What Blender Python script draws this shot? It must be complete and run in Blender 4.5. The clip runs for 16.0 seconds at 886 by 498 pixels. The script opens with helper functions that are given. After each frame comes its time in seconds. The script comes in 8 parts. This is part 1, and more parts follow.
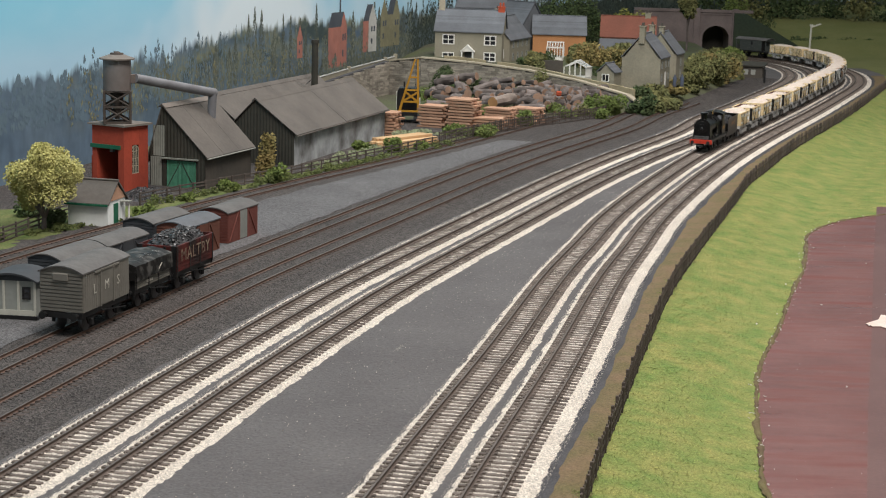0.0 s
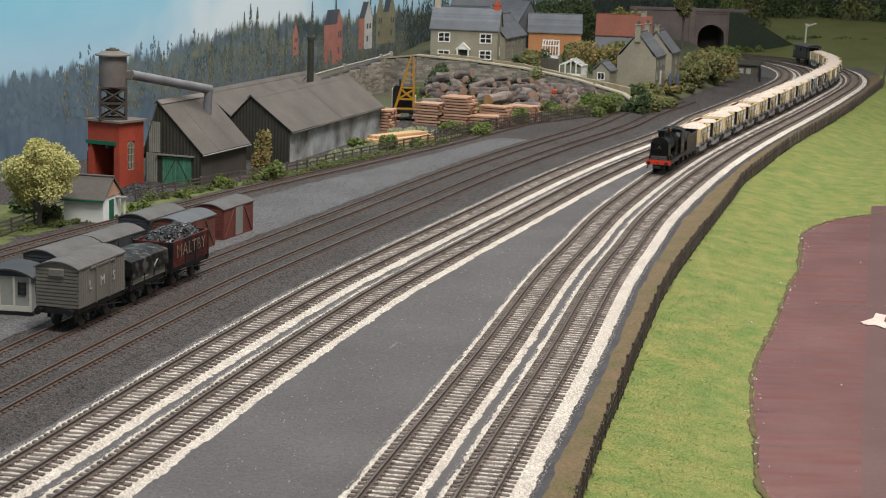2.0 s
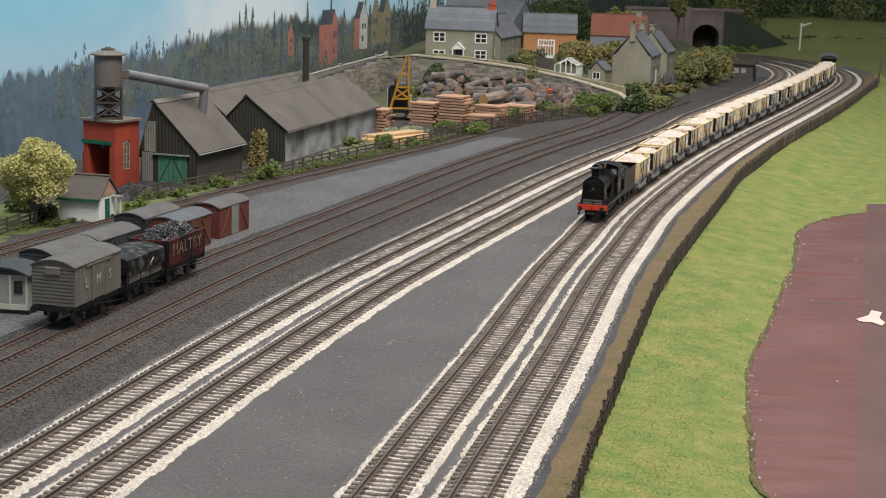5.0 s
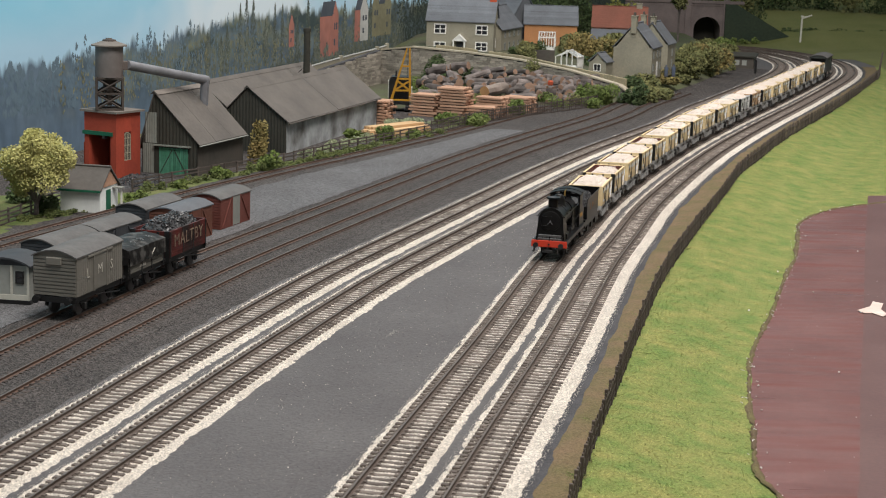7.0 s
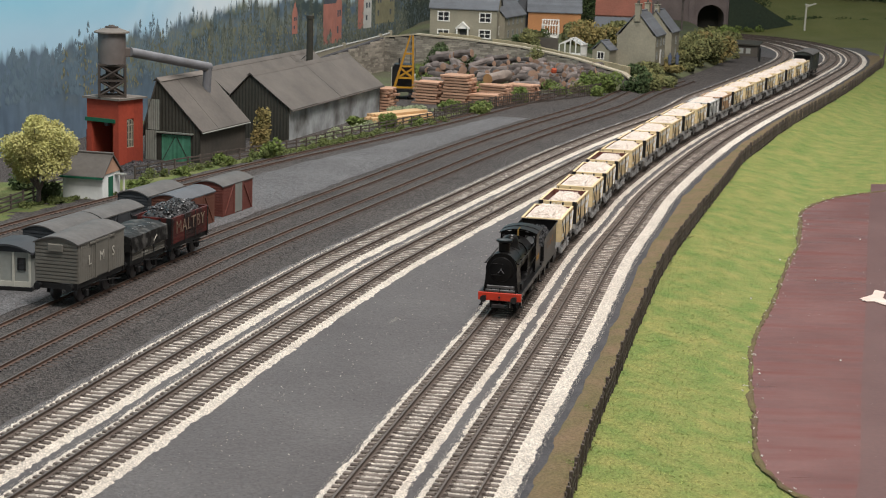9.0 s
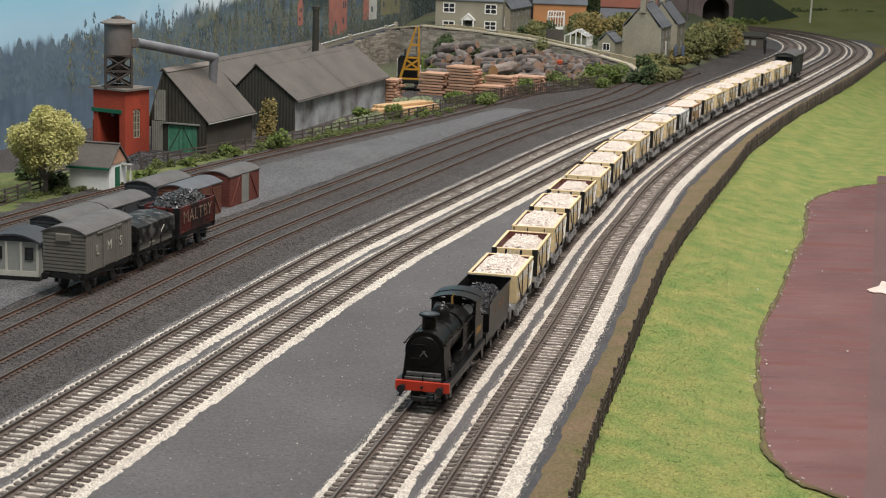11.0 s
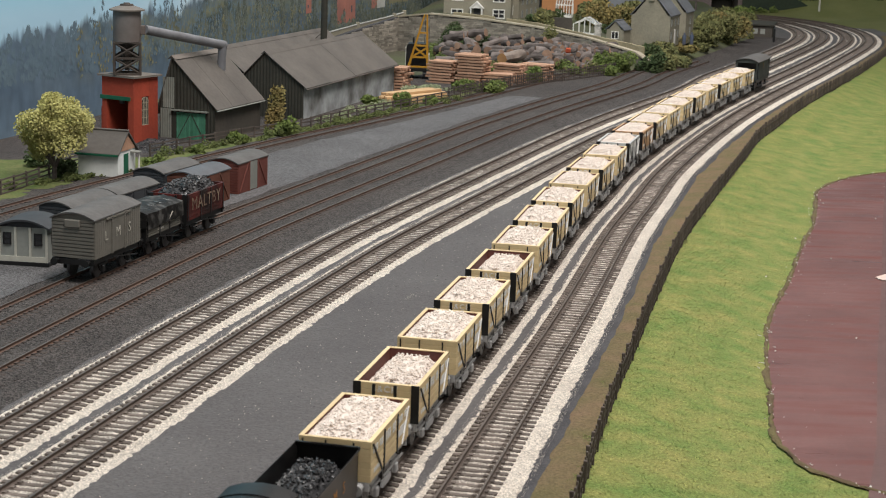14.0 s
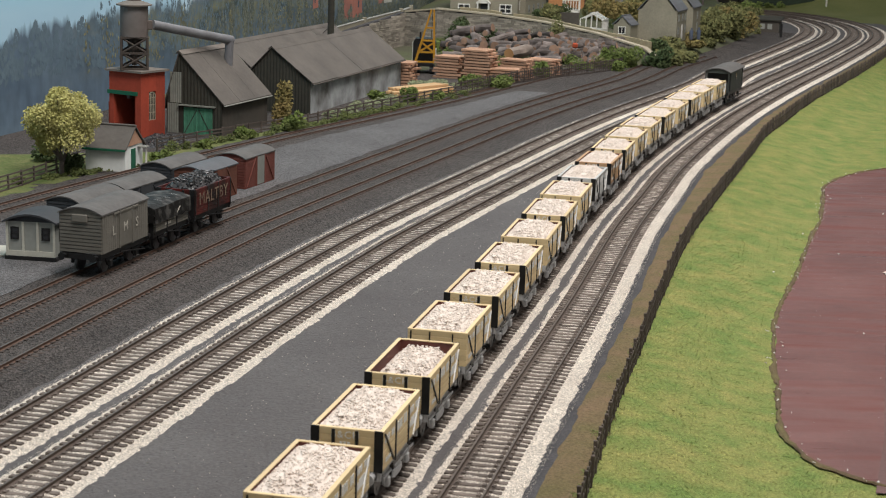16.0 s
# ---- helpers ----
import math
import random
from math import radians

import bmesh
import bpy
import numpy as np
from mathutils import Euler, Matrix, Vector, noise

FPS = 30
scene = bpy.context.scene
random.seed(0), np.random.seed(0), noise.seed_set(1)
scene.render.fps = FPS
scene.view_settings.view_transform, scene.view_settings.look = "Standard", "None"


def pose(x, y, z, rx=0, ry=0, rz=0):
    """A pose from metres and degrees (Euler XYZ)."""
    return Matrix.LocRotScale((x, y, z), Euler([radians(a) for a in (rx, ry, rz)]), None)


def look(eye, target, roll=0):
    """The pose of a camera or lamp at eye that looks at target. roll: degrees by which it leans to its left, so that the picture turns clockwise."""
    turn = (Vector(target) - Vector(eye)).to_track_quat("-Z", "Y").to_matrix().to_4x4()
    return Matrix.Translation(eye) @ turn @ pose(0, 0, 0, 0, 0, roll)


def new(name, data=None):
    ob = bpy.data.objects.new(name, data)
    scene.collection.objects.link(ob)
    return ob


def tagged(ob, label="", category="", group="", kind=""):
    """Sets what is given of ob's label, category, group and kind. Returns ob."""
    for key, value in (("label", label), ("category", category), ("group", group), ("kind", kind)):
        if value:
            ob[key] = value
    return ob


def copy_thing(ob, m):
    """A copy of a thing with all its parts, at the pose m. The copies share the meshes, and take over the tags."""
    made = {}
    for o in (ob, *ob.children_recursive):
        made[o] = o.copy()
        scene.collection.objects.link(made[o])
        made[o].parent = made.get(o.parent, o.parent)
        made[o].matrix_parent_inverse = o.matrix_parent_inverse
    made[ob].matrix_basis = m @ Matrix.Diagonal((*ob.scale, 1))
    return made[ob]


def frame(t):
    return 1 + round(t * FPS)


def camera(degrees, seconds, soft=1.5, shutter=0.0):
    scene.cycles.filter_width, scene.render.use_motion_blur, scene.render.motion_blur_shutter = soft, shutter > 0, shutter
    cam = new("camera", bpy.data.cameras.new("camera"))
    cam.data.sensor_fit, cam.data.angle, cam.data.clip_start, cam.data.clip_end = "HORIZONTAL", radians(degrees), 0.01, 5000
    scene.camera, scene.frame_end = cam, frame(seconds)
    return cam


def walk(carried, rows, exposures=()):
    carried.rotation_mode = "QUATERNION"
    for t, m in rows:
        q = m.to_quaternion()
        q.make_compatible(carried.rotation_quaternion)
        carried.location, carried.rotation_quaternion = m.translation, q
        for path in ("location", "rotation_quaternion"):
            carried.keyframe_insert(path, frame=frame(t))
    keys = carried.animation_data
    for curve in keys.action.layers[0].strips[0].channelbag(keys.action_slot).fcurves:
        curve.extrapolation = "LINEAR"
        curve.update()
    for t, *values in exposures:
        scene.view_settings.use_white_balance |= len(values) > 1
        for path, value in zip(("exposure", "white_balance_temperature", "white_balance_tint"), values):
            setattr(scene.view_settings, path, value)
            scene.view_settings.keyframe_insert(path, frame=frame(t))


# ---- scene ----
S = 1 / 76.2          # model scale: the numbers below are full-size metres of the 4 mm model

cam = camera(29.56, 16.0, soft=1.05)
cam.data.dof.use_dof, cam.data.dof.focus_distance, cam.data.dof.aperture_fstop = True, 1.35, 60.0
walk(cam, [
    (0, pose(0.00076, 0.00171, 0.26270, 79.481, -1.543, 0.524)),
    (0.5, pose(-0.00004, 0.00170, 0.26171, 79.449, -1.568, 0.494)),
    (1, pose(0.00018, 0.00133, 0.26171, 79.422, -1.602, 0.461)),
    (1.5, pose(-0.00021, 0.00073, 0.26210, 79.414, -1.659, 0.417)),
    (2, pose(-0.00008, 0.00076, 0.26208, 79.422, -1.772, 0.375)),
    (2.5, pose(-0.00010, 0.00059, 0.26173, 79.429, -1.785, 0.323)),
    (3, pose(0.00031, 0.00094, 0.26178, 79.430, -1.751, 0.296)),
    (3.5, pose(0.00020, 0.00018, 0.26223, 79.442, -1.689, 0.255)),
    (4, pose(-0.00080, -0.00062, 0.26100, 79.480, -1.736, 0.213)),
    (6.5, pose(0.00006, -0.00001, 0.25911, 79.318, -1.618, 0.183)),
    (7, pose(-0.00147, -0.00031, 0.25825, 79.222, -1.724, 0.208)),
    (7.5, pose(-0.00081, -0.00082, 0.25793, 79.118, -1.808, 0.264)),
    (8, pose(-0.00092, -0.00065, 0.25837, 78.983, -1.886, 0.311)),
    (8.5, pose(-0.00001, -0.00026, 0.25864, 78.875, -1.924, 0.349)),
    (9, pose(0.00000, -0.00000, 0.25795, 78.804, -1.815, 0.359)),
    (11.5, pose(-0.00242, -0.00087, 0.25645, 78.474, -1.895, 0.563)),
    (12, pose(-0.00200, -0.00066, 0.25608, 78.413, -1.909, 0.622)),
    (12.5, pose(-0.00215, -0.00015, 0.25546, 78.351, -1.875, 0.664)),
    (13, pose(-0.00185, -0.00055, 0.25501, 78.282, -1.891, 0.742)),
    (13.5, pose(-0.00212, -0.00139, 0.25529, 78.202, -1.890, 0.766)),
    (14, pose(-0.00255, -0.00127, 0.25473, 78.168, -1.888, 0.785)),
    (14.5, pose(-0.00298, -0.00102, 0.25555, 78.118, -1.917, 0.815)),
    (15, pose(-0.00316, -0.00053, 0.25496, 78.093, -1.989, 0.868)),
    (15.5, pose(-0.00300, -0.00077, 0.25457, 78.061, -1.927, 0.929)),
    (16, pose(-0.00312, -0.00137, 0.25456, 77.997, -1.879, 1.005)),
], exposures=[(0.0, 0.06), (9.0, 0.07), (14.0, -0.04), (16.0, -0.10)])

# ---- light: even hall fill and two unseen area lamps added above the layout ----
world = bpy.data.worlds.new("world")
scene.world = world
world.use_nodes = True
wbg = world.node_tree.nodes["Background"]
wbg.inputs["Color"].default_value = (1.0, 0.96, 0.925, 1)
wbg.inputs["Strength"].default_value = 0.29


def added_light(x, y, z, sx, sy, tx, ty, tz, power, colour):
    li = bpy.data.lights.new("ceiling_lamp", "AREA")
    li.shape, li.size, li.size_y, li.energy, li.color = "RECTANGLE", sx * S, sy * S, power, colour
    ob = new("ceiling_lamp", li)
    ob.matrix_basis = look((x * S, y * S, z * S), (tx * S, ty * S, tz * S))
    return tagged(ob, "unseen soft area lamp added above the layout", "lamp", "lamps over the layout")


# both lamps are added: one lifts the wagon fronts, one brightens the backscene
added_light(22, 38, 150, 60, 60, 5, 115, 0, 50.0, (1.0, 0.945, 0.90))
added_light(25, 180, 120, 50, 60, -15, 190, 5, 24.0, (1.0, 0.95, 0.915))

# ---- materials ----


def mat(name, base, rough=0.7, alt=None, grain=0.0, scale=300.0, big=25.0, bump=0.0, metal=0.0, spec=0.3, per=0.0, island=False, mix=0.5, kind="noise"):
    """A procedural surface: base and alt mixed by noise at two scales, fine grain in the value and a bump."""
    m = bpy.data.materials.new(name)
    m.use_nodes = True
    nt = m.node_tree
    n, l = nt.nodes, nt.links
    b = n["Principled BSDF"]
    b.inputs["Roughness"].default_value = rough
    b.inputs["Metallic"].default_value = metal
    b.inputs["Specular IOR Level"].default_value = spec
    tc = n.new("ShaderNodeTexCoord")
    alt = alt or tuple(c * 0.75 for c in base)
    n1 = n.new("ShaderNodeTexNoise")
    n1.inputs["Scale"].default_value, n1.inputs["Detail"].default_value = big, 5
    l.new(tc.outputs["Object"], n1.inputs["Vector"])
    r = n.new("ShaderNodeValToRGB")
    r.color_ramp.elements[0].position, r.color_ramp.elements[1].position = mix - 0.18, mix + 0.18
    r.color_ramp.elements[0].color, r.color_ramp.elements[1].color = (*base, 1), (*alt, 1)
    l.new(n1.outputs["Fac"], r.inputs["Fac"])
    if kind == "grit":
        n2 = n.new("ShaderNodeTexVoronoi")
        n2.inputs["Scale"].default_value = scale
        out2 = n2.outputs["Color"]
        hgt = n2.outputs["Distance"]
        sep = n.new("ShaderNodeSeparateColor")
        l.new(out2, sep.inputs["Color"])
        fac2 = sep.outputs["Red"]
    else:
        n2 = n.new("ShaderNodeTexNoise")
        n2.inputs["Scale"].default_value, n2.inputs["Detail"].default_value = scale, 4
        fac2 = hgt = n2.outputs["Fac"]
    l.new(tc.outputs["Object"], n2.inputs["Vector"])
    mp = n.new("ShaderNodeMapRange")
    mp.inputs["To Min"].default_value, mp.inputs["To Max"].default_value = 1 - grain, 1 + grain
    l.new(fac2, mp.inputs["Value"])
    val = mp.outputs["Result"]
    if per > 0:
        if island:
            rnd = n.new("ShaderNodeNewGeometry").outputs["Random Per Island"]
        else:
            rnd = n.new("ShaderNodeObjectInfo").outputs["Random"]
        m2 = n.new("ShaderNodeMapRange")
        m2.inputs["To Min"].default_value, m2.inputs["To Max"].default_value = 1 - per, 1 + per
        l.new(rnd, m2.inputs["Value"])
        mu = n.new("ShaderNodeMath")
        mu.operation = "MULTIPLY"
        l.new(val, mu.inputs[0]), l.new(m2.outputs["Result"], mu.inputs[1])
        val = mu.outputs["Value"]
    hs = n.new("ShaderNodeHueSaturation")
    l.new(r.outputs["Color"], hs.inputs["Color"])
    l.new(val, hs.inputs["Value"])
    l.new(hs.outputs["Color"], b.inputs["Base Color"])
    if bump > 0:
        bp = n.new("ShaderNodeBump")
        bp.inputs["Strength"].default_value, bp.inputs["Distance"].default_value = min(1.0, bump), 0.0008
        l.new(hgt, bp.inputs["Height"])
        l.new(bp.outputs["Normal"], b.inputs["Normal"])
    return m


M = {}
M["grey_paint"] = mat("grey_paint", (0.080, 0.074, 0.075), 0.75, (0.106, 0.100, 0.100), 0.55, 620, 11, 0.8, spec=0.25)
M["cinder"] = mat("cinder_ballast", (0.070, 0.062, 0.058), 0.9, (0.052, 0.046, 0.044), 0.8, 1000, 12, 1.0, kind="grit")
M["yard"] = mat("yard_surface", (0.118, 0.115, 0.118), 0.85, (0.090, 0.087, 0.089), 0.5, 900, 14, 0.8, kind="grit")
M["ballast"] = mat("pale_stone_ballast", (0.72, 0.66, 0.58), 0.9, (0.62, 0.56, 0.49), 0.42, 1350, 30, 1.0, kind="grit")
M["dirty_ballast"] = mat("grey_stone_ballast", (0.56, 0.51, 0.45), 0.9, (0.38, 0.345, 0.305), 0.6, 1300, 30, 1.0, kind="grit")
M["ballast_grain"] = mat("pale_ballast_stones", (0.72, 0.66, 0.58), 0.9, (0.63, 0.57, 0.50), 0.1, 300, 40, per=0.16, island=True)
M["cinder_grain"] = mat("cinder_stones", (0.085, 0.077, 0.072), 0.9, (0.06, 0.054, 0.05), 0.1, 300, 40, per=0.4, island=True)
M["sleeper"] = mat("brown_sleeper", (0.088, 0.071, 0.062), 0.8, (0.15, 0.125, 0.108), 0.25, 700, 90, 0.3, per=0.3)
M["dark_sleeper"] = mat("cinder_stained_sleeper", (0.070, 0.055, 0.048), 0.85, (0.058, 0.047, 0.042), 0.3, 700, 60, 0.3, per=0.2)
M["rust"] = mat("rusty_rail_side", (0.105, 0.080, 0.066), 0.65, (0.08, 0.06, 0.05), 0.2, 800, 60, 0.2)
M["railtop"] = mat("worn_rail_top", (0.115, 0.095, 0.082), 0.45, (0.085, 0.068, 0.058), 0.15, 500, 40, 0.0, metal=0.3)
M["grass"] = mat("static_grass", (0.130, 0.195, 0.050), 0.95, (0.240, 0.240, 0.076), 0.75, 720, 52, 1.0)
M["scrub"] = mat("brown_scrub", (0.165, 0.112, 0.066), 0.95, (0.120, 0.100, 0.045), 0.7, 700, 40, 1.0)
M["verge"] = mat("rough_verge_grass", (0.070, 0.105, 0.028), 0.95, (0.14, 0.145, 0.055), 0.8, 500, 55, 1.0)
M["tar"] = mat("dark_grey_edge", (0.044, 0.043, 0.047), 0.85, (0.070, 0.068, 0.072), 0.6, 700, 40, 0.9)
M["redboard"] = mat("red_brown_board", (0.158, 0.067, 0.061), 0.36, (0.112, 0.043, 0.039), 0.3, 420, 16, 0.12)
M["cream"] = mat("cream_wagon_paint", (0.72, 0.57, 0.33), 0.55, (0.66, 0.51, 0.29), 0.08, 500, 60, 0.1, per=0.10)
M["black"] = mat("black_paint", (0.008, 0.008, 0.0085), 0.42, (0.02, 0.02, 0.02), 0.2, 400, 60, 0.05)
M["loco_black"] = mat("weathered_black_paint", (0.0045, 0.0045, 0.005), 0.30, (0.010, 0.0095, 0.009), 0.25, 350, 70, 0.04, spec=0.14)
M["stone_load"] = mat("limestone_load", (0.76, 0.685, 0.62), 0.95, (0.69, 0.61, 0.545), 0.06, 700, 120, 0.0, per=0.10, island=True)
M["wagon_grey"] = mat("pale_grey_underframe", (0.42, 0.42, 0.42), 0.6, (0.31, 0.31, 0.31), 0.2, 500, 90, 0.2)
M["inner_red"] = mat("red_oxide_interior", (0.14, 0.05, 0.04), 0.65, (0.10, 0.04, 0.035), 0.15, 500, 60, 0.1)
M["red"] = mat("buffer_beam_red", (0.55, 0.045, 0.02), 0.4, (0.45, 0.04, 0.02), 0.08, 500, 60)
M["steel"] = mat("dull_steel", (0.16, 0.16, 0.165), 0.4, (0.10, 0.10, 0.10), 0.2, 400, 80, metal=0.7)
M["brass"] = mat("brass", (0.6, 0.38, 0.13), 0.3, (0.5, 0.3, 0.1), 0.1, 400, 80, metal=0.9)
M["glass"] = mat("dark_glass", (0.02, 0.022, 0.025), 0.08, (0.03, 0.03, 0.033), 0.1, 300, 60, spec=0.6)
M["coal"] = mat("coal", (0.020, 0.020, 0.021), 0.32, (0.075, 0.075, 0.078), 0.5, 700, 140, 0.3, per=0.6, island=True)
M["lettering"] = mat("pale_lettering", (0.50, 0.48, 0.42), 0.6, (0.40, 0.38, 0.33), 0.1, 400, 80)
M["letter_red"] = mat("gold_and_red_lettering", (0.46, 0.24, 0.08), 0.6, (0.36, 0.15, 0.06), 0.15, 400, 80)
M["grit_pale"] = mat("pale_dust", (0.34, 0.33, 0.30), 0.95, (0.24, 0.23, 0.21), 0.1, 300, 40)
M["faded_letter"] = mat("faded_cream_lettering", (0.27, 0.21, 0.15), 0.7, (0.085, 0.04, 0.032), 0.2, 400, 110, mix=0.55)
M["bright_letter"] = mat("white_lettering", (0.82, 0.82, 0.81), 0.6, (0.66, 0.66, 0.65), 0.1, 400, 80)
M["siding_rust"] = mat("red_brown_rail_side", (0.125, 0.076, 0.056), 0.7, (0.09, 0.056, 0.043), 0.2, 800, 60, 0.2)
M["gold"] = mat("gold_lettering", (0.45, 0.25, 0.05), 0.5, (0.38, 0.2, 0.05), 0.1, 400, 80)

# ---- building helpers ----


def fin(bm):
    """Close a bmesh given in full-size metres into a mesh in model metres."""
    bmesh.ops.scale(bm, vec=(S, S, S), verts=bm.verts)
    bmesh.ops.recalc_face_normals(bm, faces=bm.faces)
    for e in bm.edges:
        e.smooth = len(e.link_faces) == 2 and e.calc_face_angle(0.0) < 0.55
    for f in bm.faces:
        f.smooth = True
    me = bpy.data.meshes.new("mesh")
    bm.to_mesh(me)
    bm.free()
    return me


def thing(name, x, y, z, rz, label, category, group="", kind=""):
    ob = new(name)
    ob.empty_display_size = 0.01
    ob.matrix_basis = pose(x * S, y * S, z * S, 0, 0, rz)
    return tagged(ob, label, category, group, kind)


def part(name, bm, material, parent, label="", at=None, smooth=False):
    me = bm if isinstance(bm, bpy.types.Mesh) else fin(bm)
    if material is not None and not me.materials:
        me.materials.append(material)
    if smooth:
        for p in me.polygons:
            p.use_smooth = True
    me.name = name
    ob = new(name, me)
    if parent is not None:
        ob.parent = parent
    if at is not None:
        ob.matrix_basis = Matrix.Translation(Vector(at[:3]) * S) @ (pose(0, 0, 0, *at[3:]) if len(at) > 3 else Matrix())
    if label:
        ob["label"] = label
    return ob


def solo(name, bm, material, label, category, group="", kind="", smooth=False):
    """A thing or a piece of the setting that is a single mesh."""
    return tagged(part(name, bm, material, None, "", None, smooth), label, category, group, kind)


def box(bm, x0, x1, y0, y1, z0, z1, bev=0.0, m=None):
    vs = [bm.verts.new(p) for p in ((x0, y0, z0), (x1, y0, z0), (x1, y1, z0), (x0, y1, z0), (x0, y0, z1), (x1, y0, z1), (x1, y1, z1), (x0, y1, z1))]
    fs = [bm.faces.new([vs[i] for i in f]) for f in ((3, 2, 1, 0), (4, 5, 6, 7), (0, 1, 5, 4), (1, 2, 6, 5), (2, 3, 7, 6), (3, 0, 4, 7))]
    if bev > 0:
        es = list({e for f in fs for e in f.edges})
        r = bmesh.ops.bevel(bm, geom=es, offset=bev, segments=1, affect="EDGES", profile=0.5)
        vs = list({v for f in r["faces"] for v in f.verts} | {v for v in vs if v.is_valid})
    if m is not None:
        bmesh.ops.transform(bm, matrix=m, verts=vs)
    return vs


def newbox(*a, **k):
    bm = bmesh.new()
    box(bm, *a, **k)
    return bm


def cyl(bm, p0, p1, r0, r1=None, seg=12, caps=True):
    p0, p1 = Vector(p0), Vector(p1)
    r1 = r0 if r1 is None else r1
    ax = (p1 - p0).normalized()
    u = ax.orthogonal().normalized()
    v = ax.cross(u)
    a = [bm.verts.new(p0 + (u * math.cos(k * math.tau / seg) + v * math.sin(k * math.tau / seg)) * r0) for k in range(seg)]
    b = [bm.verts.new(p1 + (u * math.cos(k * math.tau / seg) + v * math.sin(k * math.tau / seg)) * r1) for k in range(seg)]
    for k in range(seg):
        bm.faces.new((a[k], a[(k + 1) % seg], b[(k + 1) % seg], b[k]))
    if caps:
        bm.faces.new(a[::-1]), bm.faces.new(b)
    return a + b


def newcyl(*a, **k):
    bm = bmesh.new()
    cyl(bm, *a, **k)
    return bm


def prism(bm, pts, y0, y1, plane="xz"):
    """A polygon in the xz (or yz, xy) plane, pushed from y0 to y1 along the third axis."""
    f = {"xz": lambda p, w: (p[0], w, p[1]), "yz": lambda p, w: (w, p[0], p[1]), "xy": lambda p, w: (p[0], p[1], w)}[plane]
    a = [bm.verts.new(f(p, y0)) for p in pts]
    b = [bm.verts.new(f(p, y1)) for p in pts]
    n = len(pts)
    for k in range(n):
        bm.faces.new((a[k], a[(k + 1) % n], b[(k + 1) % n], b[k]))
    bm.faces.new(a[::-1]), bm.faces.new(b)
    return a + b


def newprism(*a, **k):
    bm = bmesh.new()
    prism(bm, *a, **k)
    return bm


def stone(bm, c, r, rng, flat=0.8):
    """A small broken stone: a jittered octahedron."""
    q = Euler((rng.random() * 6, rng.random() * 6, rng.random() * 6)).to_matrix()
    squash = Matrix.Diagonal((1, 1, flat))
    vs = []
    for d in ((1, 0, 0), (-1, 0, 0), (0, 1, 0), (0, -1, 0), (0, 0, 1), (0, 0, -1)):
        vs.append(bm.verts.new(Vector(c) + squash @ q @ Vector(d) * r * rng.uniform(0.65, 1.2)))
    for f in ((0, 2, 4), (2, 1, 4), (1, 3, 4), (3, 0, 4), (2, 0, 5), (1, 2, 5), (3, 1, 5), (0, 3, 5)):
        bm.faces.new([vs[i] for i in f])


# ---- curves of the lines ----


def smooth_line(pts, n=24):
    P = np.array(pts, float)
    P = np.vstack([2 * P[0] - P[1], P, 2 * P[-1] - P[-2]])
    out = []
    for i in range(1, len(P) - 2):
        a, b, c, d = P[i - 1:i + 3]
        for k in range(n):
            t = k / n
            out.append(0.5 * (2 * b + (c - a) * t + (2 * a - 5 * b + 4 * c - d) * t * t + (3 * b - a - 3 * c + d) * t ** 3))
    out.append(P[-2])
    return np.array(out)


def normals(line):
    t = np.gradient(line, axis=0)
    t /= np.linalg.norm(t, axis=1)[:, None]
    return np.c_[t[:, 1], -t[:, 0]]


def shifted(line, d):
    return line + normals(line) * (d if np.isscalar(d) else np.asarray(d)[:, None])


def lengths(line):
    return np.r_[0, np.cumsum(np.hypot(*np.diff(line, axis=0).T))]


def even(line, step):
    s = lengths(line)
    q = np.arange(0, s[-1], step)
    return np.c_[np.interp(q, s, line[:, 0]), np.interp(q, s, line[:, 1])]


LINE_C = even(smooth_line([(-13.0, -6), (-9.2, 20), (-5.9, 40), (-2.8, 55), (-0.4, 66.6), (2.7, 81.3), (6.3, 99.5), (9.2, 112), (12.4, 125.4), (17.9, 144.3), (23.8, 162.5),
                           (31.5, 183.7), (40.8, 208), (50.2, 233.5), (57.0, 253), (60.6, 267), (62.2, 279), (61.9, 290), (59.8, 300), (55.6, 308.5), (49.5, 314.5), (42, 318), (33, 319.5), (18, 320), (-2, 320)]), 0.5)
LINE_D = shifted(LINE_C, 3.38)
far_b = shifted(LINE_C, -3.75)
LINE_B = even(smooth_line([(-17.6, 38), (-12.05, 60.5), (-8.8, 74), (-5.0, 88.6), (-1.95, 99), (5.7, 122.3), (12.1, 141.6), (18.4, 158.6), (27.2, 180.5)] + [tuple(p) for p in far_b[(far_b[:, 1] > 196) | (np.arange(len(far_b)) > 600)][::24]]), 0.5)
LINE_A = shifted(LINE_B, -3.5)
cut = lambda line, y0, y1: line[(line[:, 1] > y0) & (line[:, 1] < y1)]
LINE_S2 = shifted(cut(LINE_A, 0, 215), -4.85)
LINE_S1 = shifted(cut(LINE_A, 0, 205), -8.5)
LINE_S0 = even(smooth_line([(-36, 68), (-31.4, 88), (-27, 102), (-21, 117.5), (-13.8, 134.2), (-7.9, 146.8), (-0.8, 162.3), (6.6, 180), (13, 195)]), 0.5)
ZG = -0.30            # the painted board

# ---- the board, the ground and the lines ----


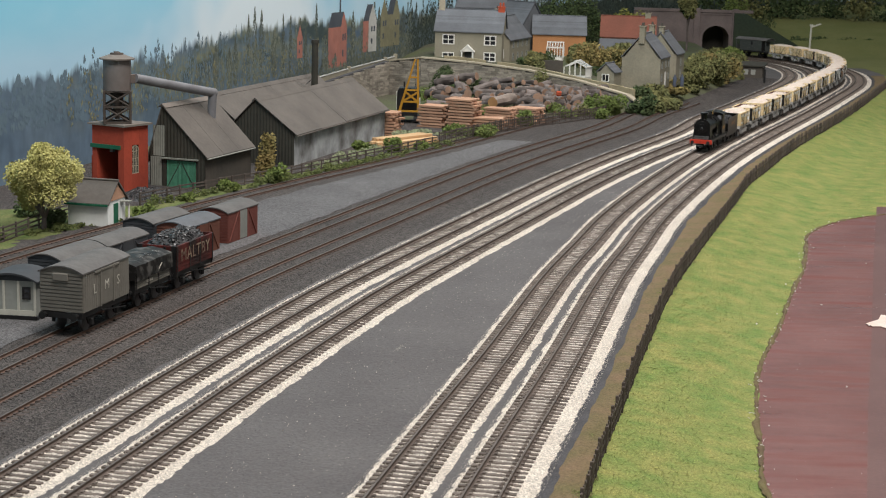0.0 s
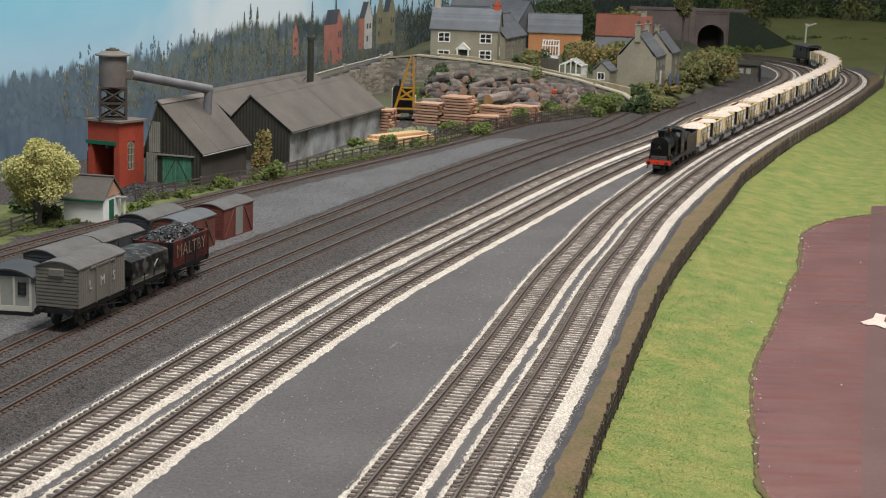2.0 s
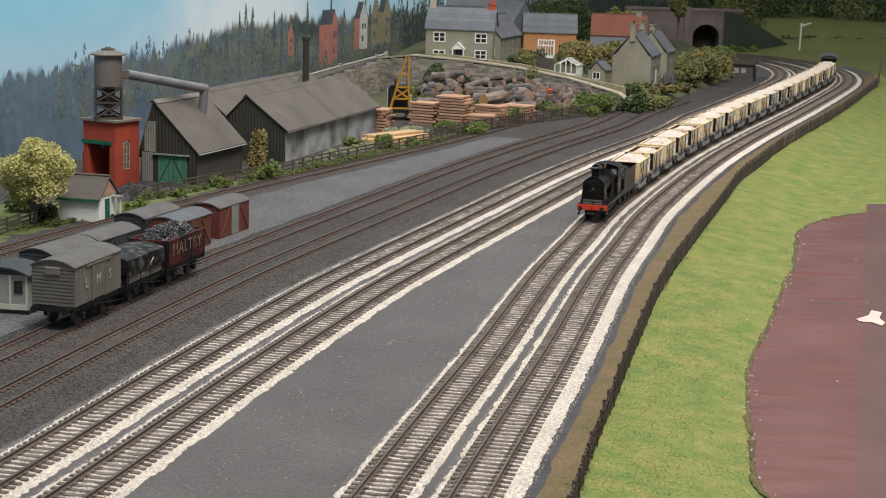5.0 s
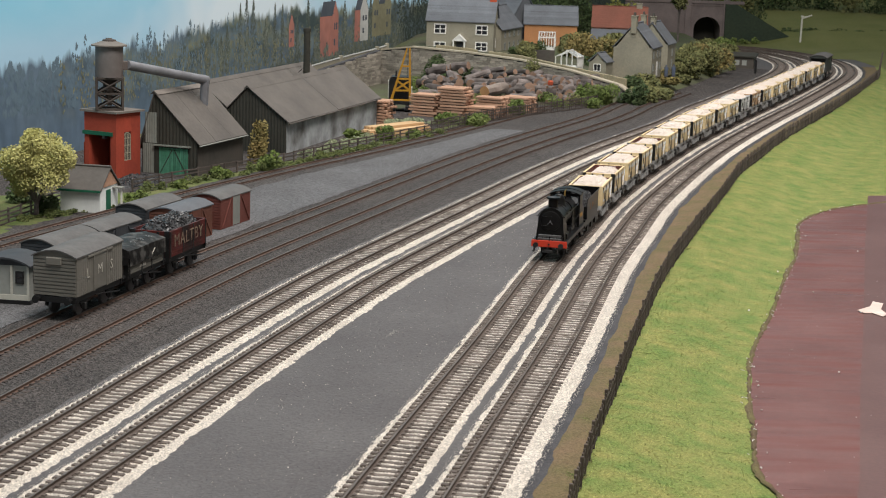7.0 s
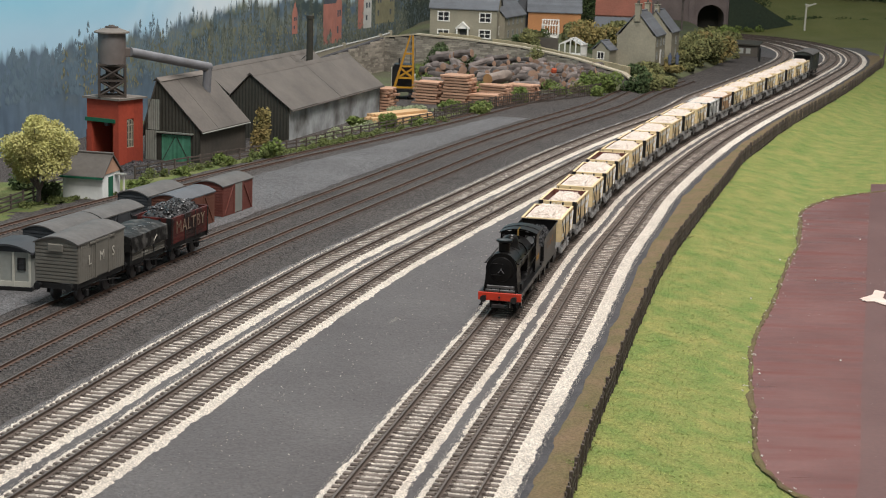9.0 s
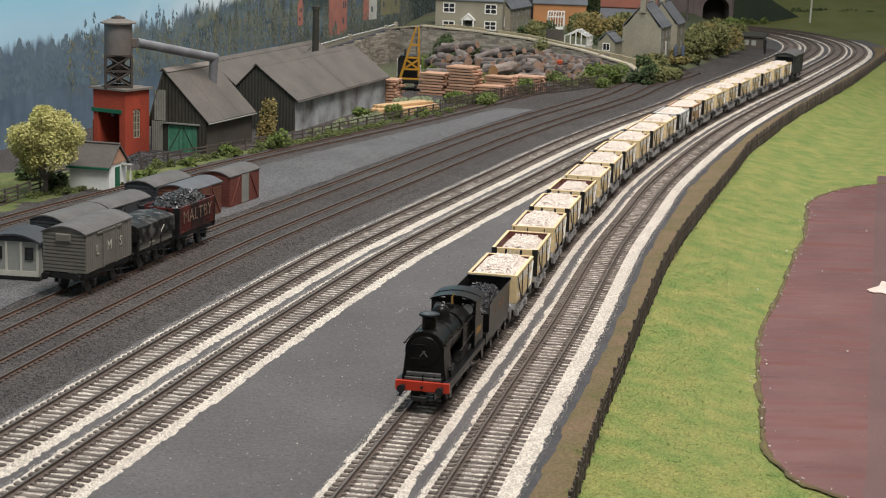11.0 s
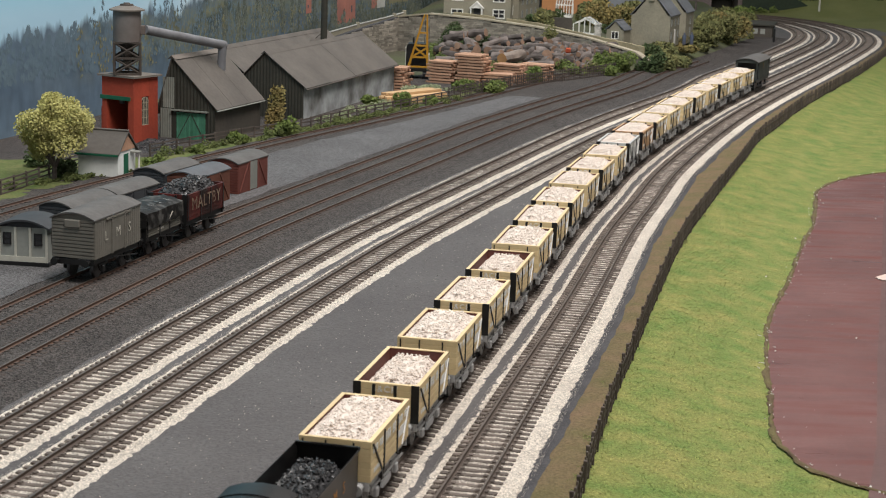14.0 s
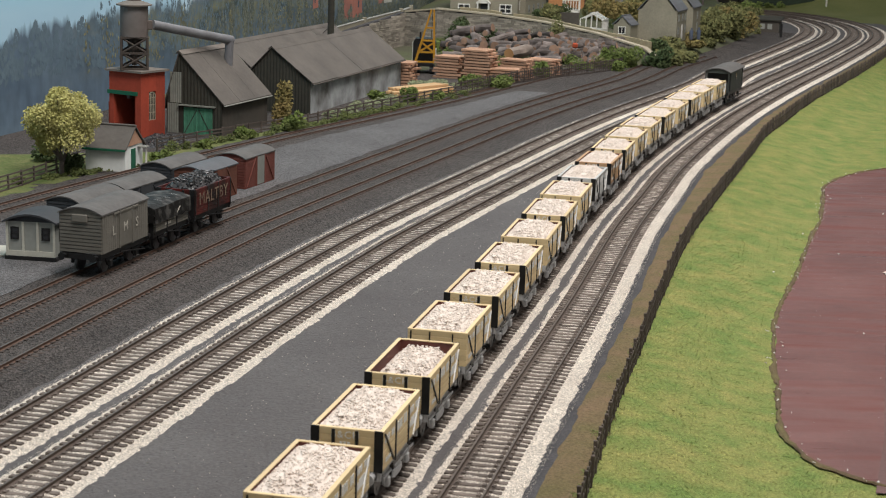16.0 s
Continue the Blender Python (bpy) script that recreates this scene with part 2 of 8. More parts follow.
def sheet(name, pts, z, material, label, category="ground", thick=0.25, kind="structure"):
    """A flat plate with the outline pts, its top at z."""
    bm = bmesh.new()
    prism(bm, [tuple(p) for p in pts], z - thick, z, "xy")
    bmesh.ops.triangulate(bm, faces=bm.faces)
    return solo(name, bm, material, label, category, "", kind)


def wavy(line, amp, scale, seed):
    """Uneven edge of a strip: a line pushed sideways by noise."""
    return shifted(line, [noise.noise(Vector((p[0] * scale, p[1] * scale, seed))) * amp for p in line])


def strip(name, left, right, z0, z1, material, label, category, crown=0.0, n=3, kind="structure", rough=0.0):
    """A ribbon between two lines of the same number of points, its edges at z0 and its middle lifted to z1."""
    verts, faces = [], []
    k = len(left)
    for i in range(k):
        for j in range(n + 1):
            w = j / n
            e = 1 - abs(2 * w - 1) ** 3
            x, y = left[i] * (1 - w) + right[i] * w
            verts.append((x * S, y * S, (z0 + (z1 - z0) * e + (noise.noise(Vector((x * 3, y * 3, 0))) * rough if 0 < j < n else 0)) * S))
    for i in range(k - 1):
        for j in range(n):
            a = i * (n + 1) + j
            faces.append((a, a + 1, a + n + 2, a + n + 1))
    me = bpy.data.meshes.new(name)
    me.from_pydata(verts, [], faces)
    return solo(name, me, material, label, category, "", kind, smooth=True)


FENCE_R = even(smooth_line([(-0.3, 28), (3.0, 46), (5.6, 60.5), (6.6, 65.5), (8.1, 72.8), (9.8, 81.2), (13.2, 97), (17.0, 111.5), (19.9, 122.2), (22.6, 132), (25.2, 141.7), (28.3, 151), (34.1, 168), (41.3, 187.0), (49.8, 209.4), (60.7, 240.2), (66.5, 258), (71, 278)]), 1.0)

sheet("ground_low", [(-520, -160), (520, -160), (520, 520), (-520, 520)], ZG - 1.6, M["tar"], "dark lower board under the whole layout", "baseboard", 1.0)
gb = bmesh.new()
edge = [(-6, -60)] + [(p[0] - 0.05, p[1]) for p in FENCE_R[::4]] + [(231, 297), (420, 310), (420, 420)]
gl_ = [gb.verts.new((-420, y, ZG - 1.0)) for x, y in edge]
gr_ = [gb.verts.new((x, y, ZG - 1.0)) for x, y in edge]
low = [gb.faces.new((gl_[i], gr_[i], gr_[i + 1], gl_[i + 1])) for i in range(len(edge) - 1)]
top_ = bmesh.ops.extrude_face_region(gb, geom=low)["geom"]
bmesh.ops.translate(gb, vec=(0, 0, 1.0), verts=[g for g in top_ if isinstance(g, bmesh.types.BMVert)])
solo("ground", gb, M["grey_paint"], "smooth mid-grey painted baseboard between the running lines", "baseboard", "", "structure")
cin_r = even(shifted(cut(LINE_A, 20, 262), -1.75), 1.0)
cin_l = np.c_[np.interp(np.linspace(0, 1, len(cin_r)), [0, 0.35, 0.6, 0.8, 1], [-75, -55, -14, 10, 40]), cin_r[:, 1] + np.linspace(0, 6, len(cin_r))]
strip("ground_cinder", cin_l, wavy(cin_r, 0.25, 0.8, 3), ZG, ZG + 0.137, M["cinder"], "dark cinder ballast between the sidings", "ground", n=10, rough=0.01)


def rail_mesh(line, d, side="rust"):
    """One rail: a small I-section swept along the line, its head polished."""
    e = shifted(line, d)
    nn = normals(line)
    prof = [(-0.09, -0.17), (0.09, -0.17), (0.03, -0.12), (0.03, -0.05), (0.045, -0.02), (0.04, 0.0), (-0.04, 0.0), (-0.045, -0.02), (-0.03, -0.05), (-0.03, -0.12)]
    verts, faces, mats = [], [], []
    for p, q in zip(e, nn):
        verts += [((p[0] + q[0] * a) * S, (p[1] + q[1] * a) * S, b * S) for a, b in prof]
    m = len(prof)
    for i in range(len(e) - 1):
        for j in range(m):
            faces.append((i * m + j, i * m + (j + 1) % m, (i + 1) * m + (j + 1) % m, (i + 1) * m + j))
            mats.append(1 if j == 5 else 0)
    me = bpy.data.meshes.new("rail")
    me.from_pydata(verts, [], faces)
    me.materials.append(M[side]), me.materials.append(M["railtop"])
    me.polygons.foreach_set("material_index", mats)
    return me


def sleeper_mesh():
    bm = newbox(-1.16, 1.16, -0.125, 0.125, -0.28, -0.165, 0.025)
    for x in (-0.627, 0.627):
        for s in (-1, 1):
            box(bm, x + s * 0.16 - 0.07, x + s * 0.16 + 0.07, -0.10, 0.10, -0.166, -0.115)
    return fin(bm)


SLEEPER = sleeper_mesh()
SLEEPER.materials.append(M["sleeper"])
DARK_SLEEPER = SLEEPER.copy()
DARK_SLEEPER.materials[0] = M["dark_sleeper"]
GAUGE = 1.254


def track(line, label, y_near, y_far, step=0.51, dark=False):
    """A line of track: two rails and its sleepers, the near ones picked apart."""
    tr = thing("railway_track", 0, 0, 0, 0, label, "railway track", "lines of track", "structure")
    for d in (-GAUGE / 2 - 0.04, GAUGE / 2 + 0.04):
        part("rail", rail_mesh(line, d, "siding_rust" if dark else "rust"), None, tr)
    pts = even(line, step)
    tn = normals(pts)
    near = [i for i in range(len(pts)) if y_near < pts[i][1] < y_far][:300]
    rest = [i for i in range(len(pts)) if i not in set(near)]
    rng = random.Random(len(pts))
    SL = DARK_SLEEPER if dark else SLEEPER
    for i in near:
        ob = new("sleeper", SL)
        ob.parent = tr
        ob.matrix_basis = pose(pts[i][0] * S, pts[i][1] * S, 0, 0, 0, math.degrees(math.atan2(tn[i][1], tn[i][0])) + rng.uniform(-1.2, 1.2))
    base = np.array([v.co[:] for v in SLEEPER.vertices])
    fbase = [tuple(p.vertices) for p in SLEEPER.polygons]
    verts, faces = [], []
    for i in rest:
        a = math.atan2(tn[i][1], tn[i][0])
        c, s = math.cos(a), math.sin(a)
        o = len(verts)
        verts += [(x * c - y * s + pts[i][0] * S, x * s + y * c + pts[i][1] * S, z) for x, y, z in base]
        faces += [tuple(o + k for k in f) for f in fbase]
    me = bpy.data.meshes.new("far_sleepers")
    me.from_pydata(verts, [], faces)
    tagged(part("far_sleepers", me, M["dark_sleeper" if dark else "sleeper"], tr), "", "", "", "stuff")
    return tr


def ballast(line, dl, dr, seed, material="ballast", label="pale cream stone ballast shouldered beside the sleepers", top=-0.205):
    fine = even(line, 0.12)
    a, b = wavy(shifted(fine, -dl), 0.12, 0.5, seed), wavy(shifted(fine, dr), 0.12, 0.5, seed + 7)
    nz = lambda q, sd: noise.noise(Vector((q[0] * 6, q[1] * 6, sd))) * 0.05 + noise.noise(Vector((q[0] * 17, q[1] * 17, sd))) * 0.04
    nn_ = normals(fine)
    a, b = a + nn_ * np.array([[nz(q, seed)] for q in a]), b + nn_ * np.array([[nz(q, seed + 3)] for q in b])
    return strip("ballast", a, b, ZG - 0.02, top, M[material], label, "ballast", n=10, rough=0.05)


ballast(LINE_A, 1.55, 1.75, 1)
ballast(LINE_B, 1.56, 1.72, 2)
ballast(LINE_C, 1.55, 1.62, 3)
ballast(LINE_D, 1.56, 2.15, 4)
for ln in (LINE_A, LINE_B, LINE_C, LINE_D):
    ballast(ln, 1.0, 1.0, 9, "dirty_ballast", "dusty grey-cream ballast between the sleepers", -0.196)


def grains(line, bands, y0, y1, per_m, seed, material="ballast_grain", r=(0.010, 0.021)):
    """Loose ballast stones on the shoulders of a line, as one sheet of small tetrahedra."""
    rg = np.random.RandomState(seed)
    ln = cut(line, y0, y1)
    nn_ = normals(ln)
    n = int(lengths(ln)[-1] * per_m)
    i = rg.randint(0, len(ln), n)
    lo = np.array([b[0] for b in bands])
    hi = np.array([b[1] for b in bands])
    k = rg.choice(len(bands), n, p=(hi - lo) / (hi - lo).sum())
    d = lo[k] + (hi[k] - lo[k]) * rg.rand(n)
    p = ln[i] + nn_[i] * d[:, None] + np.c_[nn_[i][:, 1], -nn_[i][:, 0]] * rg.uniform(-0.3, 0.3, n)[:, None]
    rr = rg.uniform(r[0], r[1], n)
    z = -0.215 + rg.uniform(-0.03, 0.03, n)
    base = rg.normal(size=(n, 4, 3))
    base /= np.linalg.norm(base, axis=2)[:, :, None]
    v = np.c_[p, z][:, None, :] + base * rr[:, None, None]
    f = (np.arange(n)[:, None, None] * 4 + np.array([(0, 1, 2), (0, 3, 1), (1, 3, 2), (0, 2, 3)])[None]).reshape(-1, 3)
    me = bpy.data.meshes.new("ballast_grains")
    me.from_pydata((v.reshape(-1, 3) * S).tolist(), [], f.tolist())
    me.normals_split_custom_set_from_vertices([(0.0, 0.0, 1.0)] * len(me.vertices))
    solo("ballast_grains", me, M[material], "loose pale stones on the ballast shoulder", "ballast", "", "stuff")


grains(LINE_A, ((-1.5, -0.8), (0.8, 1.68)), 50, 150, 420, 1)
grains(LINE_B, ((-1.5, -0.8), (0.8, 1.66)), 50, 150, 420, 2)
grains(LINE_C, ((-1.5, -0.8), (0.8, 1.56)), 42, 150, 420, 3)
grains(LINE_D, ((-1.5, -0.8), (0.8, 2.06)), 42, 150, 480, 4)
for k_, ln in enumerate((LINE_A, LINE_B, LINE_C, LINE_D)):
    grains(ln, ((-0.55, 0.55),), 42, 110, 40, 10 + k_)
for k_, ln in enumerate((LINE_S1, LINE_S2)):
    grains(ln, ((-2.2, 2.2),), 60, 130, 150, 20 + k_, "cinder_grain", (0.014, 0.034))
track(LINE_A, "rusty rails on brown sleepers in pale ballast beside the yard", 50, 130)
track(LINE_B, "rusty rails on brown sleepers in pale ballast", 50, 130)
track(LINE_C, "rusty rails on brown sleepers under the mineral train", 40, 200)
track(LINE_D, "rusty rails on brown sleepers beside the fenced bank", 40, 200)
for ln in (LINE_S1, LINE_S2):
    fl_ = even(ln, 0.4)
    strip("ground_cinder_fill", wavy(shifted(fl_, -1.7), 0.2, 0.8, 61), wavy(shifted(fl_, 1.7), 0.2, 0.8, 62), ZG + 0.03, -0.155, M["cinder"], "dark cinders packed level with the siding sleepers", "ground", n=10, rough=0.014)
track(LINE_S1, "brown siding track with parked wagons on it", 60, 130, dark=True)
track(LINE_S2, "brown siding track in dark cinders", 60, 130, dark=True)
track(LINE_S0, "brown siding track beside the timber yard fence", 90, 180, dark=True)

# ---- the train ----
SPEED, HEAD = 9.4, 162.7 + 26.2   # along LINE_C; HEAD: the first wagon's front at the start
C_LEN = lengths(LINE_C)
PITCH = 6.43


def on_c(s):
    s = min(max(s, 0.0), C_LEN[-1])
    return float(np.interp(s, C_LEN, LINE_C[:, 0])), float(np.interp(s, C_LEN, LINE_C[:, 1]))


def rolling_pose(s_front, s_back):
    """The pose of a vehicle whose front and back axles stand at these lengths along the line; its front points to -y."""
    (ax, ay), (bx, by) = on_c(s_front), on_c(s_back)
    return pose((ax + bx) / 2 * S, (ay + by) / 2 * S, 0, 0, 0, math.degrees(math.atan2(by - ay, bx - ax)) - 90)


def run_vehicle(ob, lead, base):
    """Key a vehicle whose middle follows the first wagon's front by lead metres, with this wheelbase."""
    rows = []
    for k in range(33):
        t = k * 0.5
        s = HEAD - SPEED * t + lead
        rows.append((t, rolling_pose(s - base / 2, s + base / 2)))
    walk(ob, rows)


def wheel_bm(x, y, r, w=0.14, tread=0.0):
    bm = bmesh.new()
    s = 1 if x > 0 else -1
    cyl(bm, (x - w / 2, y, r), (x + w / 2, y, r), r, seg=16)
    cyl(bm, (x - s * w / 2, y, r), (x - s * (w / 2 + 0.03), y, r), r + 0.04, seg=16)
    cyl(bm, (x + s * w / 2, y, r), (x + s * (w / 2 + 0.02), y, r), r * 0.78, seg=16)
    return bm


def buffer_bm(x, y, z, d, length=0.42):
    bm = bmesh.new()
    cyl(bm, (x, y, z), (x, y + d * length * 0.55, z), 0.13, 0.10, seg=10)
    cyl(bm, (x, y + d * length * 0.5, z), (x, y + d * length, z), 0.06, seg=8)
    cyl(bm, (x, y + d * length, z), (x, y + d * (length + 0.05), z), 0.19, seg=12)
    return bm


def heap(bm, x0, x1, y0, y1, z0, z1, r, n, seed, flat=0.9):
    """A heap of broken stones over a low mound."""
    rng = random.Random(seed)
    nx, ny = 8, 12
    grid = {}
    for i in range(nx + 1):
        for j in range(ny + 1):
            u, v = i / nx, j / ny
            e = min(1, 4.2 * min(u, 1 - u)) * min(1, 7.0 * min(v, 1 - v))
            grid[i, j] = bm.verts.new((x0 + (x1 - x0) * u, y0 + (y1 - y0) * v, z0 + (z1 - z0) * e * rng.uniform(0.85, 1.1)))
    for i in range(nx):
        for j in range(ny):
            bm.faces.new((grid[i, j], grid[i + 1, j], grid[i + 1, j + 1], grid[i, j + 1]))
    for _ in range(n):
        u, v = rng.random(), rng.random()
        e = min(1, 4.2 * min(u, 1 - u)) * min(1, 7.0 * min(v, 1 - v))
        stone(bm, (x0 + (x1 - x0) * u, y0 + (y1 - y0) * v, z0 + (z1 - z0) * e * rng.uniform(0.85, 1.15)), r * rng.uniform(0.7, 1.35), rng, flat)


def wheelset(parent, y, r, material):
    """Two wheels on their axle, turning about it."""
    bm = bmesh.new()
    cyl(bm, (-0.6, 0, 0), (0.6, 0, 0), 0.07, seg=8)
    for s in (-1, 1):
        cyl(bm, (s * 0.59, 0, 0), (s * 0.73, 0, 0), r, seg=18)
        cyl(bm, (s * 0.59, 0, 0), (s * 0.56, 0, 0), r + 0.04, seg=18)
        for k in range(3):
            a = k * math.tau / 3
            cyl(bm, (s * 0.725, math.cos(a) * r * 0.5, math.sin(a) * r * 0.5), (s * 0.745, math.cos(a) * r * 0.5, math.sin(a) * r * 0.5), r * 0.16, seg=8)
    ob = part("wheelset", bm, material, parent)
    ob.matrix_basis = pose(0, y * S, r * S)
    return ob


def lettering(name, text, size, material, parent, m, spread=1.0, thick=0.004):
    """Raised letters from the built-in font as a mesh."""
    cu = bpy.data.curves.new(name, "FONT")
    cu.body, cu.size, cu.align_x, cu.align_y, cu.space_character, cu.extrude, cu.resolution_u = text, size * S, "CENTER", "CENTER", spread, thick * S, 2
    tmp = bpy.data.objects.new("text_tmp", cu)
    me = bpy.data.meshes.new_from_object(tmp)
    bpy.data.objects.remove(tmp)
    me.materials.clear()
    me.materials.append(material)
    ob = new(name, me)
    ob.parent = parent
    mm = m.copy()
    mm.translation *= S
    ob.matrix_basis = mm
    return ob


WB, WL, WF, WT = 1.2, 2.47, 1.22, 2.55     # wagon: half width, half length, floor and top


def mineral_wagon(style, seed, label, sunk=0.0):
    """An open plank wagon on four wheels with a stone load; style: plain or barred ends, body paint and interior."""
    ends, body, inner = style
    w = thing("mineral_wagon", 0, 0, 0, 0, label, "railway wagon", "wagons of the mineral train")
    n = 6
    h = (WT - WF) / n
    for sx in (-1, 1):
        side = part("side", newbox(sx * (WB - 0.09) - 0.03, sx * (WB - 0.09) + 0.03, -WL + 0.07, WL - 0.07, WF, WT - 0.01), inner, w)
        for k in range(n):
            part("plank", newbox(sx * (WB - 0.035) - 0.035, sx * (WB - 0.035) + 0.035, -WL + 0.02, WL - 0.02, WF + k * h + 0.012, WF + (k + 1) * h - 0.012, 0.012), body, side)
        part("top_rail", newbox(sx * (WB - 0.07) - 0.075, sx * (WB - 0.07) + 0.075, -WL, WL, WT - 0.012, WT + 0.03, 0.012), body, w)
        for y in (-0.85, 0.85):
            part("door_strap", newbox(sx * WB - 0.02, sx * WB + 0.035, y - 0.055, y + 0.055, WF - 0.08, WT - 0.05, 0.01), M["black"], w)
        for sy in (-1,):
            p = newprism([(sy * (WL - 0.12), WT - 0.08), (sy * (WL - 0.24), WT - 0.08), (sy * 1.0, WF), (sy * 1.12, WF)], sx * (WB + 0.002), sx * (WB + 0.035), "yz")
            part("diagonal_strap", p, M["black"], w)
        bars = bmesh.new()
        for y0, y1, z0, z1 in ((-2.25, -1.0, 2.12, 2.34), (-0.65, 0.65, 2.05, 2.36), (0.95, 2.2, 2.12, 2.34), (-2.1, -1.3, 1.45, 1.60), (1.2, 2.0, 1.85, 1.95)):
            step = (y1 - y0) / 6
            for q in range(6):
                if q != 3 or y1 - y0 < 1.2:
                    box(bars, sx * WB + 0.001, sx * WB + 0.012, y0 + q * step, y0 + (q + 0.72) * step, z0, z1)
        part("lettering_bar", bars, M["bright_letter"], w)
        part("label_panel", newbox(sx * WB + 0.001, sx * WB + 0.008, 0.95, 1.95, 1.62, 1.86), M["bright_letter"], w, "pale grey label panel")
        part("white_stripe", newprism([(WL - 0.1, WT - 0.2), (WL - 0.22, WT - 0.2), (WL - 1.0, WF + 0.05), (WL - 0.88, WF + 0.05)], sx * (WB + 0.004), sx * (WB + 0.04), "yz"), M["bright_letter"], w, "white diagonal stripe")
        part("solebar", newbox(sx * 0.98 - 0.06, sx * 0.98 + 0.06, -WL, WL, WF - 0.30, WF - 0.005, 0.02), M["wagon_grey"], w)
        br = bmesh.new()
        prism(br, [(-0.5, 0.62), (0.5, 0.62), (0.62, 0.42), (0.40, 0.34), (-0.40, 0.34), (-0.62, 0.42)], sx * 1.03, sx * 1.09, "yz")
        box(br, sx * 1.06 - 0.02, sx * 1.06 + 0.02, -0.3, 2.2, 0.66, 0.74, 0.0)
        part("brake_gear", br, M["wagon_grey"], w)
        for sy in (-1, 1):
            ax = bmesh.new()
            y = sy * 1.25
            prism(ax, [(y - 0.42, WF - 0.28), (y + 0.42, WF - 0.28), (y + 0.2, 0.42), (y - 0.2, 0.42)], sx * 0.93, sx * 1.02, "yz")
            box(ax, sx * 1.05 - 0.1, sx * 1.05 + 0.1, y - 0.14, y + 0.14, 0.34, 0.68, 0.04)
            box(ax, sx * 1.03 - 0.05, sx * 1.03 + 0.05, y - 0.5, y + 0.5, 0.70, 0.80, 0.02)
            part("axle_guard", ax, M["wagon_grey"], w)
            part("buffer", buffer_bm(sx * 0.86, sy * WL, WF - 0.16, sy, 0.40), M["wagon_grey"], w)
    for y in (-1.25, 1.25):
        wheelset(w, y, 0.46, M["steel"])
    part("floor", newbox(-WB + 0.1, WB - 0.1, -WL + 0.08, WL - 0.08, WF - 0.06, WF + 0.04), M["inner_red"], w)
    for sy in (-1, 1):
        end = part("end", newbox(-WB + 0.1, WB - 0.1, sy * (WL - 0.09) - 0.03, sy * (WL - 0.09) + 0.03, WF, WT - 0.01), inner, w)
        for k in range(n):
            part("plank", newbox(-WB + 0.01, WB - 0.01, sy * (WL - 0.035) - 0.035, sy * (WL - 0.035) + 0.035, WF + k * h + 0.004, WF + (k + 1) * h - 0.004, 0.006), body, end)
        part("top_rail", newbox(-WB + 0.145, WB - 0.145, sy * (WL - 0.07) - 0.07, sy * (WL - 0.07) + 0.07, WT - 0.012, WT + 0.028, 0.012), body, w)
        if ends:
            for x in (-1.06, 1.06):
                part("corner_plate", newbox(x - 0.145, x + 0.145, sy * WL - 0.03, sy * WL + 0.03, WF - 0.02, WT + 0.035, 0.01), M["black"], w)
            for x in (-0.45, 0.33):
                part("end_stanchion", newbox(x - 0.06, x + 0.06, sy * WL - 0.03, sy * WL + 0.07, WF - 0.25, WT - 0.02, 0.015), M["black"], w)
            lettering("end_letters", "B&CH", 0.34, M["bright_letter"], w, Matrix.Translation((-0.06, sy * (WL + 0.008), WT - 0.2)) @ Euler((math.pi / 2, 0, 0 if sy < 0 else math.pi)).to_matrix().to_4x4(), 1.15)
            b = bmesh.new()
            for q in range(3):
                box(b, -0.24 + q * 0.13, -0.24 + q * 0.13 + 0.09, sy * WL - 0.005, sy * WL + 0.006, WT - 0.55, WT - 0.42)
            part("end_lettering_bar", b, M["bright_letter"], w)
        else:
            for x in (-1.06, -0.3, 0.62):
                part("end_strap", newbox(x - 0.028, x + 0.028, sy * WL - 0.02, sy * WL + 0.03, WF - 0.02, WT - 0.05, 0.0), M["black"], w)
        part("headstock", newbox(-1.15, 1.15, sy * (WL - 0.06) - 0.06, sy * (WL - 0.06) + 0.06, WF - 0.32, WF - 0.02, 0.02), M["wagon_grey"], w)
        cp = bmesh.new()
        box(cp, -0.28, 0.28, sy * (WL + 0.28) - 0.03, sy * (WL + 0.28) + 0.03, 0.62, 0.80, 0.02)
        box(cp, -0.06, 0.06, min(sy * WL, sy * (WL + 0.3)), max(sy * WL, sy * (WL + 0.3)), 0.66, 0.76, 0.0)
        part("coupling", cp, M["black"], w)
    load = bmesh.new()
    heap(load, -WB + 0.12, WB - 0.12, -WL + 0.12, WL - 0.12, WT - 0.14 - sunk * 1.6, WT + 0.17 - sunk, 0.060, 1500, seed, 0.55)
    part("stone_load", load, M["stone_load"], w, "heap of pale pinkish limestone lumps")
    return w


CREAM_IN = M["cream"]
M["grey_body"] = mat("pale_grey_wagon_paint", (0.52, 0.53, 0.52), 0.55, (0.44, 0.45, 0.45), 0.1, 500, 60, 0.1)
M["tan_body"] = mat("tan_wagon_paint", (0.50, 0.31, 0.17), 0.55, (0.43, 0.27, 0.15), 0.1, 500, 60, 0.1)
STYLES = {
    "plain": (mineral_wagon((False, M["cream"], M["inner_red"]), 11, "cream plank wagon with plain ends, heaped with pale limestone"), None),
    "barred": (mineral_wagon((True, M["cream"], M["inner_red"]), 12, "cream plank wagon with black corner plates, heaped with limestone"), None),
    "red": (mineral_wagon((True, M["cream"], M["inner_red"]), 13, "cream wagon with black corners and red interior, limestone load", 0.22), None),
    "grey": (mineral_wagon((True, M["grey_body"], M["wagon_grey"]), 14, "pale grey plank wagon with black corner plates, limestone load"), None),
    "tan": (mineral_wagon((True, M["tan_body"], M["inner_red"]), 15, "tan brown plank wagon with black corner plates, limestone load"), None),
}
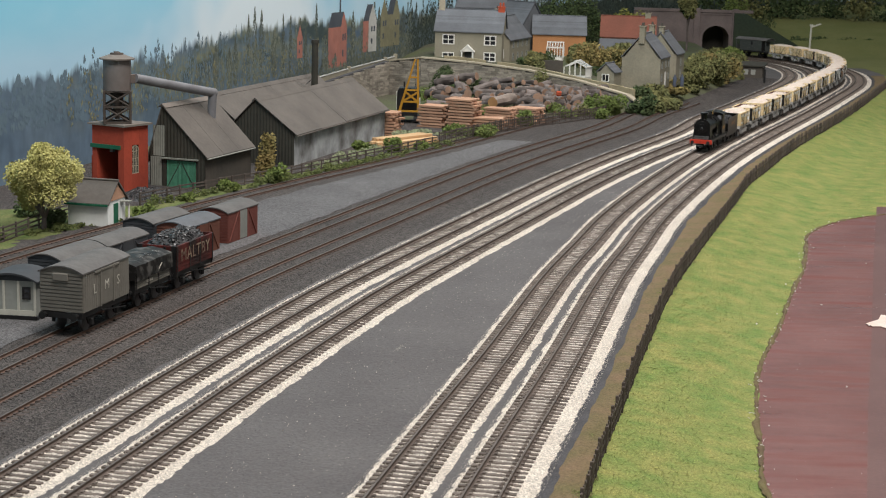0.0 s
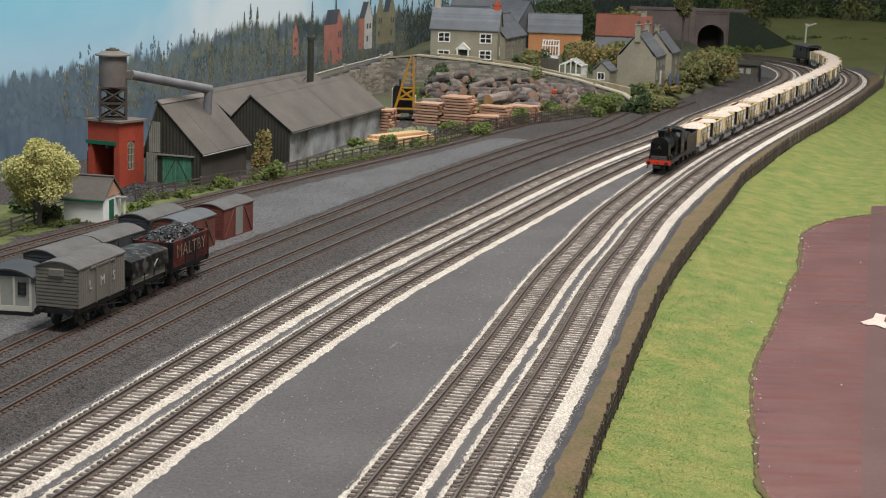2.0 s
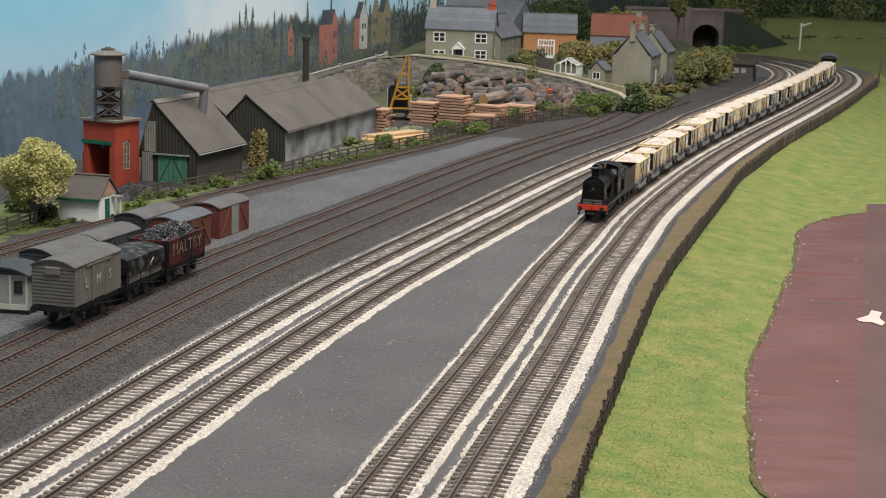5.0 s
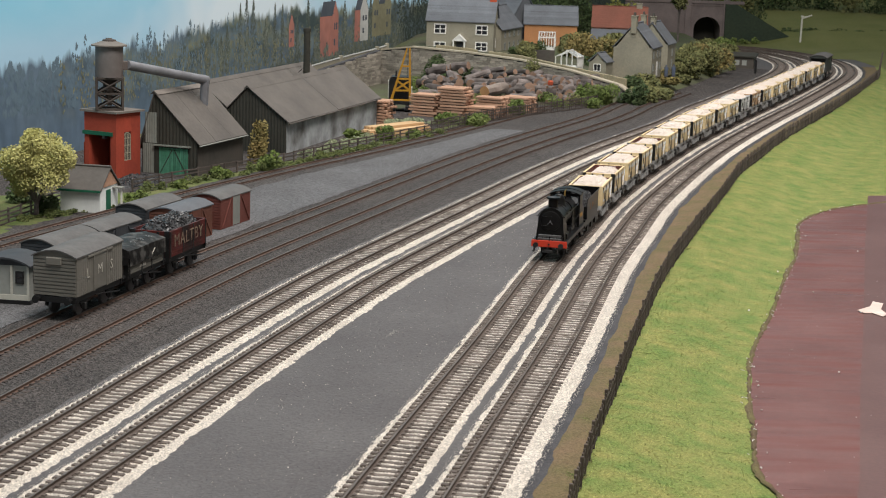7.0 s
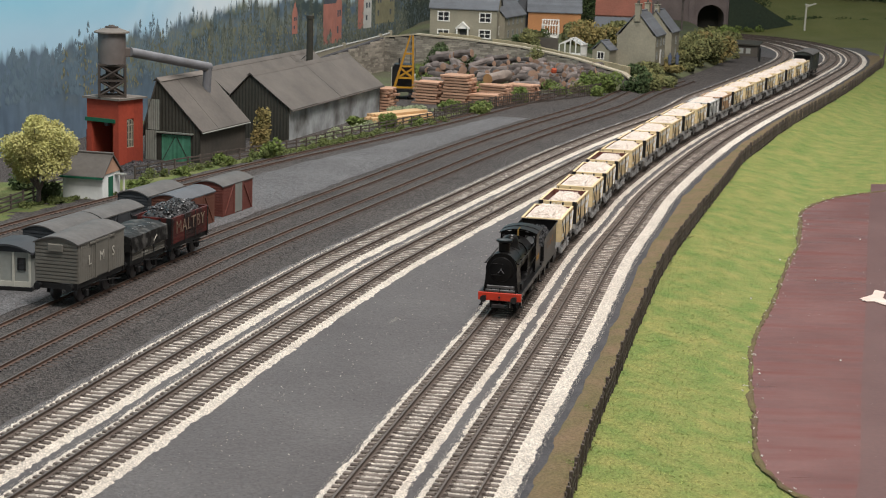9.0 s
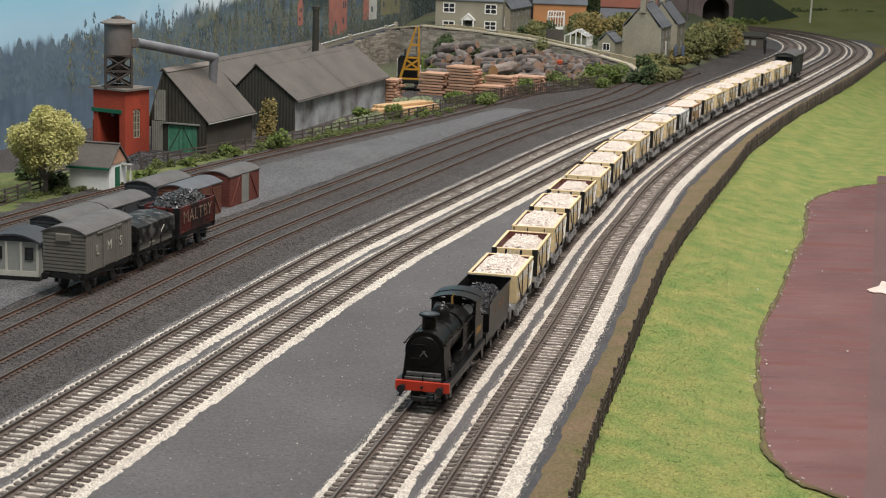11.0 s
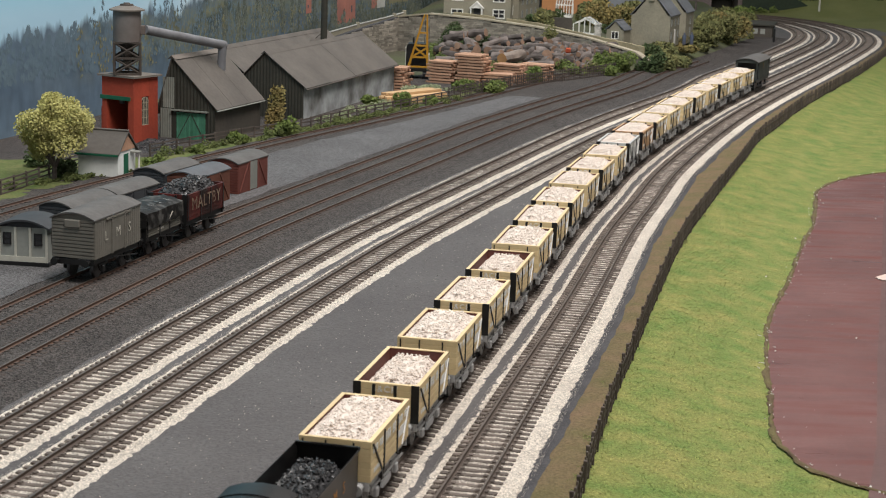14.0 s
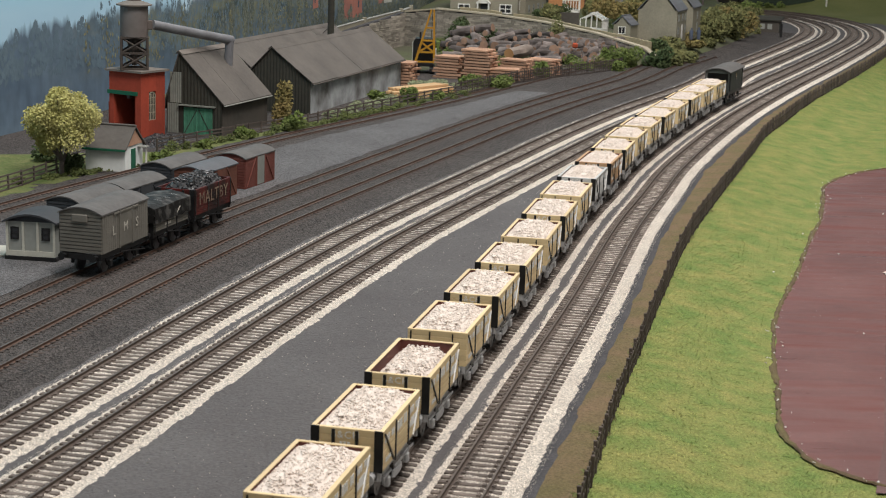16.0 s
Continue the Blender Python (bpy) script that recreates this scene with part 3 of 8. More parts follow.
ORDER = "plain red plain barred red plain barred barred plain barred plain grey tan barred plain plain barred plain barred plain plain".split()
TRAIN = []
for i, k in enumerate(ORDER):
    first = STYLES[k][0]
    if k in [q for q, _ in TRAIN]:
        ob = copy_thing(first, first.matrix_basis)
    else:
        ob = first
    TRAIN.append((k, ob))


def loco():
    """A black 0-6-0 with domed boiler, open-backed cab and red buffer beam; front to -y, middle of its wheelbase at 0."""
    lo = thing("steam_locomotive", 0, 0, 0, 0, "small black six-wheeled steam locomotive with a red buffer beam", "locomotive")
    blk = M["loco_black"]
    part("running_plate", newbox(-1.22, 1.22, -4.3, 4.2, 1.28, 1.38, 0.02), blk, lo)
    for sx in (-1, 1):
        part("valance", newbox(sx * 1.19 - 0.02, sx * 1.19 + 0.02, -4.3, 4.2, 1.08, 1.28, 0.0), blk, lo)
        part("frame_plate", newbox(sx * 0.52 - 0.03, sx * 0.52 + 0.03, -4.25, 4.1, 0.45, 1.6, 0.0), blk, lo)
        sp = bmesh.new()
        for y in (-2.35, 0.0, 2.45):
            pr = [(y + 0.95 * math.cos(a), 0.82 + 0.95 * math.sin(a)) for a in [math.radians(q) for q in range(36, 145, 12)]]
            prism(sp, pr + [(y - 0.7, 1.3), (y + 0.7, 1.3)], sx * 0.55, sx * 0.95, "yz")
        part("splasher", sp, blk, lo)
        hb = bmesh.new()
        cyl(hb, (sx * 0.97, -4.1, 3.02), (sx * 0.97, 1.95, 3.02), 0.035, seg=6)
        for y in (-3.9, -2.4, -0.8, 0.8, 1.8):
            cyl(hb, (sx * 0.78, y, 2.98), (sx * 0.97, y, 3.02), 0.03, seg=6)
        part("handrail", hb, blk, lo)
        part("buffer", buffer_bm(sx * 0.88, -4.35, 1.08, -1, 0.48), M["black"], lo)
        for y in (-2.35, 0.0, 2.45):
            wh = bmesh.new()
            r = 0.80
            cyl(wh, (-0.07, 0, 0), (0.07, 0, 0), r, seg=28)
            cyl(wh, (-sx * 0.07, 0, 0), (-sx * 0.10, 0, 0), r + 0.04, seg=28)
            for q in range(12):
                a = q * math.tau / 12
                cyl(wh, (sx * 0.075, 0.1 * math.cos(a), 0.1 * math.sin(a)), (sx * 0.075, 0.70 * math.cos(a), 0.70 * math.sin(a)), 0.03, seg=5)
            cyl(wh, (sx * 0.05, 0, 0), (sx * 0.14, 0, 0), 0.14, seg=12)
            cyl(wh, (sx * 0.05, 0, 0.32), (sx * 0.2, 0, 0.32), 0.07, seg=8)
            cyl(wh, (sx * 0.07, 0, 0), (sx * 0.1, 0, 0), r - 0.02, seg=28, caps=False)
            w = part("driving_wheel", wh, M["black"], lo)
            w.matrix_basis = pose(sx * 0.69 * S, y * S, r * S)
            LOCO_WHEELS.append((w, sx * 0.69, y, r))
        rod = bmesh.new()
        box(rod, sx * 0.86, sx * 0.91, -2.4, 2.5, -0.055, 0.055, 0.01)
        for y in (-2.35, 0, 2.45):
            cyl(rod, (sx * 0.85, y, 0), (sx * 0.93, y, 0), 0.12, seg=10)
        rd = part("coupling_rod", rod, M["steel"], lo)
        LOCO_RODS.append(rd)
    part("buffer_beam", newbox(-1.25, 1.25, -4.42, -4.28, 0.90, 1.36, 0.02), M["red"], lo, "bright red buffer beam")
    part("draw_hook", newcyl((0, -4.42, 1.12), (0, -4.55, 1.12), 0.06, seg=8), M["black"], lo)
    BZ = 2.70
    bm = newcyl((0, -4.05, BZ), (0, 2.0, BZ), 0.80, seg=36)
    for y in (-2.6, -1.7, -0.2, 0.9):
        cyl(bm, (0, y - 0.03, BZ), (0, y + 0.03, BZ), 0.812, seg=36)
    part("boiler", bm, blk, lo)
    arch = [(0.90 * math.sin(math.radians(a)), BZ + 0.90 * math.cos(math.radians(a))) for a in range(-100, 101, 10)]
    foot = [(0.92, 2.2), (0.96, 1.8), (1.02, 1.36)]
    prof = [(-x, z) for x, z in foot[::-1]] + arch + foot
    part("smokebox", newprism(prof, -4.12, -2.75), blk, lo)
    dr = newcyl((0, -4.12, BZ - 0.02), (0, -4.17, BZ - 0.02), 0.72, 0.68, seg=32)
    cyl(dr, (0, -4.17, BZ - 0.02), (0, -4.21, BZ - 0.02), 0.66, 0.5, seg=32)
    cyl(dr, (0, -4.21, BZ - 0.02), (0, -4.24, BZ - 0.02), 0.5, 0.2, seg=32)
    for z in (-0.34, 0.30):
        box(dr, -0.62, 0.1, -4.25, -4.2, BZ + z - 0.03, BZ + z + 0.03, 0.01)
    part("smokebox_door", dr, blk, lo)
    hd = newcyl((0, -4.2, BZ), (0, -4.34, BZ), 0.07, 0.05, seg=10)
    cyl(hd, (0, -4.32, BZ), (-0.17, -4.34, BZ - 0.2), 0.025, seg=6)
    cyl(hd, (0, -4.30, BZ), (0.17, -4.32, BZ - 0.2), 0.025, seg=6)
    part("door_dart", hd, M["steel"], lo, "bright steel door handles")
    fh_ = bmesh.new()
    for k in range(14):
        a, c = math.radians(-70 + 10 * k), math.radians(-60 + 10 * k)
        cyl(fh_, (0.97 * math.sin(a), -4.16, BZ + 0.97 * math.cos(a) - 0.04), (0.97 * math.sin(c), -4.16, BZ + 0.97 * math.cos(c) - 0.04), 0.025, seg=5)
    part("front_handrail", fh_, blk, lo)
    part("front_step", newbox(-0.86, 0.86, -4.3, -4.08, 1.38, 1.52, 0.02), M["steel"], lo)
    part("front_step", newbox(-0.80, 0.80, -4.24, -4.08, 1.56, 1.74, 0.02), M["steel"], lo)
    for x in (-0.9, 0.0, 0.9):
        part("lamp_bracket", newbox(x - 0.03, x + 0.03, -4.36, -4.30, 1.36, 1.66), blk, lo)
    ch = newcyl((0, -3.35, 3.42), (0, -3.35, 3.58), 0.50, 0.36, seg=24)
    cyl(ch, (0, -3.35, 3.58), (0, -3.35, 4.10), 0.32, 0.34, seg=24)
    cyl(ch, (0, -3.35, 4.10), (0, -3.35, 4.20), 0.34, 0.48, seg=24)
    cyl(ch, (0, -3.35, 4.20), (0, -3.35, 4.28), 0.48, 0.46, seg=24)
    part("chimney", ch, blk, lo)
    # black disc on the closed cap stands for the shade in the bore
    part("chimney_bore", newcyl((0, -3.35, 4.27), (0, -3.35, 4.286), 0.30, seg=20), M["coal"], lo)
    dm = bmesh.new()
    for k in range(8):
        a, b = k / 8 * math.pi / 2, (k + 1) / 8 * math.pi / 2
        cyl(dm, (0, -0.9, 3.72 + 0.44 * math.sin(a)), (0, -0.9, 3.72 + 0.44 * math.sin(b)), 0.44 * math.cos(a) + 0.001, 0.44 * math.cos(b) + 0.001, seg=22, caps=False)
    cyl(dm, (0, -0.9, 3.3), (0, -0.9, 3.50), 0.58, 0.45, seg=22, caps=False)
    cyl(dm, (0, -0.9, 3.50), (0, -0.9, 3.73), 0.45, 0.44, seg=22, caps=False)
    bmesh.ops.remove_doubles(dm, verts=dm.verts, dist=0.004)
    part("dome", dm, blk, lo)
    sv = newcyl((0, 1.2, 3.5), (0, 1.2, 3.72), 0.24, 0.20, seg=12)
    part("safety_valve_base", sv, blk, lo)
    sv = newcyl((0.08, 1.2, 3.72), (0.08, 1.2, 4.05), 0.07, 0.05, seg=8)
    cyl(sv, (0.08, 1.2, 4.05), (0.2, 1.2, 4.22), 0.035, seg=6)
    part("safety_valve", sv, M["brass"], lo, "brass safety valve")
    part("firebox", newprism([(-0.86, 1.36), (0.86, 1.36), (0.86, 2.8), (0.76, 3.15), (0.5, 3.42), (0.25, 3.52), (-0.25, 3.52), (-0.5, 3.42), (-0.76, 3.15), (-0.86, 2.8)], 0.3, 2.0), blk, lo)
    # cab
    for sx in (-1, 1):
        part("cab_side", newprism([(2.0, 1.36), (4.0, 1.36), (4.0, 2.6), (3.55, 2.68), (3.2, 3.0), (3.2, 3.4), (3.5, 3.74), (2.0, 3.74)], sx * 1.06, sx * 1.10, "yz"), blk, lo)
        part("sandbox", newbox(sx * 0.95 - 0.14, sx * 0.95 + 0.14, -3.3, -2.9, 1.38, 1.75, 0.04), blk, lo)
        part("reversing_rod", newcyl((sx * 1.0, -1.0, 2.0), (sx * 1.06, 2.0, 2.3), 0.03, seg=6), blk, lo)
    fr = bmesh.new()
    for x0, x1, z0, z1 in ((-1.06, -1.0, 1.36, 3.74), (1.0, 1.06, 1.36, 3.74), (-1.0, 1.0, 1.36, 3.03), (-0.42, 0.42, 3.03, 3.88), (-1.0, -0.42, 3.6, 3.8), (0.42, 1.0, 3.6, 3.8)):
        box(fr, x0, x1, 1.98, 2.04, z0, z1)
    part("cab_front", fr, blk, lo)
    for sx in (-1, 1):
        part("spectacle_glass", newcyl((sx * 0.71, 1.95, 3.32), (sx * 0.71, 1.97, 3.32), 0.29, seg=24), M["spectacle"], lo)
        bm = bmesh.new()
        for k in range(24):
            a, b = k * math.tau / 24, (k + 1) * math.tau / 24
            cyl(bm, (sx * 0.71 + 0.29 * math.cos(a), 1.95, 3.32 + 0.29 * math.sin(a)), (sx * 0.71 + 0.29 * math.cos(b), 1.95, 3.32 + 0.29 * math.sin(b)), 0.03, seg=5)
        part("spectacle_rim", bm, blk, lo)
    arc = [(1.15 * math.sin(math.radians(a)) / math.sin(math.radians(35)), 3.74 + 0.26 * (math.cos(math.radians(a)) - math.cos(math.radians(35))) / (1 - math.cos(math.radians(35)))) for a in range(-35, 36, 5)]
    rf = part("cab_roof", newprism(arc + [(x, z - 0.07) for x, z in arc[::-1]], 1.85, 4.05), blk, lo)
    part("roof_rib", newprism([(x, z + 0.03) for x, z in arc] + [(x, z - 0.002) for x, z in arc[::-1]], 2.9, 2.96), blk, rf)
    ct = bmesh.new()
    box(ct, -0.35, 0.35, -4.95, -4.85, 0.6, 0.8, 0.02)
    box(ct, -0.08, 0.08, -4.9, -4.3, 0.62, 0.74)
    part("coupling", ct, M["black"], lo)
    gb = bmesh.new()
    for q in range(4):
        box(gb, 1.102, 1.112, 2.35 + q * 0.28, 2.35 + q * 0.28 + 0.2, 2.0, 2.3)
        box(gb, -1.112, -1.102, 2.35 + q * 0.28, 2.35 + q * 0.28 + 0.2, 2.0, 2.3)
    part("number_bars", gb, M["gold"], lo)
    for sx in (-1, 1):
        for y in (-3.7, 3.7):
            x0, x1, x2 = sx * 1.12, sx * 1.17, sx * 1.27
            part("footstep", newprism([(x0, 0.45), (x2, 0.45), (x2, 0.5), (x1, 0.5), (x1, 1.1), (x0, 1.1)], y - 0.2, y + 0.2), blk, lo)
    return lo


LOCO_WHEELS, LOCO_RODS = [], []
gm = bpy.data.materials.new("clear_glass")
gm.use_nodes = True
gm.node_tree.nodes["Principled BSDF"].inputs["Transmission Weight"].default_value = 1.0
gm.node_tree.nodes["Principled BSDF"].inputs["Roughness"].default_value = 0.05
M["glass_clear"] = gm
# pale base colour paints the bright reflection in the cab's round windows
M["spectacle"] = mat("glass_painted_reflection", (0.34, 0.35, 0.36), 0.12, (0.12, 0.125, 0.13), 0.1, 300, 160, spec=0.6)
LOCO = loco()
LOCO_SCALE = 0.88     # the engine and its tender are small for their load
LOCO.scale = (LOCO_SCALE,) * 3


def tender():
    te = thing("tender", 0, 0, 0, 0, "black six-wheeled tender with a half load of coal", "tender")
    blk = M["loco_black"]
    part("frame", newbox(-1.15, 1.15, -3.1, 3.1, 0.75, 1.36, 0.03), blk, te)
    for sx in (-1, 1):
        sd = bmesh.new()
        prism(sd, [(sx * 1.16, 1.36), (sx * 1.20, 1.36), (sx * 1.20, 2.75), (sx * 1.30, 2.95), (sx * 1.26, 2.97), (sx * 1.16, 2.77)], -2.6, 3.05)
        part("side", sd, blk, te)
        lettering("letters", "L M S", 0.62, M["letter_red"], te, Matrix.Translation((sx * 1.207, 0.2, 2.1)) @ Euler((math.pi / 2, 0, sx * math.pi / 2)).to_matrix().to_4x4(), 1.8)
        for y in (-2.0, 0, 2.0):
            part("axlebox", newbox(sx * 1.12 - 0.08, sx * 1.12 + 0.1, y - 0.2, y + 0.2, 0.4, 0.85, 0.03), blk, te)
        part("buffer", buffer_bm(sx * 0.88, 3.1, 1.08, 1, 0.45), M["black"], te)
    for y in (-2.0, 0.0, 2.0):
        wheelset(te, y, 0.6, M["black"])
    part("back", newprism([(-1.18, 1.36), (1.18, 1.36), (1.2, 2.75), (1.28, 2.95), (0.7, 3.02), (-0.7, 3.02), (-1.28, 2.95), (-1.2, 2.75)], 2.98, 3.06), blk, te)
    part("beading", newbox(-1.27, 1.27, 2.95, 3.09, 2.95, 3.02, 0.02), blk, te)
    part("tank_top", newbox(-1.17, 1.17, -2.6, 3.0, 1.9, 2.1), blk, te)
    part("front_plate", newbox(-1.16, 1.16, -2.62, -2.55, 1.36, 2.3), blk, te)
    co = bmesh.new()
    heap(co, -1.12, 1.12, -2.5, 2.5, 2.12, 2.78, 0.08, 900, 5)
    part("coal_load", co, M["coal"], te, "glossy black coal")
    return te


TENDER = tender()
TENDER.scale = (LOCO_SCALE * 0.94, LOCO_SCALE, LOCO_SCALE)


def brake_van():
    bv = thing("brake_van", 0, 0, 0, 0, "dark olive-grey goods brake van with open end platform", "brake van")
    gr = M["van_grey"]
    part("underframe", newbox(-1.15, 1.15, -3.6, 3.6, 0.95, 1.25, 0.03), M["black"], bv)
    for sx in (-1, 1):
        sd = part("side", newbox(sx * 1.14 - 0.04, sx * 1.14 + 0.04, -2.6, 2.6, 1.25, 3.2, 0.01), gr, bv)
        for k in range(9):
            part("plank", newbox(sx * 1.19 - 0.015, sx * 1.19 + 0.015, -2.6, 2.6, 1.26 + k * 0.21, 1.45 + k * 0.21), gr, sd)
        part("window", newbox(sx * 1.21 - 0.02, sx * 1.21 + 0.02, -0.5, -0.05, 2.3, 2.9), M["glass"], bv)
        for y in (-2.0, 2.0):
            part("axlebox", newbox(sx * 1.05 - 0.08, sx * 1.05 + 0.1, y - 0.2, y + 0.2, 0.35, 0.9, 0.03), M["black"], bv)
            part("platform_post", newbox(sx * 1.12 - 0.06, sx * 1.12 + 0.06, math.copysign(3.5, y) - 0.06, math.copysign(3.5, y) + 0.06, 1.25, 3.2), gr, bv)
        part("footboard", newbox(sx * 1.2 - 0.1, sx * 1.2 + 0.1, -3.3, 3.3, 0.55, 0.6), M["black"], bv)
    for y in (-2.0, 2.0):
        wheelset(bv, y, 0.46, M["black"])
    for sy in (-1, 1):
        part("end_wall", newbox(-1.12, 1.12, sy * 2.58 - 0.03, sy * 2.58 + 0.03, 1.25, 3.3), M["black"], bv)
        part("platform_rail", newbox(-1.1, 1.1, sy * 3.5 - 0.04, sy * 3.5 + 0.04, 1.25, 2.2), gr, bv)
        part("header", newprism([(-1.2, 3.05), (1.2, 3.05), (1.2, 3.22), (0.6, 3.44), (-0.6, 3.44), (-1.2, 3.22)], sy * 3.5 - 0.04, sy * 3.5 + 0.04), gr, bv)
        for sx in (-1, 1):
            part("buffer", buffer_bm(sx * 0.88, sy * 3.6, 1.08, sy, 0.4), M["black"], bv)
    arc = [(1.32 * math.sin(math.radians(a)) / math.sin(math.radians(35)), 3.2 + 0.38 * (math.cos(math.radians(a)) - math.cos(math.radians(35))) / (1 - math.cos(math.radians(35)))) for a in range(-35, 36, 7)]
    part("roof", newprism(arc + [(x, z - 0.07) for x, z in arc[::-1]], -3.75, 3.75), M["van_roof"], bv)
    return bv


M["van_grey"] = mat("olive_grey_paint", (0.060, 0.068, 0.062), 0.6, (0.045, 0.05, 0.048), 0.15, 400, 60, 0.1)
M["van_roof"] = mat("grey_van_roof", (0.120, 0.116, 0.112), 0.8, (0.085, 0.082, 0.080), 0.25, 300, 45, 0.2)
BRAKE = brake_van()

# ---- surfaces of the scenery ----
M["earth"] = mat("yard_earth", (0.075, 0.072, 0.05), 0.95, (0.085, 0.10, 0.045), 0.4, 500, 12, 0.8)
M["leaf"] = mat("green_leaves", (0.085, 0.125, 0.030), 0.9, (0.13, 0.16, 0.045), 0.25, 300, 60, 0.0, per=0.45, island=True)
M["leaf_weed"] = mat("weed_leaves", (0.075, 0.10, 0.030), 0.9, (0.12, 0.135, 0.045), 0.25, 300, 60, 0.0, per=0.45, island=True)
M["leaf_dark"] = mat("dark_green_leaves", (0.035, 0.060, 0.022), 0.9, (0.055, 0.075, 0.028), 0.25, 300, 60, 0.0, per=0.45, island=True)
M["leaf_yellow"] = mat("yellow_green_leaves", (0.47, 0.44, 0.175), 0.9, (0.36, 0.35, 0.12), 0.2, 300, 60, 0.0, per=0.22, island=True)
M["leaf_brown"] = mat("tan_foliage", (0.23, 0.17, 0.065), 0.9, (0.14, 0.13, 0.045), 0.25, 300, 60, 0.0, per=0.4, island=True)
M["leaf_bright"] = mat("bright_autumn_leaves", (0.21, 0.21, 0.045), 0.9, (0.13, 0.14, 0.035), 0.25, 300, 60, 0.0, per=0.4, island=True)
M["leaf_olive"] = mat("olive_foliage", (0.155, 0.15, 0.058), 0.9, (0.09, 0.10, 0.038), 0.25, 300, 60, 0.0, per=0.45, island=True)
M["blades"] = mat("grass_blades", (0.155, 0.22, 0.055), 0.9, (0.285, 0.275, 0.088), 0.2, 200, 52, 0.0, per=0.5, island=True)
M["bark"] = mat("grey_brown_bark", (0.165, 0.140, 0.130), 0.9, (0.075, 0.062, 0.056), 0.4, 500, 60, 0.8, per=0.5)
M["cutwood"] = mat("cut_wood", (0.30, 0.19, 0.13), 0.85, (0.20, 0.13, 0.095), 0.2, 400, 60, 0.2)
M["plank"] = mat("sawn_planks", (0.37, 0.215, 0.14), 0.8, (0.46, 0.28, 0.19), 0.2, 500, 40, 0.2, per=0.28)
M["plank_pale"] = mat("fresh_sawn_planks", (0.55, 0.37, 0.20), 0.75, (0.46, 0.30, 0.16), 0.15, 500, 40, 0.2, per=0.2)
M["fence"] = mat("weathered_fence_wood", (0.066, 0.053, 0.046), 0.85, (0.105, 0.085, 0.073), 0.3, 500, 60, 0.3, per=0.25)
M["stonewall"] = mat("coursed_stone", (0.31, 0.28, 0.235), 0.9, (0.215, 0.195, 0.165), 0.3, 350, 30, 0.6, per=0.35, island=True)
M["coping"] = mat("pale_coping_stone", (0.42, 0.375, 0.285), 0.85, (0.33, 0.29, 0.22), 0.25, 300, 30, 0.4)
M["render_grey"] = mat("grey_stone_render", (0.27, 0.25, 0.19), 0.9, (0.21, 0.195, 0.15), 0.25, 400, 25, 0.4)
M["slate"] = mat("slate_roof", (0.125, 0.135, 0.15), 0.7, (0.095, 0.10, 0.11), 0.2, 400, 30, 0.3, per=0.15)
M["roof_felt"] = mat("weathered_brown_roof_sheet", (0.125, 0.112, 0.100), 0.85, (0.092, 0.083, 0.075), 0.18, 250, 22, 0.25)
M["tin_dark"] = mat("dark_corrugated_iron", (0.030, 0.030, 0.024), 0.75, (0.045, 0.042, 0.033), 0.3, 250, 30, 0.2)
M["tin_wall"] = mat("stained_dark_sheet", (0.085, 0.074, 0.062), 0.8, (0.055, 0.05, 0.043), 0.25, 200, 22, 0.2)
M["wash"] = mat("whitewashed_wall", (0.40, 0.42, 0.43), 0.85, (0.085, 0.080, 0.072), 0.3, 160, 30, 0.3, mix=0.56)
M["green_door"] = mat("faded_green_boards", (0.045, 0.17, 0.10), 0.75, (0.07, 0.21, 0.14), 0.3, 300, 60, 0.2, per=0.2)
M["grey_door"] = mat("grey_green_sheet", (0.24, 0.25, 0.22), 0.8, (0.18, 0.19, 0.165), 0.2, 300, 40, 0.2)
M["redbrick"] = mat("red_painted_brick", (0.36, 0.060, 0.032), 0.8, (0.28, 0.05, 0.03), 0.2, 300, 35, 0.3, per=0.1)
M["darkred"] = mat("dark_red_interior", (0.12, 0.012, 0.008), 0.8, (0.09, 0.01, 0.008), 0.2, 300, 40, 0.2)
M["dull_roof"] = mat("flat_grey_roof", (0.20, 0.175, 0.155), 0.85, (0.14, 0.125, 0.11), 0.2, 300, 35, 0.2)
M["tank"] = mat("rusty_grey_tank", (0.155, 0.14, 0.135), 0.65, (0.10, 0.075, 0.062), 0.15, 150, 22, 0.1)
M["tower_iron"] = mat("brown_iron_frame", (0.055, 0.045, 0.04), 0.7, (0.075, 0.06, 0.05), 0.2, 300, 40, 0.1)
M["pipe"] = mat("grey_pipe", (0.22, 0.225, 0.24), 0.5, (0.16, 0.16, 0.17), 0.12, 250, 40, 0.0, metal=0.2)
M["green_trim"] = mat("green_trim_paint", (0.012, 0.10, 0.055), 0.6, (0.02, 0.13, 0.075), 0.2, 300, 60)
M["white_wall"] = mat("white_limewash", (0.78, 0.81, 0.79), 0.85, (0.66, 0.69, 0.67), 0.12, 250, 30, 0.2)
M["white"] = mat("white_window_paint", (0.75, 0.74, 0.70), 0.6, (0.66, 0.65, 0.61), 0.08, 300, 60)
M["brick_orange"] = mat("orange_brick", (0.42, 0.20, 0.085), 0.85, (0.34, 0.16, 0.07), 0.25, 400, 30, 0.3)
M["tile_red"] = mat("red_roof_tiles", (0.20, 0.075, 0.052), 0.85, (0.16, 0.065, 0.045), 0.25, 350, 30, 0.3)
M["pink_wall"] = mat("pink_brick", (0.48, 0.22, 0.14), 0.85, (0.40, 0.19, 0.12), 0.2, 350, 30, 0.2)
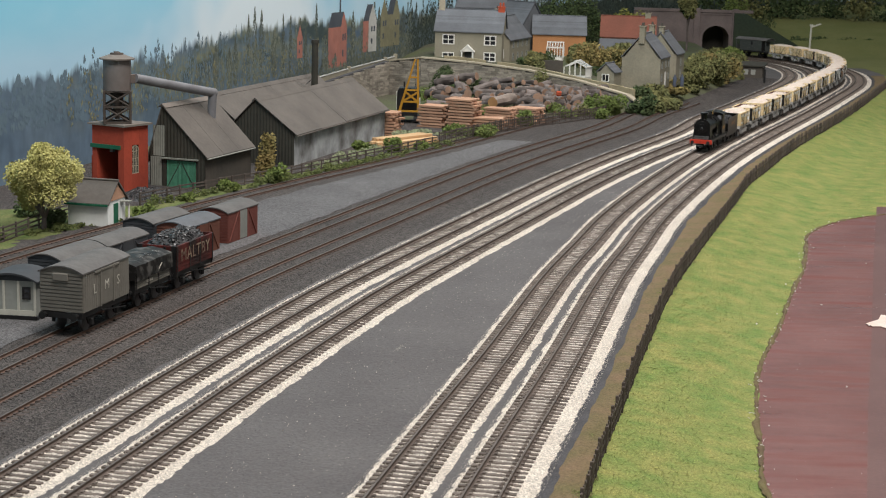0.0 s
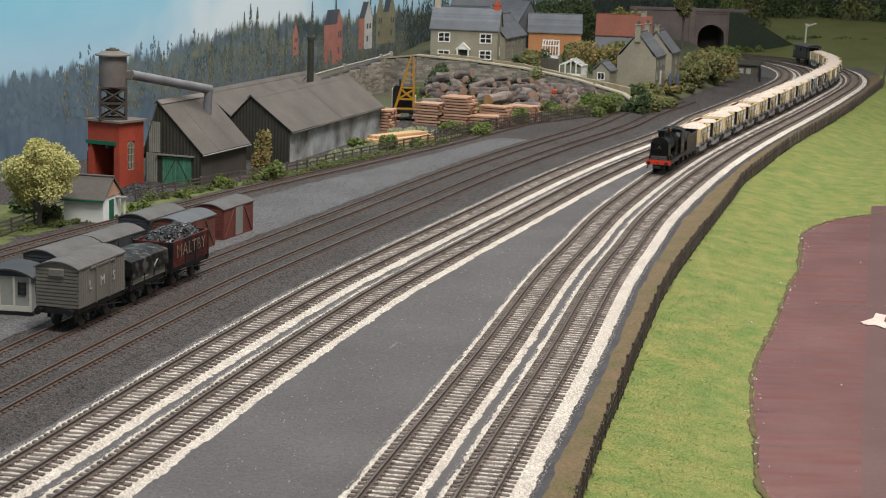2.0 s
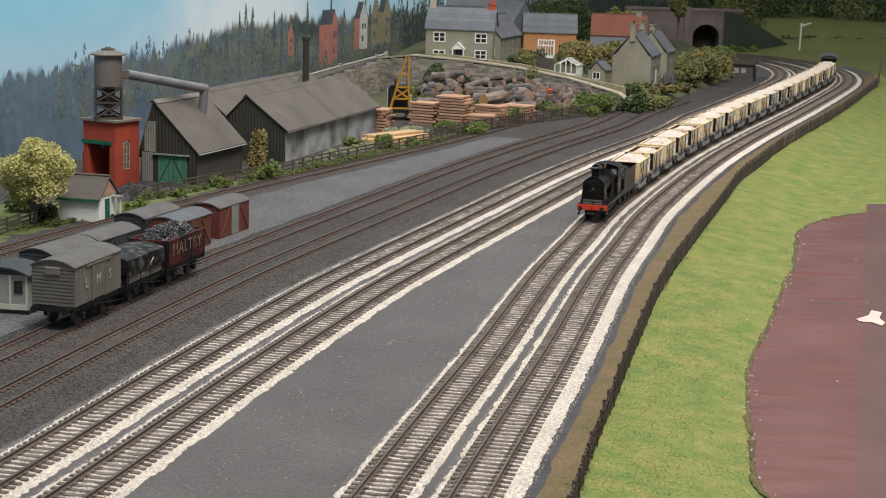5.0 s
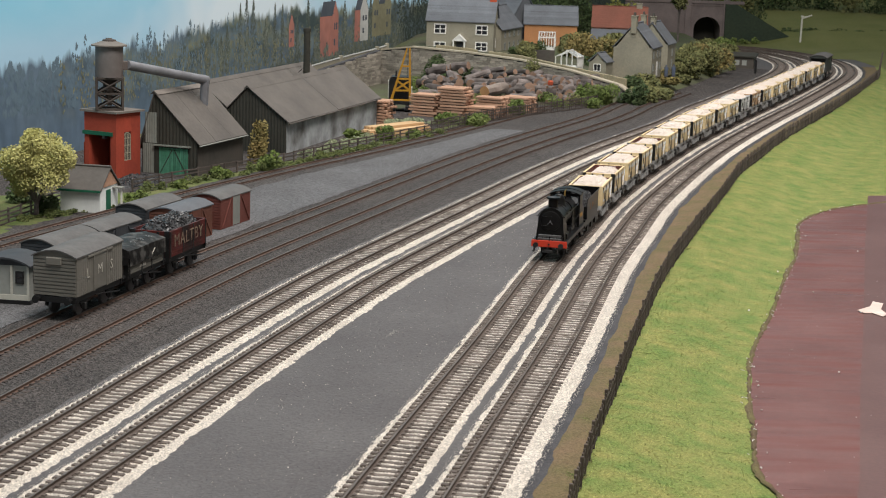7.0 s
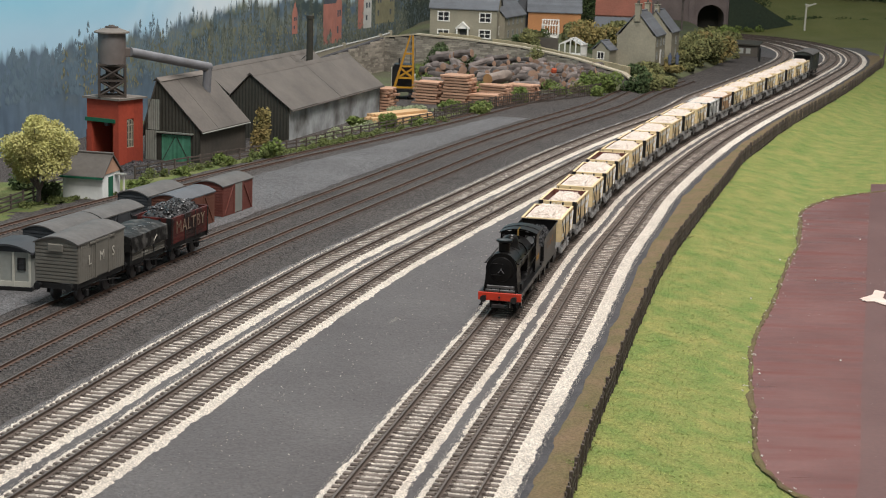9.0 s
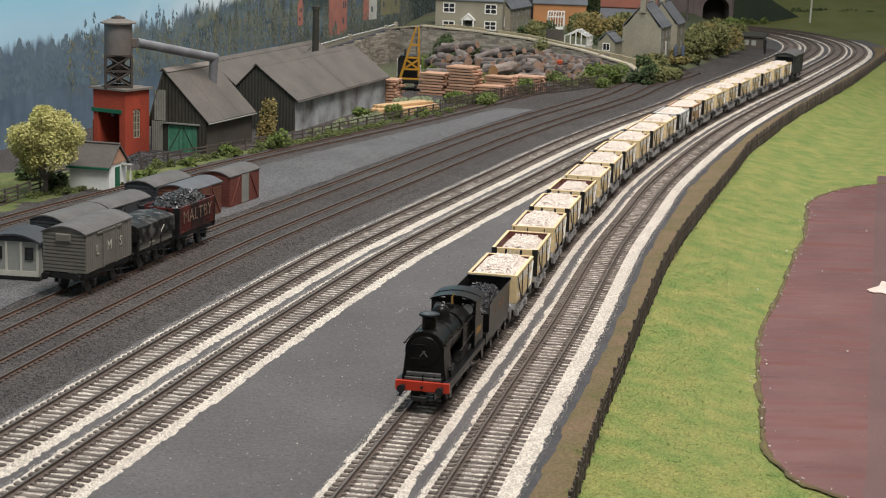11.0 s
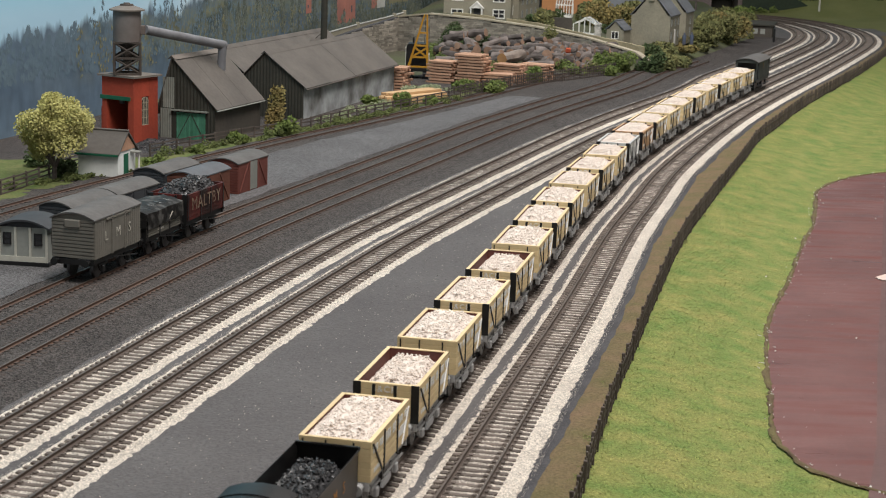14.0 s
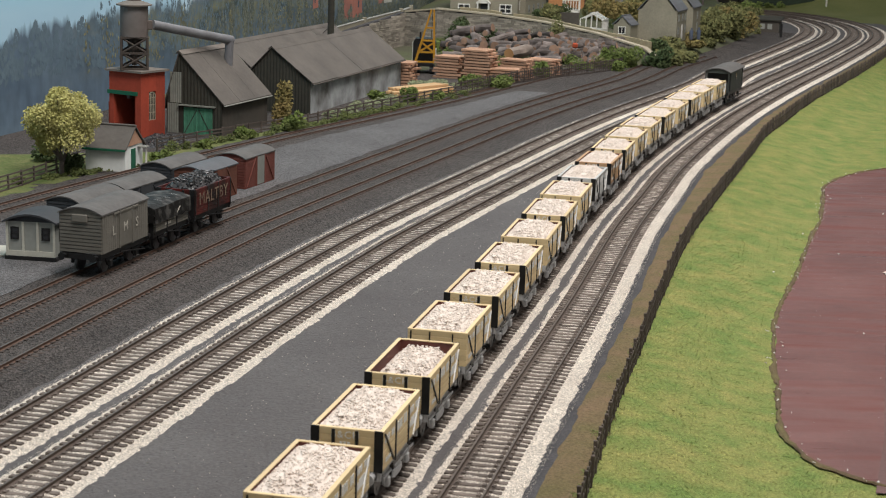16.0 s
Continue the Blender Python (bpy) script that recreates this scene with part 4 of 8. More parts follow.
M["pot"] = mat("terracotta_pot", (0.42, 0.075, 0.035), 0.8, (0.35, 0.07, 0.03), 0.15, 300, 50)
M["hedge_pale"] = mat("pale_dry_stone", (0.35, 0.30, 0.19), 0.95, (0.25, 0.22, 0.14), 0.3, 400, 30, 0.5)
M["crane_yellow"] = mat("crane_yellow", (0.48, 0.25, 0.025), 0.55, (0.40, 0.20, 0.02), 0.15, 300, 50)
M["bridge"] = mat("dark_brick_bridge", (0.165, 0.134, 0.128), 0.9, (0.115, 0.094, 0.091), 0.25, 300, 25, 0.4)
M["van_lms"] = mat("grey_van_paint", (0.178, 0.168, 0.145), 0.7, (0.135, 0.128, 0.11), 0.12, 300, 40, 0.1)
M["van_dark"] = mat("dark_slate_van_paint", (0.034, 0.038, 0.044), 0.7, (0.05, 0.053, 0.058), 0.2, 300, 40, 0.1)
M["van_red"] = mat("faded_red_van_paint", (0.135, 0.040, 0.030), 0.75, (0.17, 0.06, 0.048), 0.2, 250, 35, 0.1)
M["van_brown"] = mat("brown_van_paint", (0.16, 0.062, 0.040), 0.75, (0.12, 0.05, 0.035), 0.2, 250, 35, 0.1)
# pale alt patches paint gloss streaks onto the black sheet
M["tarpaulin"] = mat("black_tarpaulin", (0.013, 0.0125, 0.012), 0.5, (0.17, 0.165, 0.155), 0.3, 300, 130, 0.4, mix=0.68, spec=0.1)
M["hut_cream"] = mat("cream_grey_panels", (0.52, 0.51, 0.44), 0.7, (0.42, 0.41, 0.36), 0.15, 250, 35, 0.1)
M["hut_grey"] = mat("sage_grey_panels", (0.29, 0.30, 0.275), 0.7, (0.22, 0.23, 0.21), 0.15, 250, 35, 0.1)
M["wagon_red"] = mat("private_wagon_red", (0.135, 0.018, 0.014), 0.6, (0.020, 0.011, 0.010), 0.25, 250, 42, 0.1, mix=0.45)
M["figure"] = mat("plain_figure_paint", (0.10, 0.14, 0.22), 0.8, (0.07, 0.06, 0.05), 0.2, 300, 50)

# ---- the bank beside the outer line ----
pos_d = even(LINE_D, 0.3)
pos_d = pos_d[:np.argmax(pos_d[:, 1] > 275)]
strip("ground_edge", wavy(shifted(pos_d, 1.7), 0.1, 1.0, 21), wavy(wavy(shifted(pos_d, 2.6), 0.25, 0.35, 22), 0.1, 2, 5), ZG, ZG + 0.06, M["tar"], "dark grey painted shoulder beside the ballast", "ground", n=4, rough=0.02)


def nearest_on(line, pts):
    return np.array([line[np.argmin(((line - p) ** 2).sum(1))] for p in pts])


dd = even(pos_d, 1.0)
fr = nearest_on(even(FENCE_R, 0.25), dd)
strip("ground_scrub", wavy(wavy(shifted(dd, 2.3), 0.22, 0.3, 24), 0.15, 1.5, 9), fr + (fr - dd) * -0.03, ZG + 0.05, ZG + 0.15, M["scrub"], "bare brown scrub strip along the fence", "ground", n=6, rough=0.04)
RED_EDGE = smooth_line([(26, 56.5), (19.5, 56.6), (16.4, 57.2), (14.6, 58.9), (13.3, 60.8), (12.9, 64.5), (13.7, 69.6), (14.6, 76), (16.1, 83.5), (18.6, 92), (21.3, 102), (23.9, 111), (25.7, 119), (27, 124.5), (30, 130), (34, 134), (42, 139), (60, 146)], 20)
fe = even(FENCE_R, 1.0)
gr = fe + np.array([1.0, 0.12]) * np.interp(fe[:, 1], [28, 60, 140, 280], [60, 60, 90, 160])[:, None]


def bank_z(x, y):
    """The bank's height: level at the fence, falling to the red board, with soft bumps."""
    k = np.argmin((fe[:, 1] - y) ** 2)
    d = max(0.0, x - fe[k][0])
    e = min(1.0, d / 7.0)
    return ZG + 0.09 - 1.04 * (e * e * (3 - 2 * e)) + (0.14 - 0.10 * e) * noise.noise(Vector((x * 0.25, y * 0.2, 3)))


verts, faces = [], []
NU = 46
for i, p in enumerate(fe):
    for j in range(NU + 1):
        w = (j / NU) ** 2
        x, y = (p - [0.35, 0]) * (1 - w) + gr[i] * w
        verts.append((x * S, y * S, bank_z(x, y) * S))
for i in range(len(fe) - 1):
    for j in range(NU):
        a = i * (NU + 1) + j
        faces.append((a, a + 1, a + NU + 2, a + NU + 1))
me = bpy.data.meshes.new("bank")
me.from_pydata(verts, [], faces)
solo("ground_bank", me, M["grass"], "bright yellow-green grass bank sloping from the fence", "grass bank", "", "structure", True)

rng = random.Random(4)
verts, faces = [], []
for _ in range(300000):
    i = int(len(fe) * rng.random() ** 1.15 * 0.8)
    d = rng.random() * np.interp(fe[i][1], [30, 140, 220], [13, 26, 30])
    x, y = fe[i][0] + d, fe[i][1] + rng.uniform(-0.5, 0.5)
    if 57.2 < y < 134 and x > np.interp(y, RED_EDGE[40:, 1], RED_EDGE[40:, 0]) - 0.1:
        continue
    z = bank_z(x, y) + 0.004
    a, h, l = rng.random() * 6.28, rng.uniform(0.02, 0.08), rng.uniform(-0.15, 0.15)
    c, s = math.cos(a) * 0.015, math.sin(a) * 0.015
    o = len(verts)
    m = rng.uniform(-0.15, 0.15)
    verts += [((x - c) * S, (y - s) * S, z * S), ((x + c) * S, (y + s) * S, z * S), ((x + l) * S, (y + m) * S, (z + h) * S)]
    faces.append((o, o + 1, o + 2) if c * m - s * l > 0 else (o + 1, o, o + 2))
me = bpy.data.meshes.new("grass_tufts")
me.from_pydata(verts, [], faces)
me.normals_split_custom_set_from_vertices([(0.0, 0.0, 1.0)] * len(verts))
solo("grass_tufts", me, M["blades"], "short static grass fibres covering the bank", "grass", "", "stuff")

nt = M["redboard"].node_tree
wv = nt.nodes.new("ShaderNodeTexNoise")
wm_ = nt.nodes.new("ShaderNodeMapping")
wm_.inputs["Scale"].default_value, wm_.inputs["Rotation"].default_value = (10, 62, 1), (0, 0, 0.12)
wv.inputs["Scale"].default_value, wv.inputs["Detail"].default_value = 1.0, 4
tcn = nt.nodes.new("ShaderNodeTexCoord")
nt.links.new(tcn.outputs["Object"], wm_.inputs["Vector"])
nt.links.new(wm_.outputs["Vector"], wv.inputs["Vector"])
wr = nt.nodes.new("ShaderNodeMapRange")
wr.inputs["From Min"].default_value, wr.inputs["From Max"].default_value, wr.inputs["To Min"].default_value, wr.inputs["To Max"].default_value = 0.3, 0.7, 0.25, 0.6
nt.links.new(wv.outputs["Fac"], wr.inputs["Value"])
nt.links.new(wr.outputs["Result"], nt.nodes["Principled BSDF"].inputs["Roughness"])
wb = nt.nodes.new("ShaderNodeBump")
wb.inputs["Strength"].default_value, wb.inputs["Distance"].default_value = 0.4, 0.0012
nt.links.new(wv.outputs["Fac"], wb.inputs["Height"])
nt.links.new(wb.outputs["Normal"], nt.nodes["Principled BSDF"].inputs["Normal"])
rc = nt.nodes.new("ShaderNodeMix")
rc.data_type = "RGBA"
rm_ = nt.nodes.new("ShaderNodeMapRange")
rm_.inputs["From Min"].default_value, rm_.inputs["From Max"].default_value, rm_.inputs["To Max"].default_value = 0.50, 0.70, 0.75
nt.links.new(wv.outputs["Fac"], rm_.inputs["Value"])
nt.links.new(rm_.outputs["Result"], rc.inputs[0])
nt.links.new(nt.nodes["Principled BSDF"].inputs["Base Color"].links[0].from_socket, rc.inputs[6])
rc.inputs[7].default_value = (0.125, 0.030, 0.024, 1)
nt.links.new(rc.outputs[2], nt.nodes["Principled BSDF"].inputs["Base Color"])
red = [tuple(p) for p in wavy(wavy(even(RED_EDGE, 0.25), 0.14, 1.1, 31), 0.07, 5, 3)] + [(60, 57)]
sheet("red_board", red, ZG - 0.86, M["redboard"], "bare red-brown painted board beyond the grass, with faint streaks", "board", 0.1)
RED_LIP = even(RED_EDGE[30:], 0.25)
M["soil"] = mat("torn_soil_edge", (0.105, 0.072, 0.045), 0.95, (0.14, 0.12, 0.05), 0.6, 900, 60, 1.0)
strip("ground_soil_lip", wavy(wavy(shifted(RED_LIP, -0.16), 0.3, 0.35, 51), 0.16, 3, 52), wavy(shifted(RED_LIP, 0.07), 0.12, 2.2, 53), ZG - 0.86, ZG - 0.79, M["soil"], "torn brown soil edge between grass and board", "ground", n=5, rough=0.05)
# dimming over the board's right side, painted as a thin darker sheet
M["redboard_dimmed"] = mat("dimmed_red_brown_board", (0.125, 0.064, 0.059), 0.45, (0.098, 0.046, 0.043), 0.3, 420, 16, 0.12)
sheet("dull_board_strip", [(14.95, 57.2), (16.7, 63.3), (20.0, 76.9), (23.5, 90.7), (29.5, 115), (35.6, 139), (60, 146), (60, 57)], ZG - 0.845, M["redboard_dimmed"], "thin sheet over the bare board with dimming painted in its colour", "board", 0.012)
bm = bmesh.new()
for p in even(RED_EDGE, 0.3):
    if rng.random() < 0.5 and p[1] < 135:
        x, y = p[0] + rng.gauss(0.0, 0.2), p[1] + rng.gauss(0, 0.2)
        if rng.random() < 0.4:
            a = rng.random() * 3.14
            l = rng.uniform(0.06, 0.2)
            cyl(bm, (x, y, ZG - 0.81), (x + l * math.cos(a), y + l * math.sin(a), ZG - 0.78), 0.022, 0.014, seg=4)
        else:
            stone(bm, (x, y, ZG - 0.81), rng.choice((0.025, 0.035, 0.045, 0.07)), rng)
tagged(solo("plaster_crumbs", bm, M["white"], "white plaster crumbs along the torn grass edge", "debris", "", "stuff"))
M["torn_paper"] = mat("pinkish_torn_paper", (0.60, 0.46, 0.40), 0.85, (0.68, 0.58, 0.52), 0.15, 300, 60)
bm = bmesh.new()
prism(bm, [(24.0, 94.2), (24.25, 93.5), (24.7, 93.6), (25.1, 92.7), (25.5, 93.4), (25.45, 94.6), (26.0, 96.2), (25.5, 96.7), (25.0, 95.3)], ZG - 0.82, ZG - 0.78, "xy")
solo("paper_scrap", bm, M["torn_paper"], "torn pinkish paper scrap lying on the board", "paper")
bm = bmesh.new()
for _ in range(70):
    y = rng.uniform(59, 128)
    x = np.interp(y, RED_EDGE[40:, 1], RED_EDGE[40:, 0]) + rng.uniform(0.4, 6.5)
    stone(bm, (x, y, ZG - 0.83), rng.choice((0.012, 0.018, 0.03)), rng)
solo("dust_specks", bm, M["white"], "fine pale dust specks on the bare board", "debris", "", "stuff")
bm = bmesh.new()
for x, y in ((17.6, 93.3), (21.5, 105), (24.1, 93.8), (22.5, 99), (19.7, 80), (28.5, 113)):
    stone(bm, (x, y, ZG - 0.8), 0.075, rng)
tagged(solo("crumbs", bm, M["white"], "loose white crumbs on the bare red board", "debris", "", "stuff"))


bm = bmesh.new()
for _ in range(1100):
    y = rng.uniform(50, 150)
    x = np.interp(y, LINE_B[:400, 1], LINE_B[:400, 0]) + 2.2 + rng.random() * max(0.5, np.interp(y, [55, 150], [7.0, 1.5]))
    stone(bm, (x, y, ZG + 0.005), rng.uniform(0.012, 0.035), rng)
solo("grit_specks", bm, M["dirty_ballast"], "stray pale grit on the grey board", "grit", "", "stuff")
bm = bmesh.new()
for _ in range(150):
    f_ = rng.gauss(0, 0.5)
    stone(bm, (-2.35 + 0.32 * f_ + rng.gauss(0, 0.05), 82.0 + 0.9 * f_ + rng.gauss(0, 0.12), ZG + 0.004), rng.uniform(0.01, 0.028), rng, 0.3)
solo("chalk_smear", bm, M["grit_pale"], "pale dusty smear on the grey board", "smear", "", "stuff")
bm = bmesh.new()
for _ in range(900):
    y = rng.uniform(50, 150)
    x = np.interp(y, LINE_B[:400, 1], LINE_B[:400, 0]) + 1.9 + rng.random() * max(0.5, np.interp(y, [50, 150], [7.6, 1.5]))
    stone(bm, (x, y, ZG + 0.004), rng.uniform(0.015, 0.045), rng, 0.4)
solo("dark_specks", bm, M["tar"], "dark grit specks on the grey board", "grit", "", "stuff")


def fence(pts, label, posts=1.5, h=1.15, rails=(0.35, 0.68, 1.0), palings=0.0, top=0.0, group="", post_w=0.06, z=ZG, lean=0.0, thick=0.025):
    """A wooden fence along a line: posts, rails, and palings where asked."""
    f = thing("fence", 0, 0, 0, 0, label, "fence", group)
    line = even(np.array(pts), 0.05)
    s = lengths(line)
    n = max(1, int(s[-1] / posts))
    at = lambda q: (np.interp(q, s, line[:, 0]), np.interp(q, s, line[:, 1]))
    pm = fin(newbox(-post_w, post_w, -post_w, post_w, -0.1, h, 0.015))
    pm.materials.append(M["fence"])
    rg = random.Random(n)
    seg = s[-1] / n
    rm = fin(newbox(-seg / 2 - 0.03, seg / 2 + 0.03, -0.025, 0.025, -0.05, 0.05))
    rm.materials.append(M["fence"])
    pal = fin(newbox(-0.055, 0.055, -thick, thick, 0.1, h * 0.96))
    pal.materials.append(M["fence"])
    for k in range(n + 1):
        x, y = at(k * seg)
        x2, y2 = at(min(s[-1], k * seg + 0.1))
        x1, y1 = at(max(0, k * seg - 0.1))
        a = math.degrees(math.atan2(y2 - y1, x2 - x1))
        ob = new("post", pm)
        ob.parent = f
        ob.matrix_basis = pose(x * S, y * S, z * S, rg.uniform(-3, 3), rg.uniform(-3, 3) + lean, a)
        if k < n:
            xe, ye = at((k + 1) * seg)
            a = math.degrees(math.atan2(ye - y, xe - x))
            for r in rails:
                ob = new("rail", rm)
                ob.parent = f
                ob.matrix_basis = pose((x + xe) / 2 * S, (y + ye) / 2 * S, (z + r + rg.uniform(-0.03, 0.03)) * S, 0, rg.uniform(-1.5, 1.5), a)
            if palings > 0:
                m = int(seg / palings)
                for q in range(1, m):
                    w = q / m
                    ob = new("paling", pal)
                    ob.parent = f
                    ob.matrix_basis = pose((x + (xe - x) * w) * S, (y + (ye - y) * w) * S, z * S, 0, rg.uniform(-3, 3), a)
    return f


fence(cut(FENCE_R, 44, 71.5), "dark weathered post and rail fence along the grass bank", 1.5, 1.25, (0.25, 0.62, 1.0), 0.5, post_w=0.07, thick=0.03)
fence(cut(FENCE_R, 71, 116), "dark weathered paling fence along the grass bank", 2.25, 1.42, (0.35, 1.0), 0.5, post_w=0.07, thick=0.036)
fence(cut(FENCE_R, 115, 140), "dark weathered railed fence along the bend of the bank", 1.8, 1.3, (0.2, 0.48, 0.76, 1.04), 0.55, post_w=0.07)
fence(cut(FENCE_R, 139, 200), "dark weathered wide-board fence along the bend of the bank", 1.9, 1.38, (0.3, 0.95), 0.95, post_w=0.09, thick=0.04)
fence(cut(FENCE_R, 199, 262), "dark weathered wooden fence along the curved bank", 2.0, 1.38, (0.3, 0.65, 1.0), 1.0, post_w=0.09)
YF = smooth_line([(-23.0, 123.0), (-19.4, 129.8), (-14.6, 137.8), (-11.2, 144.6), (-8.2, 151.0), (-1.2, 164.8)], 16)
fence(YF, "brown post and rail fence beside the saw mill siding", 1.6, 1.15, (0.4, 0.75, 1.05), 0.0)
fence(smooth_line([(-1.2, 164.8), (3.8, 175.5), (9.5, 184.5), (12.5, 188.5), (17.9, 196.6)], 16), "brown trellis fence in front of the log stacks", 1.3, 1.5, (0.25, 0.6, 0.95, 1.3), 0.4)
fence(smooth_line([(18.9, 200.0), (24.5, 214.0)], 16), "brown trellis fence below the cottage garden", 1.3, 1.5, (0.25, 0.6, 0.95, 1.3), 0.4)
fence(smooth_line([(-31.5, 97.0), (-29.0, 106.4), (-27.6, 113.1), (-26.9, 117.2)], 16), "dark horizontal rail fence beside the tree", 1.7, 1.2, (0.2, 0.5, 0.8, 1.1), 0.0)

# ---- the yard ----
s0 = even(LINE_S0, 1.0)
yl = shifted(cut(s0, 60, 172), 1.65)
s1l = shifted(even(LINE_S1, 0.5), -1.75)
yr = np.array([s1l[np.argmin(np.abs(s1l[:, 1] - (y - np.interp(y, [60, 120, 170], [14, 10, 1])))) ] for y in yl[:, 1]])
strip("ground_yard", wavy(yl, 0.2, 0.5, 41), wavy(yr, 0.3, 0.5, 42), ZG + 0.12, ZG + 0.155, M["yard"], "pale grey cinder roadway of the goods yard", "yard", n=8, rough=0.01)
gl = cut(s0, 62, 190)
strip("ground_verge", shifted(gl, -np.interp(gl[:, 1], [60, 112, 122, 190], [30, 16, 3.2, 2.6])), wavy(shifted(gl, -1.75), 0.25, 0.9, 44), ZG + 0.13, ZG + 0.19, M["verge"], "rough green grass verge beside the siding", "grass verge", n=8, rough=0.06)
sheet("ground_works", [(-60, 60), (-34, 95), (-24.2, 118), (-19.0, 131), (-8.0, 153), (12, 190), (26, 222), (20, 330), (-80, 330)], ZG + 0.06, M["earth"], "trodden earth of the saw mill ground", "ground", 0.3)


def bush(name, x, y, z, rx, ry, rz, n, material, label, size=0.16, seed=0, category="bush", group="", lumps=7):
    """Foliage: small leaf blades spread over a few irregular lumps."""
    rg = random.Random(seed * 77 + n)
    verts, faces = [], []
    cs = [(rg.uniform(-0.55, 0.55), rg.uniform(-0.55, 0.55), rg.uniform(0.15, 0.75), rg.uniform(0.3, 0.55)) for _ in range(lumps)]
    for _ in range(n):
        c = rg.choice(cs)
        d = Vector((rg.gauss(0, 1), rg.gauss(0, 1), rg.gauss(0, 1))).normalized() * c[3] * rg.uniform(0.7, 1.08)
        p = Vector(((c[0] + d.x) * rx, (c[1] + d.y) * ry, max(0.0, (c[2] + d.z * 0.8)) * rz))
        u = Vector((rg.gauss(0, 1), rg.gauss(0, 1), rg.gauss(0, 1))).normalized() * size * rg.uniform(0.5, 1.3)
        v = u.orthogonal().normalized() * size * rg.uniform(0.3, 0.8)
        o = len(verts)
        verts += [tuple((p - u) * S), tuple((p + v) * S), tuple((p + u) * S), tuple((p - v) * S)]
        faces.append((o, o + 1, o + 2, o + 3))
    me = bpy.data.meshes.new(name)
    me.from_pydata(verts, [], faces)
    ob = solo(name, me, material, label, category, group)
    ob.matrix_basis = pose(x * S, y * S, z * S)
    return ob


def tree(x, y, z, h, spread, trunk_h, material, label, seed, n=5000, size=0.16):
    t = thing("tree", x, y, z, 0, label, "tree")
    bm = bmesh.new()
    cyl(bm, (0, 0, -0.1), (0.05, 0, trunk_h), 0.20, 0.15, seg=9)
    rg = random.Random(seed)
    tips = []
    for k in range(9):
        a = k * 2.4
        e = (math.cos(a) * spread * rg.uniform(0.3, 0.7), math.sin(a) * spread * rg.uniform(0.3, 0.7), trunk_h + (h - trunk_h) * rg.uniform(0.25, 0.85))
        cyl(bm, (0.05, 0, trunk_h * rg.uniform(0.7, 1.0)), e, 0.11, 0.03, seg=6)
        tips.append(e)
    part("trunk", bm, M["bark"], t, "rough grey trunk with limbs")
    verts, faces = [], []
    zc, zr = (trunk_h + h) / 2, (h - trunk_h) / 2
    blobs = [(Vector(e), rg.uniform(0.22, 0.32) * spread) for e in tips]
    for k in range(34):
        d = Vector((rg.gauss(0, 1), rg.gauss(0, 1), rg.gauss(0, 1))).normalized() * rg.uniform(0.35, 0.82)
        blobs.append((Vector((d.x * spread, d.y * spread, zc + d.z * zr)), rg.uniform(0.20, 0.30) * spread))
    for _ in range(n):
        c, r = rg.choice(blobs)
        d = Vector((rg.gauss(0, 1), rg.gauss(0, 1), rg.gauss(0, 1))).normalized() * r * rg.uniform(0.55, 1.08)
        p = c + d
        p.z = min(p.z, h)
        u = Vector((rg.gauss(0, 1), rg.gauss(0, 1), rg.gauss(0, 1))).normalized() * size * rg.uniform(0.5, 1.3)
        v = u.orthogonal().normalized() * size * rg.uniform(0.3, 0.8)
        o = len(verts)
        verts += [tuple((p - u) * S), tuple((p + v) * S), tuple((p + u) * S), tuple((p - v) * S)]
        faces.append((o, o + 1, o + 2, o + 3))
    me = bpy.data.meshes.new("crown")
    me.from_pydata(verts, [], faces)
    part("crown", me, material, t)
    return t


tree(-27.35, 111.4, ZG + 0.1, 5.95, 2.95, 1.0, M["leaf_yellow"], "small pale yellow-green tree on the verge", 3, 27000, 0.10)
bush("bush", -26.9, 112.9, ZG + 0.1, 0.8, 0.8, 1.4, 700, M["leaf_dark"], "dark green bush behind the tree", 0.16, 5)
bush("bush", -29.6, 117.0, ZG + 0.1, 1.2, 1.2, 1.5, 600, M["leaf_dark"], "dark green bush beside the rail fence", 0.16, 6)
for i, (x, y, r, h, m) in enumerate([(-21.8, 118.2, 1.0, 0.9, "leaf"), (-20.0, 125.8, 0.8, 0.8, "leaf"), (-17.6, 131.5, 1.0, 1.0, "leaf"), (-14.4, 136.6, 1.1, 1.7, "leaf"), (-15.6, 139.6, 1.0, 4.1, "leaf_brown"),
                                      (-5.8, 158.0, 1.2, 1.7, "leaf"), (-3.0, 161.5, 0.8, 1.0, "leaf"), (0.2, 174.0, 1.5, 1.9, "leaf"), (2.6, 173.6, 2.0, 1.5, "leaf"), (7.4, 184.5, 1.5, 1.9, "leaf"),
                                      (-1.2, 210.0, 2.6, 4.4, "leaf_dark"), (2.0, 206.5, 2.0, 3.4, "leaf_dark"), (-1.0, 199.0, 2.3, 2.0, "leaf"), (3.0, 199.5, 2.0, 1.6, "leaf"), (11.2, 207.0, 1.7, 4.4, "leaf_olive"),
                                      (18.6, 199.0, 2.2, 2.6, "leaf"), (5.6, 196.5, 1.6, 1.4, "leaf"), (-3.2, 204.0, 2.0, 2.2, "leaf"), (-8.6, 158.6, 1.1, 1.0, "leaf"), (16.5, 200.0, 1.2, 2.6, "leaf")]):
    bush("bush", x, y, ZG, r, r, h, int(500 + 260 * r * h), M[m], {"leaf": "bright green leafy bush beside the fence", "leaf_dark": "dark green ivy bush against the stone wall", "leaf_brown": "tall straw-brown shrub beside the shed", "leaf_olive": "olive green shrub at the stone wall"}[m], 0.17, i)
